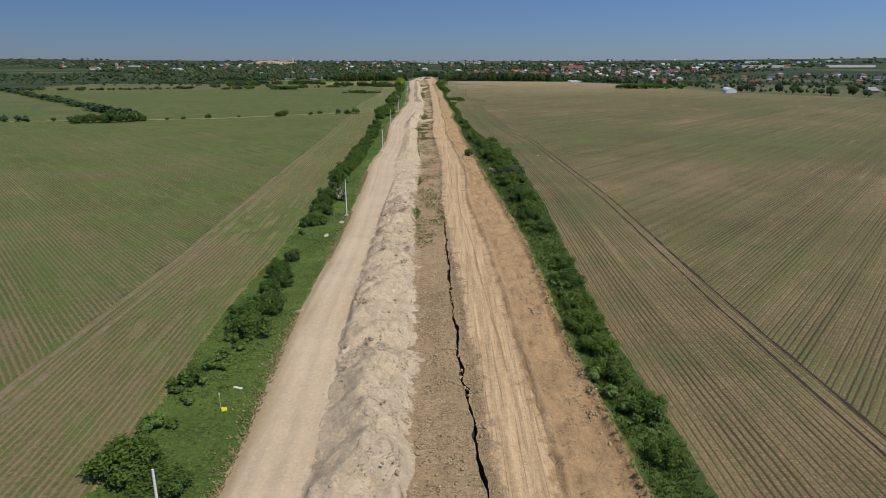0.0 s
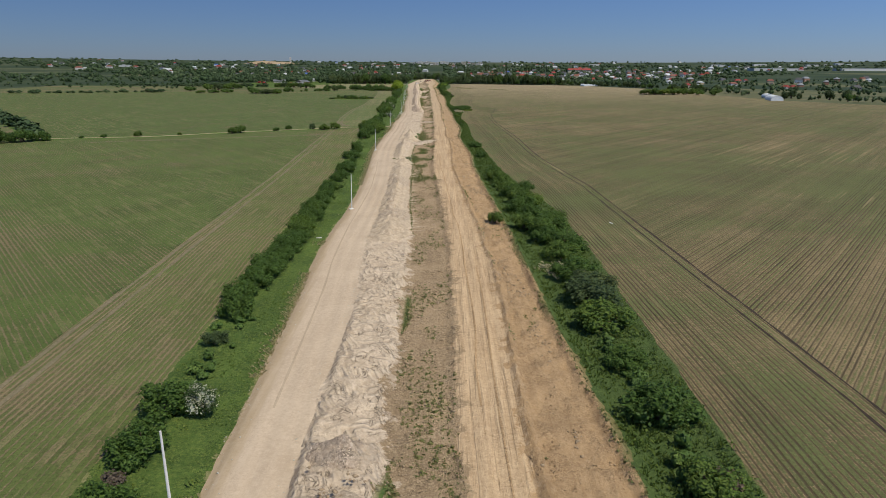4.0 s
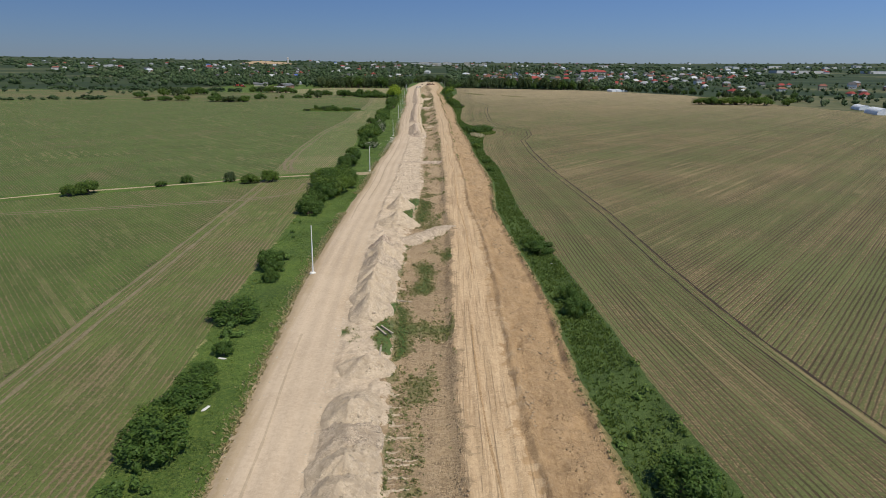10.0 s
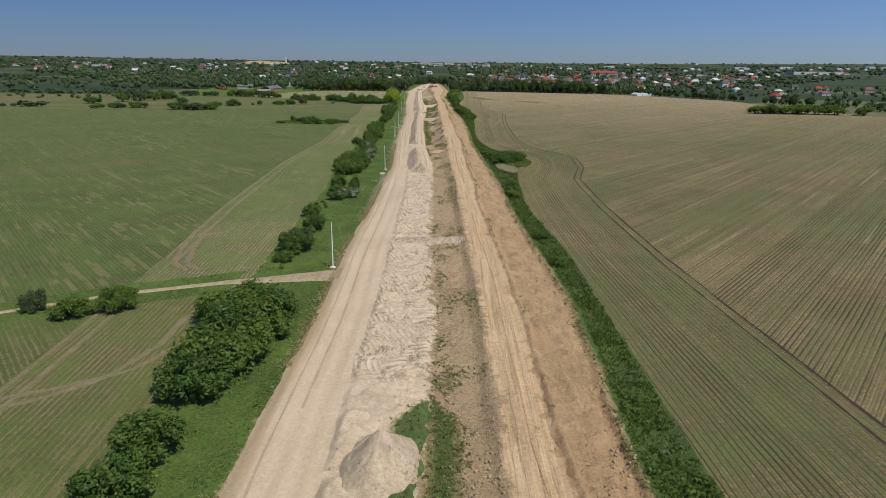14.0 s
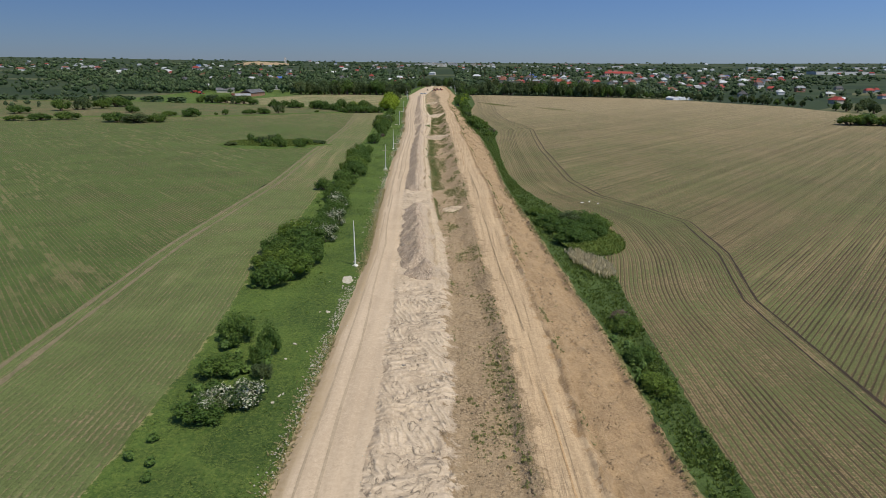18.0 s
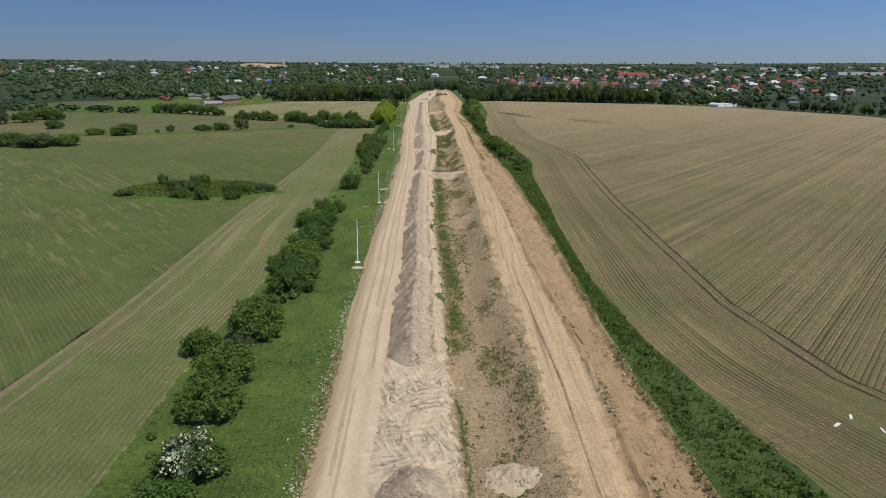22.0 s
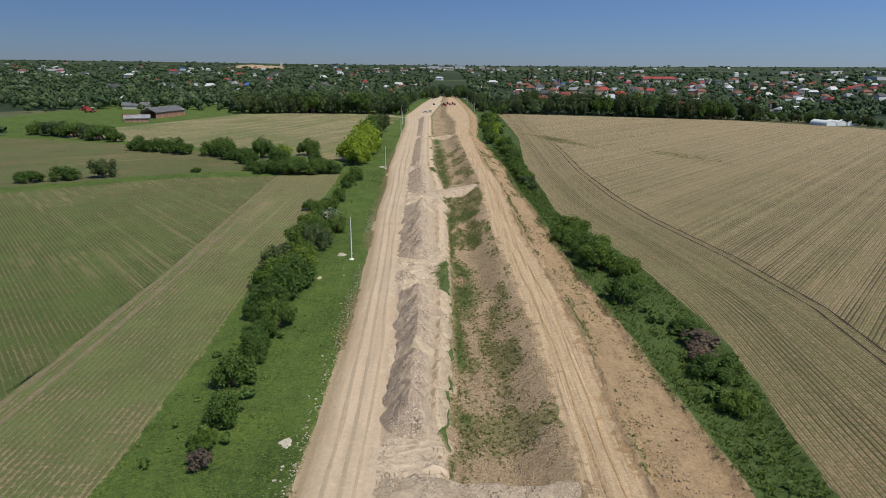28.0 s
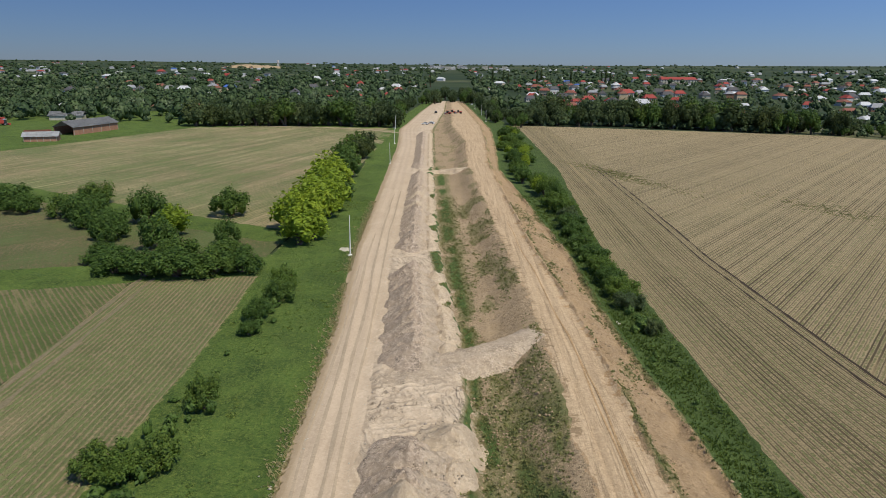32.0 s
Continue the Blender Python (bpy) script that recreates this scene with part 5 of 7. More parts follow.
LEFT_MID = [(-29.5, 224.5, 4.6, 3), (-28.4, 229, 4.6, 2.8), (-28.8, 235, 4.2, 2.6), (-29.5, 243, 4.2, 3), (-30, 250, 4, 2.4), (-30.6, 257, 4, 2.8), (-32.6, 272.2, 1.6, 1.1), (-30.9, 275.6, 4.2, 2.6), (-30.2, 282.6, 3.7, 2), (-30.7, 292.4, 5.6, 2.8), (-31.2, 312.0, 2.2, 1.7), (-33, 322.7, 6, 2.4), (-34.6, 346.8, 3.6, 2.6), (-34, 351, 2, 1.4), (-36, 386.5, 5.6, 3.6), (-36.4, 393, 5.6, 3.8), (-36.4, 404, 7, 4.4), (-36.2, 409, 7.5, 5), (-33.8, 412, 6.5, 4.2), (-36.6, 415, 8, 5.2), (-34, 418, 7.5, 4.8), (-37, 421, 8, 5), (-33.6, 424.5, 6.5, 4.4), (-37.6, 427, 6.5, 4.2), (-41, 424, 5, 3.6), (-61, 425.3, 5, 2.6)]
LEFT_FAR = [(-55.7, 427.4, 4.6, 3.2), (-38.6, 451, 3.2, 1.6), (-38.5, 462, 5.8, 2.8), (-40, 465, 4, 2.4), (-38, 475, 4.5, 3), (-40.8, 486.8, 4, 2.6), (-38.1, 505.3, 4.2, 2), (-39.5, 514.5, 4.4, 2.0), (-35.6, 517, 2.4, 2.8), (-40.6, 523.5, 4.2, 3.4), (-42, 545, 6, 3.6), (-40, 549, 6.4, 4), (-44, 552, 6, 3.4), (-39, 556, 6, 4), (-43.5, 559, 6.2, 4), (-46, 562, 5, 3.2), (-41, 566, 6.4, 4.2), (-44.5, 570, 6, 4), (-41.5, 575, 6, 3.6), (-40.6, 580, 5, 3.2), (-40.5, 588, 5.4, 3.6), (-40.5, 595, 5, 3), (-41, 601.4, 5.5, 3)]
LEFT_LATE = [(-42.9, 611, 6, 3.6), (-43.5, 618, 6, 3.8), (-48.7, 625.0, 4.4, 3.1), (-44.8, 625.8, 3, 1.8), (-43.6, 630.2, 6.4, 4.2), (-45, 636, 5, 3.4), (-43.5, 648, 6.4, 3.8), (-45, 653, 6, 4), (-44.4, 659, 6.4, 4.4), (-45.6, 665, 6, 4.2), (-45, 672, 6.4, 4.4), (-46, 678, 5, 3.6), (-50, 690, 5.4, 3.6), (-47.5, 696, 5, 3.4), (-48.4, 702, 4.6, 3.6), (-46, 705, 3.6, 2.6), (-47.7, 735.6, 5.4, 4.2), (-47.4, 765, 2.6, 1.4), (-47, 769, 3.2, 3.2), (-48, 782.6, 3.2, 3.4), (-48.1, 794.1, 4.2, 3.6), (-51, 801, 5.4, 3.6)]
LEFT_END = [(-50.2, 806, 6, 4.4), (-53.5, 811, 6, 4), (-50.6, 817, 5.6, 4.4), (-55, 820.2, 5.6, 3.4), (-52, 826, 4.6, 3.6), (-54.6, 834.1, 5, 4.4), (-52, 840, 5.4, 4.6), (-55, 848, 5, 4), (-54.5, 856, 4, 3), (-57, 867, 3.2, 2.5), (-54.5, 869, 3.6, 3.2), (-59.6, 868, 3.6, 2.8), (-54.6, 879.5, 3.2, 3.4), (-55.7, 899.2, 2.6, 2), (-54.8, 912, 4.4, 3.6), (-55.5, 917, 4, 3.6)]
RIGHT_NEAR = [(18.3, 46.0, 3.0, 2.2), (18.8, 53.5, 3.4, 2.0), (17.6, 60.7, 3.5, 2.4), (17.6, 67, 3.6, 2.2), (17.4, 73, 4, 2.4), (18, 81, 3.6, 1.8), (18.2, 90.2, 4.6, 2.2), (19, 99, 3.6, 1.8), (19.5, 122, 4.4, 2), (18, 131.4, 4.4, 2.6), (19.4, 138, 4.6, 2.6), (19, 150.7, 6.4, 3.2), (18.6, 161, 4.4, 2.2), (18.6, 172, 6.8, 3.4), (19, 179.8, 6.8, 3.4), (20.5, 185, 5.6, 3), (18.7, 202.2, 6, 2.8), (21, 207, 6, 3), (18, 213, 6, 3), (18.6, 220, 7.6, 3.6), (15.6, 223, 6, 3.2), (20.6, 226, 6, 3), (17, 231, 6.4, 3.4), (15.6, 239, 6.4, 3.6)]
RIGHT_FAR = [(18.6, 244, 5.6, 3), (17.3, 249.7, 6, 3.2), (15.9, 257.4, 5.6, 3), (14.6, 265, 4.4, 2.2), (14.3, 273, 5, 2.8), (13.7, 280, 5.4, 3.2), (11, 357, 5, 2.2), (10.6, 362, 4, 2), (11.8, 326.1, 3.2, 2.6), (11.9, 331.5, 2.6, 2.4), (8.6, 451.0, 2.8, 1.8), (8.4, 469.1, 2.8, 1.8), (7, 512.3, 3.4, 2), (7, 518.9, 3, 2), (7.4, 528.8, 3.8, 2), (9, 573, 6.6, 2.8), (11, 578, 5.6, 2.6), (13.4, 582, 5.6, 2.6), (15.8, 586, 5.4, 2.6), (9, 582, 5.6, 2.6), (6, 586, 5.0, 2.4), (11.4, 587, 5.6, 2.6), (14.2, 589, 5, 2.4), (4.6, 597, 4, 1.8)]
RIGHT_LATE = [(4.4, 773.3, 3.2, 2.2), (4.6, 781.7, 4.6, 2.6), (6.5, 795, 4, 2), (0.6, 806.6, 5, 3.8), (3.4, 812, 4, 2.4), (4.2, 818.9, 4.4, 3.4), (0.9, 824, 6, 4.6), (-0.6, 831, 5.6, 4.4), (2.9, 835, 4.6, 3.2), (-1.6, 902, 2.3, 2), (-2.4, 912, 4, 2.4), (-2.2, 917, 5, 3), (-2.4, 923, 5, 3), (-2.6, 930, 5, 2.8), (-2.6, 938, 5.6, 3), (-3, 947, 5, 2.6), (-3, 956, 5.2, 3), (-2.6, 963, 6, 3.6), (-2, 971, 5, 3.2), (-1.6, 979, 6, 4), (-3, 986, 6, 4)]
HEDGE_MORE = [(-46.0, 684.4, 6.4, 4.4), (-43.0, 653.5, 5.4, 3.8), (-48.1, 658.3, 3.5, 3.1), (-48.5, 777.5, 4.2, 3.4), (-0.2, 844.4, 6.5, 4.5), (-52.6, 836.8, 5.4, 4.4), (-49.8, 846.6, 4.4, 3.5), (-52.8, 814.3, 5.0, 3.7), (-56.4, 904.6, 3.8, 3.0), (-2.4, 839.7, 5.1, 3.4), (-32.6, 338.6, 2.6, 2.0), (-37.9, 457.9, 5.8, 3.6), (-30.0, 262.7, 4.3, 2.4), (-30.3, 238.8, 4.6, 2.6), (13.4, 288.1, 4.6, 3.0), (19.0, 260.8, 5.4, 3.2), (18.8, 191.7, 6.6, 3.2), (9.1, 226.0, 3.0, 2.6), (-21.8, 78.3, 3.7, 2.8), (-23.7, 85.4, 2.8, 2.0), (-22.6, 89.0, 2.9, 2.2), (-25.3, 96.3, 2.3, 1.8), (-24.1, 101.3, 2.4, 1.7), (-31.6, 295.5, 4.6, 2.2), (-31.6, 299.6, 4.5, 2.2), (-30.9, 303.1, 4.1, 2.0), (-31.6, 307.4, 2.6, 1.3), (-34.0, 344.6, 4.0, 3.0), (-35.5, 519.7, 2.6, 3.6), (-34.7, 514.0, 1.9, 1.6), (-52.1, 796.5, 2.5, 2.2), (-49.3, 789.9, 3.9, 2.3), (-48.6, 786.3, 3.2, 2.3), (-49.3, 811.2, 6.0, 4.4), (-50.8, 833.6, 5.3, 4.2)]
for group_list in (HEDGE_MORE, LEFT_NEAR, LEFT_MID, LEFT_FAR, LEFT_LATE, LEFT_END, RIGHT_NEAR, RIGHT_FAR, RIGHT_LATE):
    for x, y, w, h in group_list:
        kind = random.choices((0, 1, 2, 4, 5), (2, 3, 8, 1, 2) if group_list is RIGHT_LATE else (5, 5, 2, 1, 3))[0]
        plant(SHRUBS[kind], x - (0.6 if x < -15 else 0.0), y, w, h)
for x, y, w, h in ((8.5, 590, 5, 2.2), (15.6, 581, 5, 2.4), (14.4, 577, 4.6, 2.0), (7.4, 580, 4.6, 2), (8.4, 574, 4.2, 1.7), (12.2, 573.5, 3.6, 1.5)):
    plant(SHRUBS[random.choice((0, 1, 5, 1))], x, y, w, h)
for x, y, w, h in ((-35.6, 508, 4, 2.4), (-39, 571, 4.6, 3), (-44, 574, 4, 3), (-39.4, 584, 4.4, 3.2), (-52, 851, 4.2, 3.8), (-41.6, 600.5, 5.0, 3.6), (-38.2, 506.5, 3.4, 2.0), (-24, 150, 3, 2.6)):
    plant(SHRUBS[3], x, y, w, h)
for x, y, w, h in ((20, 139, 3.4, 2), (6.5, 790, 5.5, 2.2), (8, 532, 3, 1.6), (5, 785, 4, 2), (-27, 139, 2.4, 1.4), (-47, 762, 2.6, 1.6)):
    plant(BARE, x, y, w, h)
# small weeds and saplings between
UNDER = []
for i in range(110):
    y = random.uniform(45, 930)
    x = float(edge("grass", y)) + random.uniform(1.5, 5)
    UNDER.append((x, y, random.uniform(0.9, 2.2), random.uniform(0.5, 1.3), random.random()))
for hedge_list in (LEFT_NEAR, LEFT_MID, LEFT_FAR, LEFT_LATE, LEFT_END, RIGHT_NEAR, RIGHT_FAR, RIGHT_LATE):
    for p, q in zip(hedge_list, hedge_list[1:]):
        gap = math.hypot(q[0] - p[0], q[1] - p[1])
        for k in range(int(gap / 1.3) if gap < 17 else 0):
            u = random.random()
            UNDER.append((p[0] + (q[0] - p[0]) * u + random.gauss(-0.6, 0.9), p[1] + (q[1] - p[1]) * u + random.gauss(0, 0.8), random.uniform(1.4, 3.2), random.uniform(0.9, 0.75 * min(p[3], q[3]) + 0.6), random.random()))
for i in range(40):
    y = random.choice((random.uniform(45, 320), random.uniform(600, 900)))
    x = random.uniform(float(edge("verge", y)) + 0.8, float(edge("field", y)) - 0.8)
    UNDER.append((x, y, random.uniform(1.0, 2.4), random.uniform(0.6, 1.4), random.random()))

# clump islands in the western field
for i in range(15):
    a, q = random.uniform(0, 2 * math.pi), math.sqrt(random.random())
    x, y = -90 + 21 * q * math.cos(a), 729 + 14 * q * math.sin(a)
    plant(SHRUBS[random.choice((0, 1, 4, 5, 5))], x, y, random.uniform(2.5, 5.5), random.uniform(1.2, 3.6), ground_z=0.0)


def patch(name, cx, cy, rx, ry, mat, label):
    a = np.linspace(0, 2 * math.pi, 60, endpoint=False)[None, :]
    r = np.linspace(0, 1, 12)[:, None]
    k = 1 + 0.3 * fbm(np.cos(a) * 2, np.sin(a) * 2, 101, 3)
    X, Y = cx + rx * r * k * np.cos(a), cy + ry * r * k * np.sin(a)
    Z = np.maximum(0.02, 0.10 + 0.5 * np.clip(fbm(X / 4, Y / 4, 103, 3) + 0.1, 0, 1)) * np.where(r > 0.96, 0.0, 1.0) + 0.0 * a
    Z = Z + np.where(r > 0.96, -0.05, 0.03)
    i = np.arange(12 * 60).reshape(12, 60)
    j = np.roll(i, -1, 1)
    tagged(sheet(name, np.stack([X, Y, Z], -1).reshape(-1, 3), np.stack([i[:-1], i[1:], j[1:], j[:-1]], -1).reshape(-1, 4), mat), label, "grass", kind="structure")


patch("grass_island", -90, 729, 24, 17, M_GRASS, "rough grass island left unploughed in the field")
patch("grass_thicket", 12.0, 573, 5.2, 10, M_GRASS, "rough grass round a thicket at the field edge")


def along(track, x0, x1, step, w, h, skip=0.25, jitter=2.5, protos=None):
    x = x0
    while x < x1:
        if random.random() > skip:
            y = float(np.interp(x, *track)) + random.uniform(-jitter, jitter)
            k = random.uniform(0.6, 1.25)
            plant(random.choice(protos or (SHRUBS[0], SHRUBS[1], SHRUBS[5], SHRUBS[4])), x, y, w * k, h * k * random.uniform(0.7, 1.2), ground_z=0.0)
        x += step * random.uniform(0.5, 1.5)


along(LANE, -175, -66, 9, 3.2, 2.2, 0.35, 3.0)
along(LANE, -212, -178, 6, 6, 3.6, 0.3, 4)
for x, y, w, h in ((-176, 366, 9, 5), (-184, 362, 10, 5.5), (-192, 360, 9, 5), (-199, 358, 8, 4), (-170, 371, 6, 3.6), (-98, 407, 5, 3.6), (-101, 404, 4, 3)):
    plant(SHRUBS[random.choice((0, 1))], x, y, w, h, ground_z=0.0)
for x, y, w, h in ((-66, 927, 7, 4), (-71, 925, 8, 4.4), (-76, 924, 8, 4.6), (-82, 924, 8, 4.4), (-88, 925, 7, 4), (-70, 932, 7, 4.4), (-79, 931, 7, 4.8), (-86, 940, 7, 6.5), (-75, 945, 5, 5), (-100, 947, 7, 5), (-110, 958, 8, 5.5), (-116, 966, 9, 6), (-121, 968, 8, 5), (-104, 955, 7, 4.5), (-92, 957, 6, 5), (-140, 976, 9, 5.5), (-148, 979, 9, 5.5), (-156, 982, 9, 5.5), (-134, 972, 8, 4.5), (-95, 935, 4, 3)):
    plant(SHRUBS[random.choice((0, 1, 5))], x, y, w, h, ground_z=0.0)
for x, y, w, h in [(-198, 879, 8.5, 3.4), (-184, 879, 11.6, 5.0), (-171, 889, 2.3, 2.0), (-167, 896, 4.0, 3.8), (-152, 903, 7.4, 3.4), (-144, 908, 8.5, 3.8), (-135, 913, 6.9, 5.4), (-158, 908, 3.5, 2.0), (-111, 926, 3.5, 1.5), (-93, 933, 8.1, 2.6), (-99, 963, 7.7, 7.5), (-83, 971, 8.4, 6.6), (-122, 982, 8.2, 5.4), (-226, 1038, 11.7, 6.5), (-218, 1034, 9, 6), (-211, 1031, 13.0, 7.4), (-201, 1025, 9, 6), (-192, 1019, 13.0, 7.2), (-182, 1013, 8, 4.6), (-237, 1042, 10, 6), (-305, 892, 13, 5.6), (-294, 922, 12, 8), (-286, 936, 12, 8), (-279, 950, 12, 7), (-279, 972, 16, 8), (-270, 968, 10, 6), (-237, 911, 9, 4.6), (-246, 846, 13, 4.8), (-259, 840, 12, 4), (-272, 836, 10, 3.2), (-210, 834, 15, 5.4), (-197, 830, 16, 4.6), (-187, 834, 11, 4.6), (-191, 900, 8, 3.8)]:
    plant(SHRUBS[random.choice((0, 1, 1, 5, 4))], x, y, w, h, ground_z=0.0)
for x, y, w, h, k in ((-60.5, 945, 6, 6, 4), (-61.5, 953, 7, 7, 4), (-60, 961, 6.5, 7.5, 4), (-63, 968, 8, 8, 4), (-61, 977, 8, 8.5, 4), (-64, 985, 8, 8.5, 4), (-62, 994, 8, 8.5, 4), (-65, 1004, 8, 9, 4), (-58.5, 949, 5, 5, 4), (-59, 971, 6, 6.5, 4), (-65, 958, 6, 7, 4), (-59.5, 990, 6, 7, 3), (-66, 1018, 8, 8.5, 3), (-64, 1030, 8, 9, 3), (-67, 1044, 9, 9, 3), (-70, 1060, 9, 9.5, 3), (-66, 1076, 9, 9, 0), (-70, 1092, 9, 9, 3), (-69, 1106, 8, 8, 0), (-88, 950, 5, 5.5, 4)):
    plant(TREES[k], x, y, w * (1.7 if k == 4 else 1.15), h * (1.1 if k == 4 else 0.92), ground_z=0.0)
for i in range(26):
    y = 992 + i * 8 + random.uniform(-2, 2)
    x = float(edge("verge", y)) + random.uniform(3, 12)
    plant(random.choice((SHRUBS[2], SHRUBS[2], TREES[4], SHRUBS[0], TREES[3])), x, y, random.uniform(5, 8), random.uniform(3, 5.2), ground_z=0.0)
for x, y, w, h in ((228, 852, 14, 6), (238, 850, 14, 6.5), (248, 849, 15, 6), (259, 848, 14, 6.5), (270, 846, 15, 7), (283, 843, 14, 7), (300, 836, 14, 7), (240, 858, 13, 6), (262, 856, 14, 7)):
    plant(random.choice((SHRUBS[2], SHRUBS[0], TREES[3])), x, y, w, h, ground_z=0.0)

# ---- the village and the distance ----
def tint(name, c, rough=0.7, c2=None):
    return plain(name, c, c2, rough, 0.8)


M_WALLS = [tint("cream_render", (0.50, 0.46, 0.37)), tint("white_render", (0.64, 0.62, 0.58)), tint("ochre_render", (0.55, 0.43, 0.27)), tint("bare_brick_wall", (0.36, 0.19, 0.12))]
M_ROOFS = [(tint("red_tile_roof", (0.33, 0.065, 0.05)), "red"), (tint("rust_tile_roof", (0.26, 0.105, 0.07)), "rusty brown"), (tint("grey_sheet_roof", (0.30, 0.30, 0.30), 0.5), "grey"), (tint("dark_slate_roof", (0.10, 0.095, 0.095)), "dark"), (tint("white_sheet_roof", (0.58, 0.58, 0.57), 0.5), "white metal"), (tint("blue_sheet_roof", (0.07, 0.14, 0.40), 0.5), "blue")]
M_PANE = plain("dark_window_glass", (0.03, 0.035, 0.04), (0.05, 0.055, 0.06), 0.12)
M_DOOR = plain("painted_door", (0.20, 0.11, 0.06))
M_FILM = plain("greenhouse_film", (0.78, 0.79, 0.78), (0.62, 0.64, 0.63), 0.4)


def house(w, d, h, roof_h, wall, roof, shade):
    top = thing("house", "small %s-roofed village house among trees" % shade, "house", group="village houses")
    part("wall", boxed(-w / 2, -d / 2, -0.6, w / 2, d / 2, h), wall, top)
    bm = bmesh.new()
    o, e = 0.5, 0.18
    pts = [(-w / 2 - o, -d / 2 - o, h - 0.1), (w / 2 + o, -d / 2 - o, h - 0.1), (w / 2 + o, d / 2 + o, h - 0.1), (-w / 2 - o, d / 2 + o, h - 0.1), (-w / 2 + w * 0.16, 0, h + roof_h), (w / 2 - w * 0.16, 0, h + roof_h)]
    v = [bm.verts.new(p) for p in pts]
    lo = [bm.verts.new((p[0], p[1], p[2] - e)) for p in pts[:4]]
    for f in ((0, 1, 5, 4), (1, 2, 5), (2, 3, 4, 5), (3, 0, 4)):
        bm.faces.new([v[i] for i in f])
    for i in range(4):
        bm.faces.new((lo[i], lo[(i + 1) % 4], v[(i + 1) % 4], v[i]))
    bm.faces.new(lo[::-1])
    r = part("roof", bm, roof, top)
    part("chimney", boxed(w * 0.18, 0.4, h + roof_h * 0.4, w * 0.18 + 0.6, 1.0, h + roof_h + 0.7), M_WALLS[3], r)
    part("door", boxed(-0.5, -d / 2 - 0.06, -0.1, 0.5, -d / 2 + 0.02, 2.0), M_DOOR, top)
    for x in (-0.34, -0.17, 0.17, 0.34):
        q = part("window", boxed(x * w - 0.65, -d / 2 - 0.05, 0.9, x * w + 0.65, -d / 2 + 0.02, 2.3), M_CONCRETE, top)
        part("pane", boxed(x * w - 0.52, -d / 2 - 0.08, 1.03, x * w + 0.52, -d / 2 - 0.052, 2.17), M_PANE, q)
    return top


random.seed(21)
HOUSES = []
for i, (r, shade) in enumerate(M_ROOFS):
    for k in range(2):
        HOUSES.append((house(random.uniform(9, 13), random.uniform(7, 9), random.choice((3.0, 3.2, 5.6)) if k else 3.1, random.uniform(1.8, 3.2), M_WALLS[(i + k) % 3 if r is not M_ROOFS[2][0] else 3], r, shade), i))
stood = set()


def put(proto, x, y, turn=None, s=1.0):
    m = pose(x, y, float(rise(x, y)) - 0.1, 0, 0, random.uniform(0, 360) if turn is None else turn) @ Matrix.Diagonal((s, s, s, 1))
    if proto.name not in stood:
        stood.add(proto.name)
        proto.matrix_basis = m
        return proto
    ob = copy_thing(proto, m)
    ob.matrix_basis = m
    return ob


def inside_town(x, y):
    """True where the village's gardens lie, clear of the road and the fields."""
    if y > 1180 and float(edge("grass", min(y, 1499))) - 12 < x < float(edge("field", min(y, 1499))) + 10:
        return False
    if x > 0:
        if y < 1236:
            return x > float(np.interp(y, *TOWN)) + 22
        return True
    if x < -225:
        return y > float(np.interp(x, *BANK)) + 60
    return y > float(np.interp(x, *FAR_LEFT)) + 22


near = [h for h, i in HOUSES]
FIXED = [(124, 1475, 0, 1.1), (179, 1634, 1, 1.5), (177, 1530, 0, 1.3), (247, 1646, 0, 1.3), (397, 1905, 1, 1.5), (350, 1603, 2, 1.3), (362, 1544, 9, 1.3), (587, 1750, 0, 1.6), (540, 1720, 8, 1.5), (15, 1698, 8, 1.2), (47, 1982, 9, 1.6), (95, 1838, 2, 1.4), (240, 1948, 8, 1.5), (165, 1789, 4, 1.4), (236, 1692, 6, 1.3), (408, 1777, 8, 1.5), (386, 1834, 4, 1.4), (142, 1432, 8, 1.3), (205, 1560, 7, 1.1), (222, 1610, 3, 1.2), (200, 1655, 4, 1.2), (265, 1610, 6, 1.2), (290, 1570, 3, 1.2), (310, 1640, 8, 1.2), (330, 1690, 7, 1.2), (430, 1600, 6, 1.2), (470, 1640, 9, 1.3), (505, 1580, 3, 1.2), (420, 1520, 2, 1.1), (460, 1480, 7, 1.1), (90, 1560, 6, 1.1), (60, 1590, 8, 1.1), (80, 1640, 3, 1.2),
         (-546, 2327, 0, 2.0), (-338, 1727, 10, 1.4), (-373, 1657, 8, 1.3), (-395, 1665, 4, 1.2), (-437, 1733, 2, 1.4), (-166, 1569, 0, 1.2), (-187, 1923, 1, 1.4), (-116, 1793, 8, 1.4), (-125, 1705, 9, 1.2), (-905, 2797, 0, 2.0), (-317, 2195, 8, 1.6), (-319, 1773, 6, 1.3), (-280, 1500, 4, 1.2), (-150, 1640, 4, 1.1), (-100, 1650, 3, 1.1)]
spots = []
for x, y, k, s in FIXED:
    put(near[k], x, y, random.choice((0, 20, -25, 90)), s)
    spots.append((x, y))
tries = 0
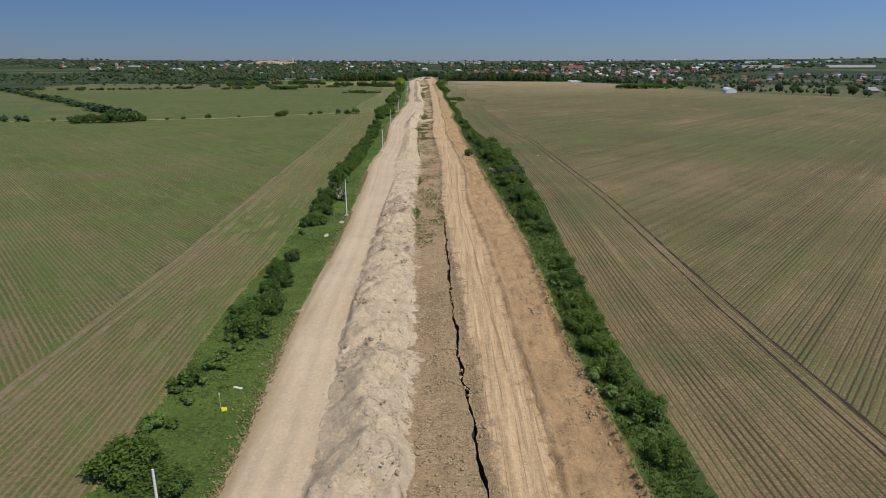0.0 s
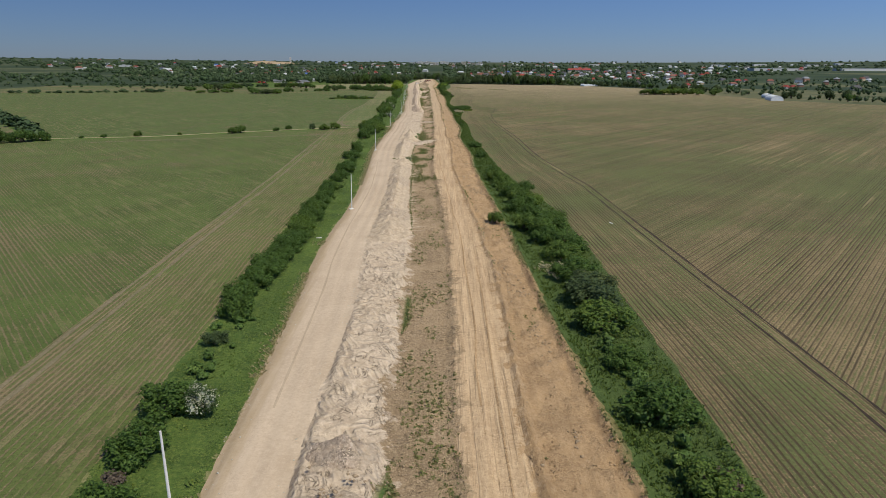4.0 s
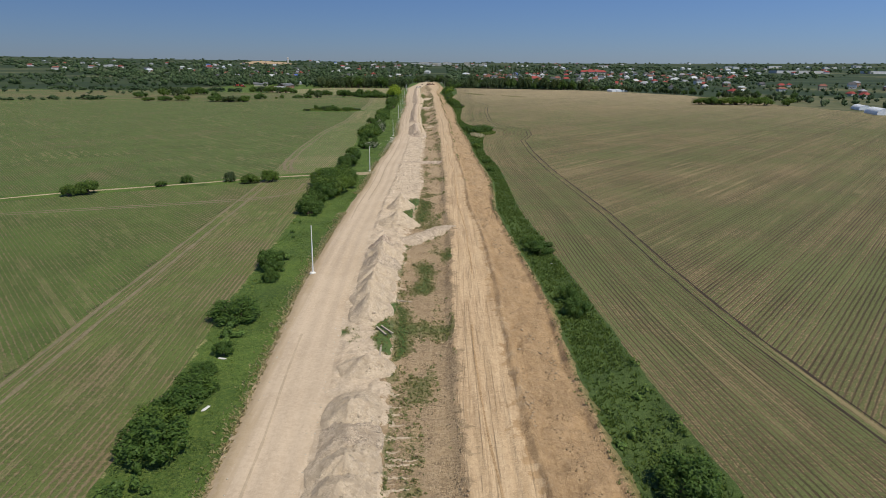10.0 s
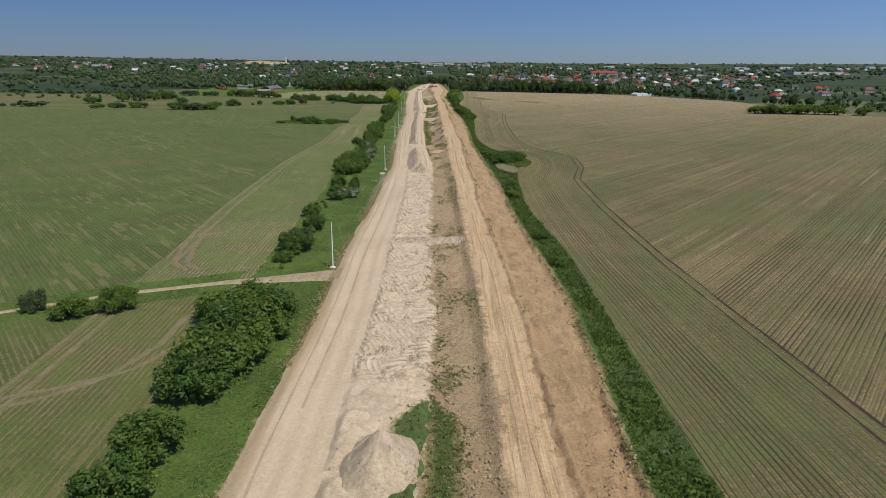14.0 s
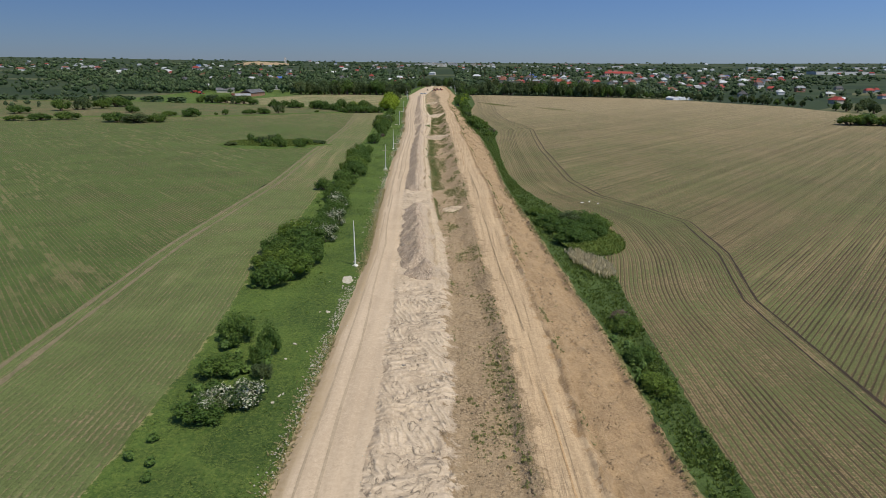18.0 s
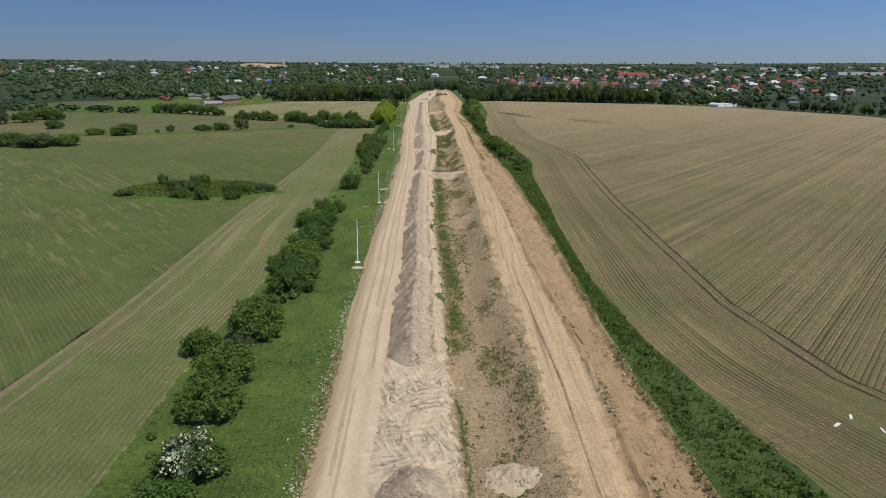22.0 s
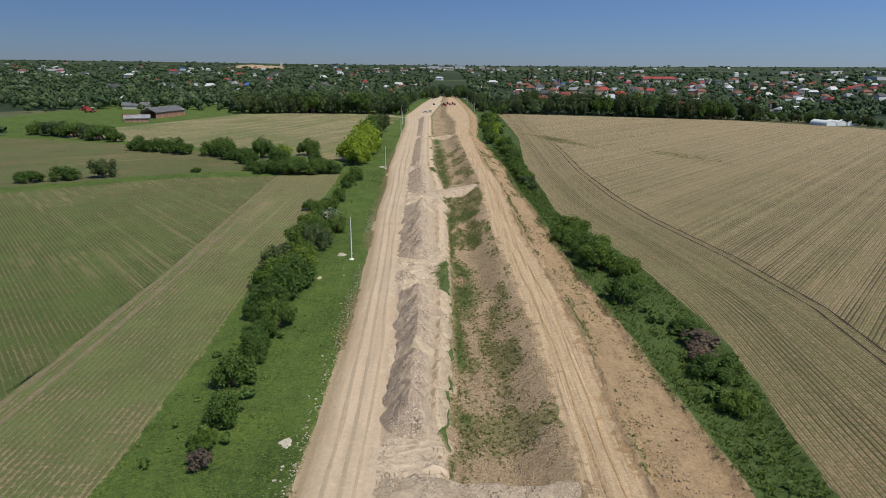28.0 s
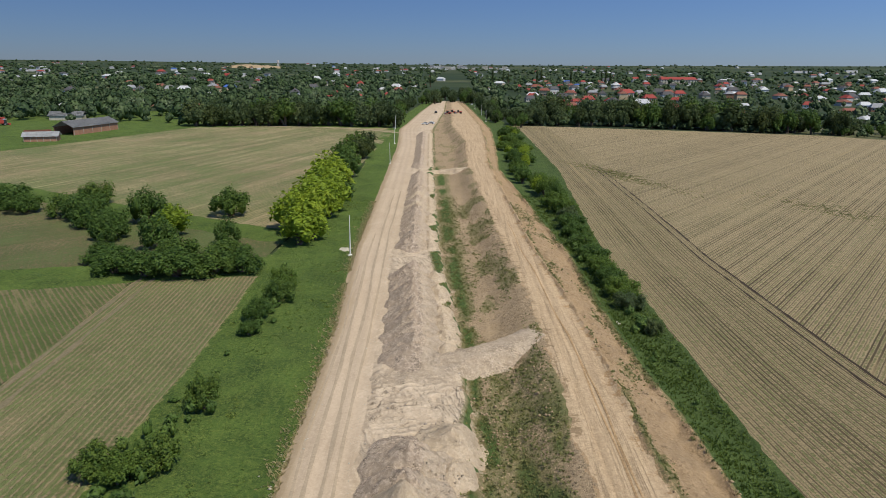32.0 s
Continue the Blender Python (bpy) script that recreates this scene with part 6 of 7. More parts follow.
while len(spots) < 215 and tries < 8000:
    tries += 1
    d = 420 + 1100 * random.random() ** 1.2
    a = radians(random.choice((random.uniform(-36, 4), random.uniform(5, 36), random.uniform(5, 36))))
    x, y = -30 + d * math.sin(a), 860 + d * math.cos(a)
    if y < 1300 and x < 0 and x > -400:
        continue
    if inside_town(x, y) and (x > 40 or x < -90 or y > 1800) and all((x - p) ** 2 + (y - q) ** 2 > 22 ** 2 for p, q in spots):
        spots.append((x, y))
        put(random.choices(near, [1.6 if i in (0,) else 1.6 if i in (1, 3) else 1.2 if i == 2 else 0.9 if i == 4 else 0.25 for h, i in HOUSES])[0], x, y, random.choice((0, 15, -20, 80, 100)) + random.uniform(-8, 8), random.uniform(0.9, 1.25))
while len(spots) < 288 and tries < 16000:
    tries += 1
    x, y = random.uniform(330, 1150), random.uniform(640, 1450)
    if x > float(np.interp(y, *TOWN)) + 70 and all((x - p) ** 2 + (y - q) ** 2 > 24 ** 2 for p, q in spots):
        spots.append((x, y))
        put(random.choices(near, [1.2 if i in (0, 2, 4) else 1.5 if i in (1, 3) else 0.2 for h, i in HOUSES])[0], x, y, random.choice((0, 15, -20, 80, 100)) + random.uniform(-8, 8), random.uniform(0.9, 1.2))
def far_houses():
    """The small houses of the far villages, past picking out one by one."""
    bm = bmesh.new()
    for i in range(150):
        d = 1500 + (2200 if i < 100 else 3400) * random.random()
        a = radians(random.uniform(-37, 37))
        x, y, k = -30 + d * math.sin(a), 700 + d * math.cos(a), random.uniform(1.0, 1.7)
        m = pose(x, y, float(rise(x, y)) - 0.3, 0, 0, random.uniform(-30, 30)) @ Matrix.Diagonal((k, k, k, 1))
        tone = random.choices(range(6), (1, 1, 1, 0.6, 2, 0.2))[0]
        v = box(bm, -6, -4.5, 0, 6, 4.5, 4)
        r = [bm.verts.new(p) for p in ((-6.5, -5, 3.9), (6.5, -5, 3.9), (6.5, 5, 3.9), (-6.5, 5, 3.9), (-4, 0, 6.4), (4, 0, 6.4))]
        for f in ((0, 1, 5, 4), (1, 2, 5), (2, 3, 4, 5), (3, 0, 4)):
            bm.faces.new([r[j] for j in f]).material_index = 1 + tone
        for q in v + r:
            q.co = m @ q.co
    me = bpy.data.meshes.new("far_houses")
    bm.to_mesh(me)
    bm.free()
    for mat in [M_WALLS[1]] + [r for r, shade in M_ROOFS]:
        me.materials.append(mat)
    tagged(new("far_houses", me), "small pale houses scattered in the far villages", "houses", kind="stuff")


far_houses()


def school(x, y, turn, w, d, h):
    top = thing("school", "long red-roofed public building among the houses", "building", x, y, float(rise(x, y)) - 0.3, turn)
    part("wall", boxed(-w / 2, -d / 2, -0.5, w / 2, d / 2, h), M_WALLS[0], top)
    bm = bmesh.new()
    v = [bm.verts.new(p) for p in ((-w / 2 - 1, -d / 2 - 1, h - 0.1), (w / 2 + 1, -d / 2 - 1, h - 0.1), (w / 2 + 1, d / 2 + 1, h - 0.1), (-w / 2 - 1, d / 2 + 1, h - 0.1), (-w / 2 + 3, 0, h + 5), (w / 2 - 3, 0, h + 5))]
    for f in ((0, 1, 5, 4), (1, 2, 5), (2, 3, 4, 5), (3, 0, 4), (3, 2, 1, 0)):
        bm.faces.new([v[i] for i in f])
    part("roof", bm, M_ROOFS[0][0], top)
    for k in range(2):
        for i in range(12):
            xx = -w / 2 + (i + 0.5) * w / 12
            part("window", boxed(xx - 1, -d / 2 - 0.15, 1.2 + 4 * k, xx + 1, -d / 2 + 0.02, 3.2 + 4 * k), M_PANE, top)


school(419, 2180, 4, 74, 16, 9)

# farm buildings at the village edge
def barn(x, y, turn, w, d, h, wall, roof, label):
    top = thing("barn", label, "barn", x, y, float(rise(x, y)) - 0.1, turn)
    for s in (-1, 1):
        part("wall", boxed(-w / 2, s * d / 2 - 0.15, -0.5, w / 2, s * d / 2 + 0.15, h), wall, top)
    part("end_wall", boxed(w / 2 - 0.3, -d / 2, -0.5, w / 2, d / 2, h), wall, top)
    for i in range(6):
        xx = -w / 2 + 0.2 + i * (w - 0.4) / 5
        part("post", boxed(xx - 0.12, -d / 2 - 0.3, -0.5, xx + 0.12, -d / 2 - 0.16, h), M_WOOD, top)
    for s in (-1, 1):
        bm = bmesh.new()
        q = [bm.verts.new(p) for p in ((-w / 2 - 0.8, s * (d / 2 + 0.9), h - 0.15), (w / 2 + 0.8, s * (d / 2 + 0.9), h - 0.15), (w / 2 + 0.8, 0, h + d * 0.28), (-w / 2 - 0.8, 0, h + d * 0.28))]
        bm.faces.new(q)
        bmesh.ops.solidify(bm, geom=bm.faces[:], thickness=0.15)
        part("roof", bm, roof, top)


barn(-229, 1172, 82, 36, 11, 4.2, M_WALLS[3], M_ROOFS[2][0], "long grey-roofed open barn at the field edge")
barn(-226, 1127, 20, 14, 7, 2.6, M_WALLS[3], M_ROOFS[4][0], "low unfinished brick shed with pale roof")
barn(-236, 1140, 28, 10, 6, 2.4, M_WALLS[2], M_ROOFS[1][0], "low brick outbuilding beside the barn")
barn(-247, 1335, 5, 24, 9, 3.0, M_WALLS[1], M_ROOFS[4][0], "white-roofed farm shed among bushes")
barn(-285, 1250, 12, 20, 9, 3.2, M_WALLS[0], M_ROOFS[2][0], "grey-roofed farm shed among bushes")


def tunnel(x, y, turn, w, l, label="white plastic film greenhouse tunnel"):
    top = thing("greenhouse", label, "greenhouse", x, y, float(rise(x, y)) - 0.05, turn, "greenhouse tunnels")
    n = 12
    r = w / 2
    V, F = [], []
    for k in range(2):
        for i in range(n + 1):
            a = math.pi * i / n
            V.append((-r * math.cos(a), (k - 0.5) * l, 0.75 * r * math.sin(a) + 0.6 * min(1, 4 * math.sin(a))))
    F = [(i, i + 1, n + 2 + i, n + 1 + i) for i in range(n)]
    sheet("film", V, F, M_FILM, parent=top)
    for k in range(2):
        bm = bmesh.new()
        bm.faces.new([bm.verts.new(p) for p in V[k * (n + 1):(k + 1) * (n + 1)]])
        part("end_sheet", bm, M_FILM, top)
    for k in range(7):
        bm = bmesh.new()
        for i in range(n):
            p, q = Vector(V[i]), Vector(V[i + 1])
            p.y = q.y = (k / 6 - 0.5) * l
            rod(bm, p * 1.01, q * 1.01, 0.05, 0.05, 5)
        part("hoop", bm, M_CONCRETE, top)


for x, y, t, w, l in ((318, 738, -14, 11, 26), (338, 792, -14, 9, 20), (222, 1158, 10, 7, 16), (230, 1160, 10, 7, 16), (238, 1162, 10, 7, 16), (263, 1306, 30, 9, 22), (277, 1316, 30, 9, 22)):
    tunnel(x, y, t, w, l)

# trees: those at the village edge one by one
random.seed(31)


def tree(k, x, y, w, h):
    return plant(TREES[k], x, y, w, h, ground_z=float(rise(x, y)) - 0.1)


for row in range(3):
    x = 14.0
    while x < 190:
        y = float(np.interp(x, [10, 75, 134, 176, 200], [1240, 1237, 1210, 1197, 1180])) + 4 + row * 9 + random.uniform(-3, 3)
        h = random.choice((random.uniform(9, 12), random.uniform(11, 15), random.uniform(14, 18))) * (1.0 if 30 < x < 165 else 0.8)
        tree(random.choices((0, 1, 2, 3), (1, 1, 6, 1) if x < 75 else (5, 2, 2, 3))[0], x, y, h * random.uniform(0.75, 1.15), h)
        x += random.uniform(5, 13)
UNDERSTORY = []
for i in range(70):
    x = random.uniform(14, 200)
    y = float(np.interp(x, [10, 75, 134, 176, 200], [1240, 1237, 1210, 1197, 1180])) + random.uniform(0, 6)
    h = random.uniform(2.5, 5.5)
    UNDERSTORY.append((x, y, h * 1.5, h, random.random()))
for i in range(34):
    x = 185 + i * 3.6 + random.uniform(-2, 2)
    y = float(np.interp(x, [176, 232, 290, 320], [1195, 1150, 1060, 1000])) + random.uniform(6, 26)
    h = random.uniform(4, 9)
    tree(random.choice((0, 3, 2)), x, y, h * 1.1, h)
for i in range(44):
    y = 620 + 440 * random.random()
    if vnoise(y / 35, 0.0, 19) < 0.35:
        continue
    x = float(np.interp(y, *TOWN)) + random.uniform(12, 80)
    h = random.uniform(3, 10)
    tree(random.choice((0, 3, 2)), x, y, h * 1.1, h)
for row in range(2):
    x = -66.0
    while x > -192:
        y = float(np.interp(x, *FAR_LEFT)) + 8 + row * 10 + random.uniform(-3, 3)
        h = random.uniform(10, 16)
        tree(random.choices((0, 2, 3), (3, 3, 3))[0], x, y, h * random.uniform(0.9, 1.3), h)
        x -= random.uniform(6, 11)
for i in range(30):
    x, y = random.uniform(-62, -2), random.uniform(1440, 1600)
    h = random.uniform(6, 12)
    tree(random.choice((0, 2, 3)), x, y, h, h)
for y in range(1225, 1440, 9):
    for s in (-1, 1):
        x = float(edge("grass", y)) - random.uniform(2, 14) if s < 0 else float(edge("verge", y)) + random.uniform(6, 20)
        h = random.uniform(5, 10)
        tree(random.choice((0, 3, 2)), x, y, h, h)
for x, y, h in ((120, 2050, 24), (128, 2052, 26), (60, 2080, 22), (40, 2080, 25), (70, 2085, 20), (180, 2040, 24), (240, 2060, 23), (248, 2062, 25), (256, 2060, 22), (-70, 1900, 20)):
    tree(5, x, y, h * 0.5, h)


# the rest of the woods and gardens, joined
def woods(name, places, mat, n, label, seed, size=0.30, foot=None, category="trees", lobes=3):
    base = []
    for k in range(4):
        v, f = crown_mesh("w", lobes_for(200 + k, lobes, 0.42, 0.55, 1.4, 0.05), n, size, 210 + k, mat, 0.74)
        base.append((v, f))
    V, F, A, off = [], [], [], 0
    rng = np.random.default_rng(seed)
    for x, y, w, h, tone in places:
        v, f = base[rng.integers(4)]
        a = rng.uniform(0, 6.28)
        c, s = math.cos(a), math.sin(a)
        q = np.stack([(v[:, 0] * c - v[:, 1] * s) * w / 2.3 + x, (v[:, 0] * s + v[:, 1] * c) * w / 2.3 + y, v[:, 2] * h / 1.65 + (float(rise(x, y)) - 0.2 if foot is None else foot(x, y) - 0.1)], 1)
        V.append(q); F.append(f + off); A.append(np.full(len(v), tone)); off += len(v)
    return tagged(sheet(name, np.concatenate(V), np.concatenate(F), mat, flat=True, attr=np.concatenate(A)), label, category, kind="stuff")


def wood_material(name, low_tone, mid_tone, high_tone, shade):
    m, nt, b = material(name, 0.6)
    a = nt.nodes.new("ShaderNodeAttribute")
    a.attribute_name = "cover"
    g = nt.nodes.new("ShaderNodeNewGeometry").outputs["Random Per Island"]
    t = blend(nt, ramp(nt, a.outputs["Fac"], 0.0, 0.5), low_tone, mid_tone)
    t = blend(nt, ramp(nt, a.outputs["Fac"], 0.5, 1.0), t, high_tone)
    colour(nt, b, blend(nt, g, t, shade))
    return m


M_WOODS = wood_material("mixed_wood_leaves", (0.034, 0.060, 0.022), (0.068, 0.104, 0.032), (0.125, 0.155, 0.075), (0.036, 0.060, 0.022))
M_UNDER = wood_material("undergrowth_leaves", (0.05, 0.088, 0.016), (0.09, 0.145, 0.028), (0.14, 0.2, 0.042), (0.042, 0.076, 0.014))
woods("hedge_undergrowth", UNDER, M_UNDER, 95, "low green shrubs and saplings filling the hedge", 8, 0.17, at, "undergrowth")
rng = np.random.default_rng(77)
places = []
while len(places) < 4100:
    d = 400 + (1200 * rng.random() if len(places) % 5 < 3 else 3900 * rng.random() ** 1.1)
    a = radians(rng.uniform(-42, 42))
    x, y = -30 + d * math.sin(a), 850 + d * math.cos(a)
    if not inside_town(x, y) or (-70 < x < 0 and y < 1600):
        continue
    if -330 < x < -200 and y < 1235 and vnoise(x / 40, y / 40, 5) < 0.9:
        continue
    far = min(1.0, max(0.0, (d - 700) / 2500))
    if d < 1500 and any((x - p) ** 2 + (y - q + 6) ** 2 < 13 ** 2 for p, q in spots):
        continue
    if d > 2300 and vnoise(x / 220, y / 420, 9) < 0.42:
        continue
    h = (rng.uniform(4, 9) if rng.random() < 0.55 else rng.uniform(9, 15)) * (1 + 0.2 * far)
    if x > 30 and 1290 < y < 2150:
        h = h * 0.72
    places.append((x, y, h * rng.uniform(1.1, 1.7) * (1 + 1.1 * far), h, float(rng.random())))
while len(places) < 4600:
    x, y = rng.uniform(-420, -62), rng.uniform(1225, 1520)
    if inside_town(x, y) and not (-330 < x < -200 and y < 1240) and all((x - p) ** 2 + (y - q) ** 2 > 9 ** 2 for p, q in spots):
        h = rng.uniform(8, 15)
        places.append((x, y, h * rng.uniform(0.9, 1.3), h, float(rng.random()) ** 1.5))
while len(places) < 5500:
    x, y = rng.uniform(320, 1200), rng.uniform(600, 1480)
    if x > float(np.interp(y, *TOWN)) + 26 and all((x - p) ** 2 + (y - q) ** 2 > 9 ** 2 for p, q in spots):
        h = rng.uniform(3.5, 8.5)
        places.append((x, y, h * rng.uniform(1.1, 1.6), h, float(rng.random())))
while len(places) < 6400:
    d = rng.uniform(2600, 5600)
    a = radians(rng.uniform(-40, 40))
    x, y = -30 + d * math.sin(a), 700 + d * math.cos(a)
    if vnoise(x / 260, y / 160, 29) > 0.45:
        h = rng.uniform(7, 15)
        places.append((x, y, h * rng.uniform(2.0, 4.0), h, float(rng.random()) * 0.5))
while len(places) < 6850:
    x, y = rng.uniform(-1300, -400), rng.uniform(1150, 1600)
    h = rng.uniform(5, 12)
    places.append((x, y, h * rng.uniform(1.1, 1.7), h, float(rng.random())))
close = [q for q in places if q[1] < 1850]
woods("village_woods", close, M_WOODS, 46, "green gardens and woods round the village", 5, 0.22)
woods("far_woods", [q for q in places if q[1] >= 1850], M_WOODS, 14, "dark woods and gardens in the distance", 7, 0.34, lobes=2)
hedges = UNDERSTORY[:]
for track, x0, x1, step, w, h in ((DIAG, -545, -210, 5, 12, 4.6), (DIAG, -212, -172, 4, 10, 5), (HEDGE, -880, -320, 5.5, 12, 4.5), (BANK, -480, -250, 6, 13, 5), (LANE, -420, -215, 6, 6, 3.6)):
    x = x0
    while x < x1:
        if rng.random() > 0.15:
            k = rng.uniform(0.6, 1.3)
            hedges.append((x, float(np.interp(x, *track)) + rng.uniform(-4, 4), w * k, h * k, float(rng.random()) * 0.6))
        x += step * rng.uniform(0.5, 1.5)
for i in range(110):
    x = rng.uniform(-900, -330)
    hedges.append((x, rng.uniform(930, 1050) + (-x - 230) * 0.2 if i % 2 else 1150 + rng.uniform(-20, 30) + 0.1 * x, rng.uniform(4, 9), rng.uniform(2.5, 5.5), float(rng.random())))
woods("far_hedges", hedges, M_WOODS, 80, "field hedges of dark bushes in the distance", 6)

# the horizon: a long tan spoil hill, a white tower, halls and blocks of a town
def hill():
    n, m = 60, 12
    u, v = np.linspace(-1, 1, n)[None, :], np.linspace(-1, 1, m)[:, None]
    X, Y = -1080 + 170 * u + 0 * v, 4350 + 90 * v + 0 * u
    Z = 30 * np.clip(1 - u ** 2, 0, 1) ** 0.8 * (0.55 + 0.45 * np.clip(-u + 0.1, 0, 1)) * np.clip(1 - v ** 2, 0, 1) ** 0.6 * (0.75 + 0.7 * fbm(u * 6 + 0 * v, v * 2 + 0 * u, 3)) + rise(X, Y) - 1
    tagged(sheet("spoil_hill", np.stack([X, Y, Z], -1).reshape(-1, 3), grid_faces(m, n), M_SOIL), "low tan spoil hill on the horizon", "hill", kind="structure")


hill()


def block_building(x, y, w, d, h, mat, label, name="building", band=True):
    top = thing(name, label, "building", x, y, float(rise(x, y)) - 0.5, 0, "town on the horizon")
    part("wall", boxed(-w / 2, -d / 2, 0, w / 2, d / 2, h), mat, top)
    part("roof", boxed(-w / 2 - 0.3, -d / 2 - 0.3, h, w / 2 + 0.3, d / 2 + 0.3, h + 0.6), M_ROOFS[2][0], top)
    if band:
        for k in range(max(1, int(h / 6))):
            part("window", boxed(-w / 2 + 1, -d / 2 - 0.2, 3 + 6 * k, w / 2 - 1, -d / 2 - 0.02, 4.6 + 6 * k), M_PANE, top)
    return top


block_building(-985, 4420, 9, 9, 40, M_WALLS[1], "slim white tower on the horizon", "tower")
for i in range(26):
    x = random.uniform(-420, 240)
    block_building(x, random.uniform(4250, 4500), random.uniform(10, 34), 14, random.uniform(9, 24), random.choice((M_WALLS[1], M_WALLS[1], M_WALLS[0])), "pale apartment block of a distant town")
for x, y, w in ((1250, 2650, 170), (1560, 2600, 190), (1830, 2560, 90)):
    block_building(x, y, w, 60, 9, M_WALLS[1], "long white warehouse hall in the distance", "warehouse", False)
for i in range(14):
    block_building(random.uniform(500, 2700), random.uniform(3500, 4200), random.uniform(20, 70), 20, random.uniform(6, 12), M_WALLS[1], "pale low hall in the distance", "warehouse", False)
block_building(-2050, 2900, 90, 40, 10, M_WALLS[1], "long white hall far across the fields", "warehouse", False)
block_building(-1350, 2900, 80, 30, 7, M_WALLS[1], "long white hall far across the fields", "warehouse", False)

# ---- vehicles at the works ----
M_TYRE = plain("black_rubber", (0.02, 0.02, 0.02), rough=0.9)
M_STEEL = plain("worn_steel", (0.35, 0.34, 0.33), rough=0.5, metal=0.6)


def car(x, y, turn, paint, shade):
    top = thing("car", "%s car parked on the dusty road" % shade, "car", x, y, at(x, y) + 0.02, turn, "parked cars")
    b = part("body", boxed(-0.88, -2.1, 0.3, 0.88, 2.1, 0.95, bevel=0.12), paint, top)
    bm = boxed(-0.78, -1.5, 0.93, 0.78, 0.95, 1.48)
    for v in bm.verts:
        if v.co.z > 1.2:
            v.co.x *= 0.82
            v.co.y = v.co.y * 0.74 - 0.05
    part("cabin", bm, M_PANE, b)
    part("roof", boxed(-0.62, -1.12, 1.475, 0.62, 0.62, 1.53, bevel=0.02), paint, b)
    for sx in (-1, 1):
        for sy in (-1.3, 1.3):
            bm = bmesh.new()
            rod(bm, (sx * 0.72, sy, 0.33), (sx * 0.92, sy, 0.33), 0.33, 0.33, 14)
            w = part("wheel", bm, M_TYRE, top)
            bm = bmesh.new()
            rod(bm, (sx * 0.9, sy, 0.33), (sx * 0.935, sy, 0.33), 0.18, 0.18, 10)
            part("rim", bm, M_STEEL, w)


def roller(x, y, turn, paint, shade):
    top = thing("road_roller", "%s road roller standing on the works" % shade, "machine", x, y, at(x, y) + 0.02, turn, "machines on the works")
    part("engine_cover", boxed(-0.85, -2.4, 0.7, 0.85, -0.2, 1.7, bevel=0.1), paint, top)
    c = part("cab", boxed(-0.8, -0.2, 0.9, 0.8, 1.1, 2.7, bevel=0.05), M_PANE, top)
    part("cab_roof", boxed(-0.95, -0.4, 2.7, 0.95, 1.3, 2.85, bevel=0.04), paint, c)
    part("drum_frame", boxed(-1.15, 1.2, 0.5, 1.15, 2.0, 1.1, bevel=0.05), paint, top)
    bm = bmesh.new()
    rod(bm, (-1.05, 2.3, 0.75), (1.05, 2.3, 0.75), 0.75, 0.75, 20)
    part("drum", bm, M_STEEL, top)
    for s in (-1, 1):
        bm = bmesh.new()
        rod(bm, (s * 0.55, -1.5, 0.7), (s * 1.05, -1.5, 0.7), 0.7, 0.7, 16)
        part("wheel", bm, M_TYRE, top)


M_WHITE, M_BLACK, M_RED = plain("white_car_paint", (0.75, 0.75, 0.74), (0.7, 0.7, 0.69), 0.3), plain("black_car_paint", (0.02, 0.02, 0.022), rough=0.3), plain("red_machine_paint", (0.42, 0.07, 0.05), rough=0.5)
car(-48.2, 1233, 80, M_WHITE, "white")
car(-44.5, 1240, 60, M_WHITE, "white")
car(-44.2, 1330, 8, M_BLACK, "black")
car(-25, 1525, 40, M_WHITE, "white")
car(-14, 1455, 20, M_WHITE, "white")
for x, y, t in ((-34.5, 1316, 70), (-31, 1318, 80), (-26.5, 1316, 100)):
    roller(x, y, t, M_RED, "red")


def harvester(x, y, turn):
    top = thing("harvester", "old red harvester standing in the farm meadow", "machine", x, y, float(rise(x, y)) - 0.05, turn)
    part("hopper", boxed(-1.4, -3.0, 1.2, 1.4, 1.2, 3.4, bevel=0.15), M_RED, top)
    c = part("cab", boxed(-1.2, 1.2, 1.6, 1.2, 2.8, 3.6, bevel=0.08), M_PANE, top)
    part("cab_roof", boxed(-1.3, 1.1, 3.6, 1.3, 3.0, 3.8, bevel=0.05), M_WHITE, c)
    part("header", boxed(-2.6, 3.2, 0.3, 2.6, 4.4, 1.3, bevel=0.1), M_RED, top)
    part("feeder", boxed(-0.6, 2.2, 0.6, 0.6, 3.3, 1.6, bevel=0.05), M_STEEL, top)
    for sx in (-1, 1):
        for sy, r in ((1.5, 0.85), (-2.2, 0.55)):
            bm = bmesh.new()
            rod(bm, (sx * 1.15, sy, r), (sx * 1.65, sy, r), r, r, 16)
            w = part("wheel", bm, M_TYRE, top)
            bm = bmesh.new()
            rod(bm, (sx * 1.6, sy, r), (sx * 1.68, sy, r), r * 0.5, r * 0.5, 12)
            part("rim", bm, M_STEEL, w)


harvester(-313, 1224, 70)
harvester(-300, 1206, -35)

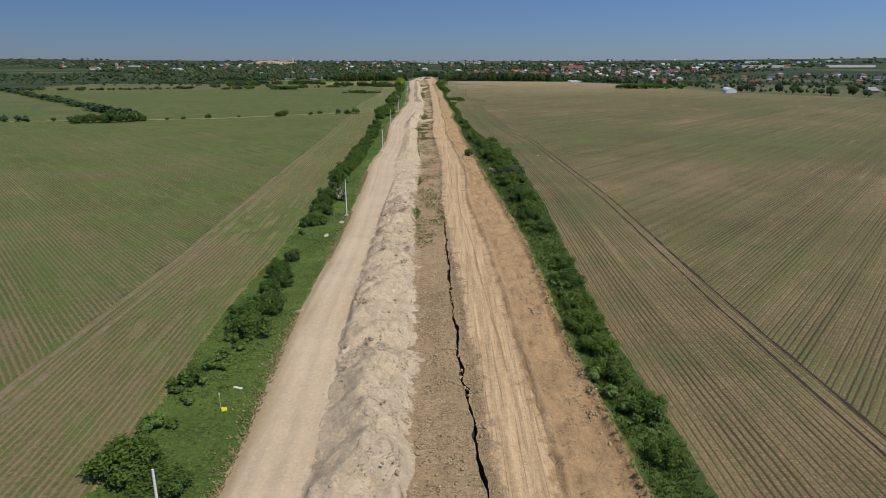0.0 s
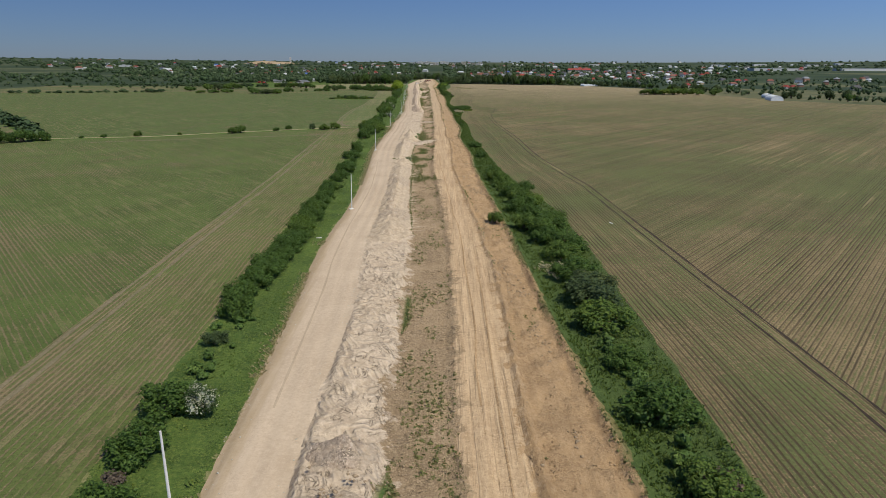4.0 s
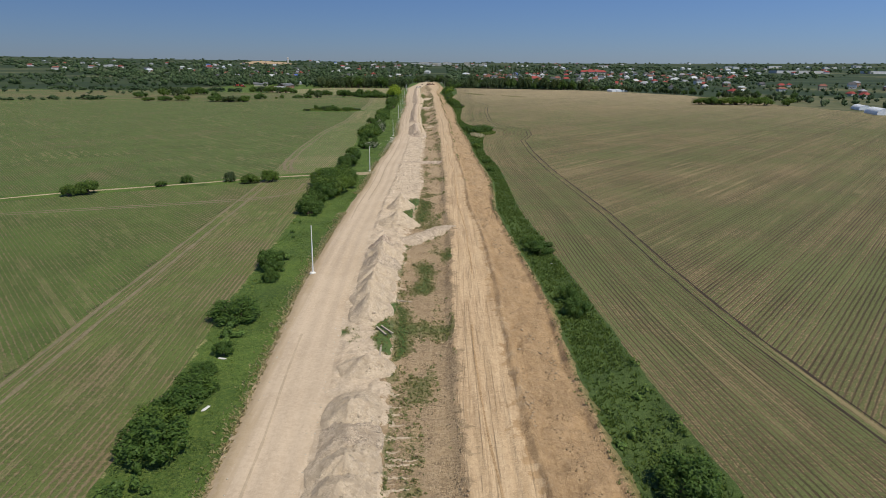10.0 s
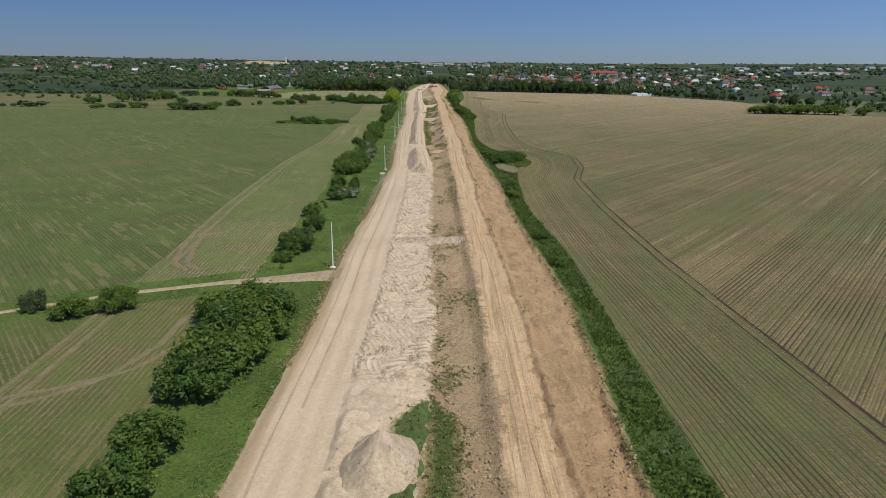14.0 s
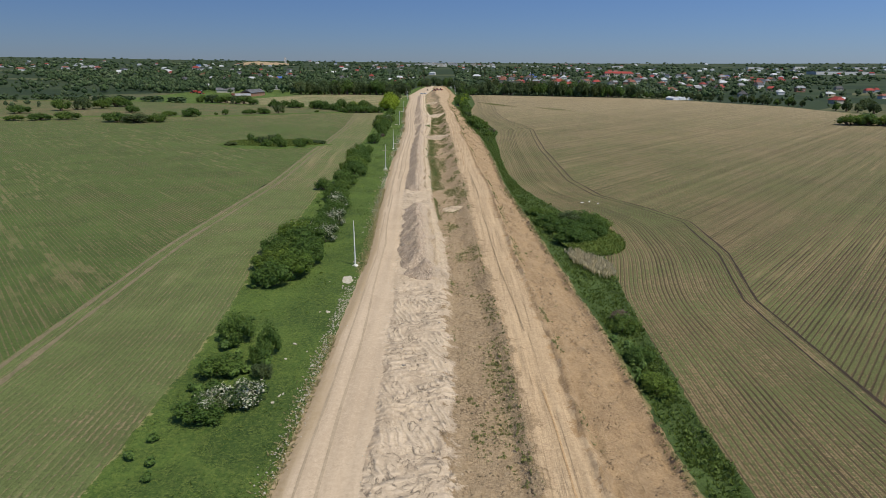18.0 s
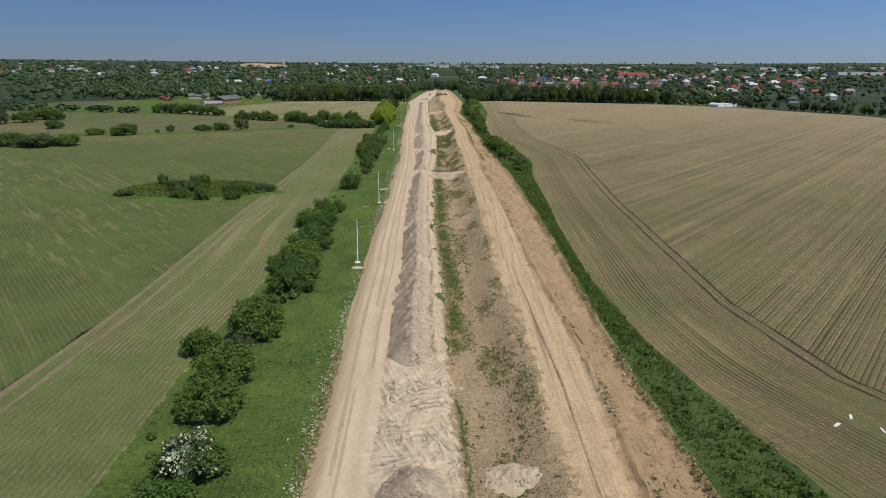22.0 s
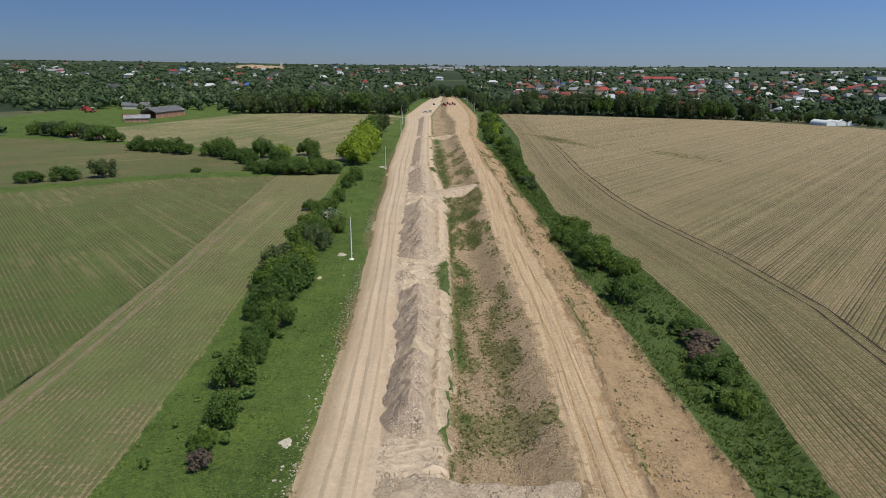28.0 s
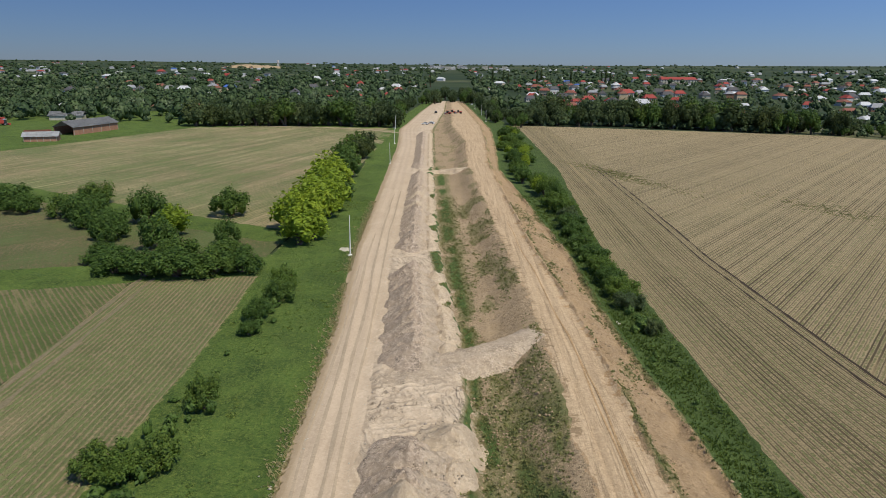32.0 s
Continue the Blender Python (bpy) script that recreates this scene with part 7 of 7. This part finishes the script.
# ---- grass, weeds, clods: joined, past counting ----
def tufts(name, X, Y, Z, tall, wide, blades, mat, label, seed, category="grass", bend=1.0):
    """Tufts of a few bent blades each, standing at the given places."""
    rng = np.random.default_rng(seed)
    n = len(X)
    k = n * blades
    x, y, z = np.repeat(X, blades), np.repeat(Y, blades), np.repeat(Z, blades)
    h = np.repeat(tall, blades) * rng.uniform(0.6, 1.2, k)
    w = np.repeat(wide, blades) * rng.uniform(0.7, 1.3, k)
    a = rng.uniform(0, 2 * math.pi, k)
    lean = bend * rng.uniform(0.4, 1.6, k) * h
    r = rng.uniform(0, 1, k) * np.repeat(wide, blades) * 1.6
    q = rng.uniform(0, 2 * math.pi, k)
    x, y = x + r * np.cos(q), y + r * np.sin(q)
    cx, sx = np.cos(a), np.sin(a)
    base1 = np.stack([x - sx * w, y + cx * w, z - 0.05], 1)
    base2 = np.stack([x + sx * w, y - cx * w, z - 0.05], 1)
    mid = np.stack([x + cx * lean * 0.45, y + sx * lean * 0.45, z + h * 0.75], 1)
    tip = np.stack([x + cx * lean - sx * w * 0.8, y + sx * lean + cx * w * 0.8, z + h * 0.95], 1)
    V = np.stack([base1, base2, mid, tip], 1).reshape(-1, 3)
    i = np.arange(k) * 4
    F = np.concatenate([np.stack([i, i + 1, i + 2], 1), np.stack([i, i + 2, i + 3], 1)])
    return tagged(sheet(name, V, F, mat, flat=True), label, category, kind="stuff")


def clumps(name, X, Y, Z, wide, tall, n, mat, label, seed, category="weeds", leaf=0.22):
    """Low leafy clumps: n bent leaves over each small dome."""
    rng = np.random.default_rng(seed)
    k = len(X) * n
    d = rng.normal(size=(k, 3))
    d[:, 2] = np.abs(d[:, 2])
    d /= np.linalg.norm(d, axis=1)[:, None]
    w, h = np.repeat(wide, n), np.repeat(tall, n)
    q = rng.uniform(0.55, 1.1, k)
    c = np.stack([np.repeat(X, n) + d[:, 0] * q * w / 2, np.repeat(Y, n) + d[:, 1] * q * w / 2, np.repeat(Z, n) + d[:, 2] * q * h], 1)
    nrm = d + rng.normal(0, 0.5, (k, 3)) + np.array([0, 0, 0.4])
    nrm /= np.linalg.norm(nrm, axis=1)[:, None]
    t = np.cross(nrm, rng.normal(size=(k, 3)))
    t /= np.linalg.norm(t, axis=1)[:, None]
    b = np.cross(nrm, t)
    s = (w * leaf * rng.uniform(0.6, 1.4, k))[:, None]
    V = np.stack([c - t * s, c + b * s * 0.6, c + t * s, c - b * s * 0.6], 1).reshape(-1, 3)
    return tagged(sheet(name, V, np.arange(4 * k).reshape(k, 4), mat, flat=True), label, category, kind="stuff")


rng = np.random.default_rng(123)


def scatter(n, a, b, y0, y1, keep=None, pad=0.3):
    y = rng.uniform(y0, y1, n)
    u = rng.random(n)
    x = (edge(a, y) + pad) * (1 - u) + (edge(b, y) - pad) * u
    if keep is not None:
        m = keep(x, y) > rng.random(n)
        x, y = x[m], y[m]
    return x, y, height(x, y) + rise(x, y)


x, y, z = scatter(40000, "grass", "road", 38, 1000, lambda x, y: np.clip(0.35 + 2.6 * fbm(x / 5, y / 7, 301, 3), 0.05, 1))
t = 0.05 + 0.13 * np.clip(0.5 + 1.5 * fbm(x / 4, y / 4, 303, 3), 0, 1)
tufts("verge_tufts_west", x, y, z, t, 0.03 + 0.035 * rng.random(len(x)), 5, M_BLADE, "uneven green grass tufts on the verge", 1)
x, y, z = scatter(46000, "verge", "field", 38, 1000, lambda x, y: np.clip(0.6 + 1.6 * fbm(x / 3, y / 4, 305, 3), 0.15, 1))
t = 0.15 + 0.38 * np.clip(0.5 + 1.6 * fbm(x / 3, y / 5, 307, 3), 0, 1)
tufts("verge_tufts_east", x, y, z, t, 0.035 + 0.04 * rng.random(len(x)), 4, M_BLADE2, "tall green weeds and grass in the ditch verge", 2, bend=0.7)
x, y, z = scatter(90000, "soil", "track", 38, 1000, lambda x, y: 0.75 * np.clip(cover_soil(x, y) * 1.6 - 0.35, 0, 1))
tufts("soil_weeds", x, y, z, 0.06 + 0.12 * rng.random(len(x)), 0.06 + 0.08 * rng.random(len(x)), 3, M_WEED, "low dull green weeds on bare soil", 3, "weeds")
x, y, z = scatter(36000, "heap", "soil", 38, 1000, lambda x, y: np.clip(cover_heap(x, y) * 1.4 - 0.3, 0, 1))
tufts("sand_weeds", x, y, z, 0.07 + 0.12 * rng.random(len(x)), 0.05 + 0.05 * rng.random(len(x)), 4, M_WEED, "green weeds between the sand heaps", 4, "weeds")
x, y, z = scatter(70000, "clay", "verge", 38, 1000, lambda x, y: 0.7 * np.clip(cover_clay(x, y) * 1.5 - 0.4, 0, 1))
tufts("clay_weeds", x, y, z, 0.08 + 0.14 * rng.random(len(x)), 0.06 + 0.09 * rng.random(len(x)), 3, M_WEED, "scattered weeds on the orange clay", 5, "weeds")
x, y, z = scatter(48000, "soil", "track", 60, 980, lambda x, y: 0.5 * np.clip(cover_soil(x, y) * 1.7 - 0.3, 0, 1))
w = 0.16 + 0.5 * rng.random(len(x)) ** 2
clumps("soil_weed_clumps", x, y, z, w, 0.5 * w, 12, M_WEED, "small yellow-green weeds on the bare soil", 21)
x, y, z = scatter(26000, "clay", "verge", 38, 980, lambda x, y: 0.4 * np.clip(cover_clay(x, y) * 1.6 - 0.35, 0, 1))
w = 0.16 + 0.5 * rng.random(len(x)) ** 2
clumps("clay_weed_clumps", x, y, z, w, 0.5 * w, 12, M_WEED, "small weeds on the orange clay shoulder", 22)
x, y, z = scatter(9000, "verge", "field", 38, 990, lambda x, y: np.clip(0.3 + 2.2 * fbm(x / 4, y / 6, 309, 3), 0.05, 1))
w = 0.5 + 1.1 * rng.random(len(x)) ** 2
clumps("ditch_weed_clumps", x, y, z, w, 0.6 * w, 24, M_BLADE2, "tall leafy weeds crowding the ditch verge", 23, leaf=0.13)
x, y, z = scatter(7000, "grass", "road", 38, 990, lambda x, y: np.clip(-0.1 + 2.6 * fbm(x / 5, y / 8, 311, 3), 0.02, 1))
w = 0.3 + 0.8 * rng.random(len(x)) ** 2
clumps("verge_weed_clumps", x, y, z, w, 0.45 * w, 22, M_BLADE, "leafy weeds in the verge grass", 24, leaf=0.13)
yy = rng.uniform(38, 990, 14000)
xx = edge("road", yy) - np.abs(rng.normal(0.0, 0.8, 14000)) + 0.4
m = vnoise(yy / 14, 0 * yy, 315) > 0.25
xx, yy = xx[m], yy[m]
tufts("straw_fringe", xx, yy, height(xx, yy), 0.12 + 0.2 * rng.random(len(xx)), 0.03 + 0.04 * rng.random(len(xx)), 4, M_STRAW, "dry straw-coloured grass along the road's edge", 25)
n = 420
a_, r_ = rng.uniform(0, 2 * math.pi, n), np.sqrt(rng.random(n))
lobe = 1 + 0.7 * fbm(np.cos(a_) * 2, np.sin(a_) * 2, 331, 3)
x, y = 9.4 + 2.5 * lobe * r_ * np.cos(a_) - 1.9 * r_ * np.sin(a_), 557.5 + 7.5 * lobe * r_ * np.sin(a_)
tufts("dry_reeds", x, y, 0 * x + 0.05, 0.6 + 0.6 * rng.random(n), 0.025 + 0.025 * rng.random(n), 7, M_REED, "patch of dry pale reeds beside the thicket", 6, "reeds", 0.3)
n = 130
x, y = 17 + 1.3 * rng.normal(size=n), 196 + 1.4 * rng.normal(size=n)
tufts("dry_grass", x, y, height(x, y), 0.3 + 0.4 * rng.random(n), 0.05 + 0.05 * rng.random(n), 5, M_REED, "patch of dry straw-coloured grass", 7)
x = rng.uniform(-112, -68, 9000)
y = 732 + rng.uniform(-13, 13, 9000)
m = ((x + 90) / 21) ** 2 + ((y - 732) / 12.5) ** 2 < 1
tufts("island_grass", x[m], y[m], 0 * x[m] + 0.15, 0.3 + 0.4 * rng.random(m.sum()), 0.08 + 0.07 * rng.random(m.sum()), 4, M_BLADE2, "tall grass on the unploughed island", 8)
x = rng.uniform(5, 20, 7000)
y = 575 + rng.uniform(-13, 13, 7000)
m = ((x - 12.6) / 6.5) ** 2 + ((y - 575) / 12.5) ** 2 < 1
tufts("thicket_grass", x[m], y[m], 0 * x[m] + 0.15, 0.2 + 0.25 * rng.random(m.sum()), 0.06 + 0.06 * rng.random(m.sum()), 4, M_BLADE, "tall green grass round the thicket", 9)

for cx, cy, lx, ly, n, seed in ((27, 1040, 6, 30, 900, 11), (68, 985, 9, 22, 400, 12)):
    y = cy + ly * rng.normal(size=n) * 0.5
    x = cx + lx * rng.normal(size=n) * 0.5 - 0.35 * (y - cy)
    m = x > edge("field", y) + 2
    tufts("field_weeds", x[m], y[m], 0 * x[m], 0.06 + 0.08 * rng.random(m.sum()), 0.2 + 0.15 * rng.random(m.sum()), 4, M_WEED, "patch of green weeds in the tan field", seed, "weeds")


def clods(name, X, Y, Z, size, mat, label, seed):
    rng = np.random.default_rng(seed)
    n = len(X)
    u = np.array([(1, 0, 0), (0, 1, 0), (-1, 0, 0), (0, -1, 0), (0, 0, 1), (0, 0, -1)], float)
    f = np.array([(0, 1, 4), (1, 2, 4), (2, 3, 4), (3, 0, 4), (1, 0, 5), (2, 1, 5), (3, 2, 5), (0, 3, 5)])
    s = size[:, None, None] * rng.uniform(0.5, 1.25, (n, 6, 1)) * np.array([1, 1, 0.75])
    a = rng.uniform(0, 6.28, n)
    c, d = np.cos(a), np.sin(a)
    p = u[None] * s
    V = np.stack([p[..., 0] * c[:, None] - p[..., 1] * d[:, None] + X[:, None], p[..., 0] * d[:, None] + p[..., 1] * c[:, None] + Y[:, None], p[..., 2] + (Z + size * 0.3)[:, None]], -1).reshape(-1, 3)
    F = (f[None] + (np.arange(n) * 6)[:, None, None]).reshape(-1, 3)
    tagged(sheet(name, V, F, mat, flat=True), label, "clods", kind="stuff")


x, y, z = scatter(42000, "soil", "track", 38, 980, lambda x, y: np.clip(-0.25 + 5.0 * fbm(x / 2.5, y / 6, 311, 3), 0, 1))
clods("soil_clods", x, y, z, 0.06 + 0.20 * rng.random(len(x)) ** 3, M_CLOD, "loose brown earth clods", 1)
x, y, z = scatter(42000, "clay", "verge", 38, 980, lambda x, y: np.clip(-0.25 + 5.0 * fbm(x / 2.0, y / 7, 313, 3), 0, 1))
clods("clay_clods", x, y, z, 0.06 + 0.20 * rng.random(len(x)) ** 3, M_CLOD, "loose orange clay clods", 2)
x, y, z = scatter(9000, "heap", "soil", 38, 980, lambda x, y: np.clip(-0.1 + 3.5 * fbm(x / 2.2, y / 3, 317, 3), 0.03, 1))
clods("sand_stones", x, y, z, 0.05 + 0.16 * rng.random(len(x)) ** 3, M_STONE, "grey stones and rubble on the sand", 3)
x, y, z = scatter(9000, "heap", "soil", 38, 140, lambda x, y: np.clip(-0.45 + 4.5 * fbm(x / 2.0, y / 3, 319, 3), 0.01, 1))
clods("sand_clods", x, y, z + 0.75 * smooth((x - edge("heap", y)) / 2.5) * smooth((edge("soil", y) - x) / 2.5), 0.06 + 0.22 * rng.random(len(x)) ** 3, M_CLOD, "brown lumps of earth in the pale sand", 8)
yy = rng.uniform(38, 980, 5000)
side = rng.random(5000) < 0.6
xx = np.where(side, edge("road", yy) + rng.normal(0.5, 0.7, 5000), edge("heap", yy) - np.abs(rng.normal(0, 0.6, 5000)))
clods("road_stones", xx, yy, height(xx, yy), 0.03 + 0.09 * rng.random(5000) ** 3, M_DEBRIS, "pale stones along the road's edges", 4)

yy = np.concatenate([rng.normal(c, w, n) for c, w, n in ((515, 12, 700), (536, 5, 300), (606, 14, 500), (640, 8, 300), (705, 12, 400), (752, 12, 400), (800, 14, 400), (852, 10, 300))])
xx = edge("road", yy) - np.abs(rng.normal(0.5, 0.55, len(yy)))
clods("verge_gravel", xx, yy, height(xx, yy) + 0.03, 0.04 + 0.13 * rng.random(len(yy)) ** 2, M_DEBRIS, "pale gravel spilled on the verge grass", 5)

# ---- litter, rubble and timber, one by one ----
def slab(x, y, w, l, h, turn, mat, name, label, category, group=""):
    bm = boxed(-w / 2, -l / 2, 0, w / 2, l / 2, h)
    bmesh.ops.subdivide_edges(bm, edges=bm.edges[:], cuts=2)
    for v in bm.verts:
        v.co += Vector((noise.noise(v.co * 2 + Vector((x, y, 0))) * w * 0.25, noise.noise(v.co * 2 + Vector((y, x, 3))) * l * 0.2, noise.noise(v.co * 3 + Vector((x, 0, y))) * h * 0.6))
    me = bpy.data.meshes.new(name)
    bm.to_mesh(me)
    bm.free()
    me.materials.append(mat)
    ob = new(name, me)
    ob.matrix_basis = pose(x, y, at(x, y) + 0.02, 0, 0, turn)
    return tagged(ob, label, category, group)


random.seed(41)


def spill(x, y, w, l):
    """A thin ragged spread of pale rubble and mortar."""
    n, m = 40, 8
    a = np.linspace(0, 2 * math.pi, n, endpoint=False)[None, :]
    r = np.linspace(0, 1, m)[:, None]
    rag = 0.8 + 1.3 * fbm(np.cos(a) * 1.6 + x, np.sin(a) * 1.6 + y, 7, 4)
    X, Y = x + r * rag * np.cos(a) * w / 2, y + r * rag * np.sin(a) * l / 2
    Z = height(X, Y) + np.where(r > 0.97, -0.05, 0.06 + 0.3 * np.clip(fbm(X / 0.35, Y / 0.35, 9, 3), 0, 1))
    i = np.arange(m * n).reshape(m, n)
    j = np.roll(i, -1, 1)
    ob = sheet("rubble_patch", np.stack([X, Y, Z], -1).reshape(-1, 3), np.stack([i[:-1], i[1:], j[1:], j[:-1]], -1).reshape(-1, 4), M_DEBRIS)
    tagged(ob, "thin ragged spread of pale rubble on the grass", "rubble", "rubble on the verge")


for i in range(60):
    y = random.choice((random.uniform(505, 560), random.uniform(560, 640), random.uniform(640, 735), random.uniform(740, 860)))
    x = float(edge("road", y)) - abs(random.gauss(1.2, 1.3)) - 0.3
    slab(x, y, random.uniform(0.08, 0.3), random.uniform(0.15, 0.5), random.uniform(0.04, 0.1), random.uniform(0, 180), M_DEBRIS, "rubble_piece", "broken pale concrete lying in verge grass", "rubble", "rubble on the verge")
for x, y, w, l in ((-35.5, 660, 2.6, 2.2), (-36.2, 716, 2.0, 2.6), (-38.5, 735, 3.2, 3.0), (-46, 829, 1.8, 3.0), (-47.2, 815, 1.0, 1.6), (-40.5, 766, 1.6, 2.4), (-22, 118, 1.2, 2.4), (-50.5, 942, 3.0, 4.0), (-31.2, 548, 2.6, 4.4), (-31.8, 533.7, 0.9, 0.9), (-5.5, 905, 1.2, 2.2)):
    spill(x, y, w, l)
for x, y, t in ((-14.0, 318, 28), (-13.4, 318.6, 34), (-13.6, 312.5, 2), (-41, 711, -50), (-12.2, 330, 70)):
    slab(x, y, 0.22, 2.8, 0.14, t, M_WOOD, "timber_beam", "weathered pale timber beam lying on the soil", "beam", "loose timber beams")
for x, y in ((-29.5, 300, ), (-31.6, 311), (12.6, 350), (33.3, 227), (-20.4, 58), (-25, 214), (18.2, 610), (20.4, 611.5), (22, 609)):
    slab(x, y, 0.28, 1.0, 0.07, random.uniform(0, 180), M_CONCRETE, "white_sheet", "crumpled white plastic sheet on the ground", "litter", "scraps of litter")
M_YELLOW = plain("yellow_plastic", (0.75, 0.62, 0.05), rough=0.5)
slab(-20.3, 53.5, 0.5, 0.7, 0.15, 20, M_YELLOW, "plastic_bag", "yellow plastic bag lying on the verge", "litter")
spill(-18.6, 79, 1.4, 1.1)
spill(-20.5, 128, 1.4, 2.2)


# thin survey stakes with painted heads beside the road
for x, y in ((-20.9, 54.3), (-22.6, 131), (-32.4, 470), (-37.4, 690)):
    stake = thing("marker_stake", "thin wooden survey stake with white painted head in the grass", "stake", x, y, at(x, y), random.uniform(0, 90), "survey stakes")
    bm = bmesh.new()
    rod(bm, (0, 0, -0.2), (0.03, 0.02, 1.15), 0.035, 0.03, 6)
    part("shaft", bm, M_WOOD, stake)
    bm = bmesh.new()
    rod(bm, (0.03, 0.02, 1.14), (0.035, 0.024, 1.4), 0.05, 0.05, 6)
    part("head", bm, M_CONCRETE, stake, "white painted head")
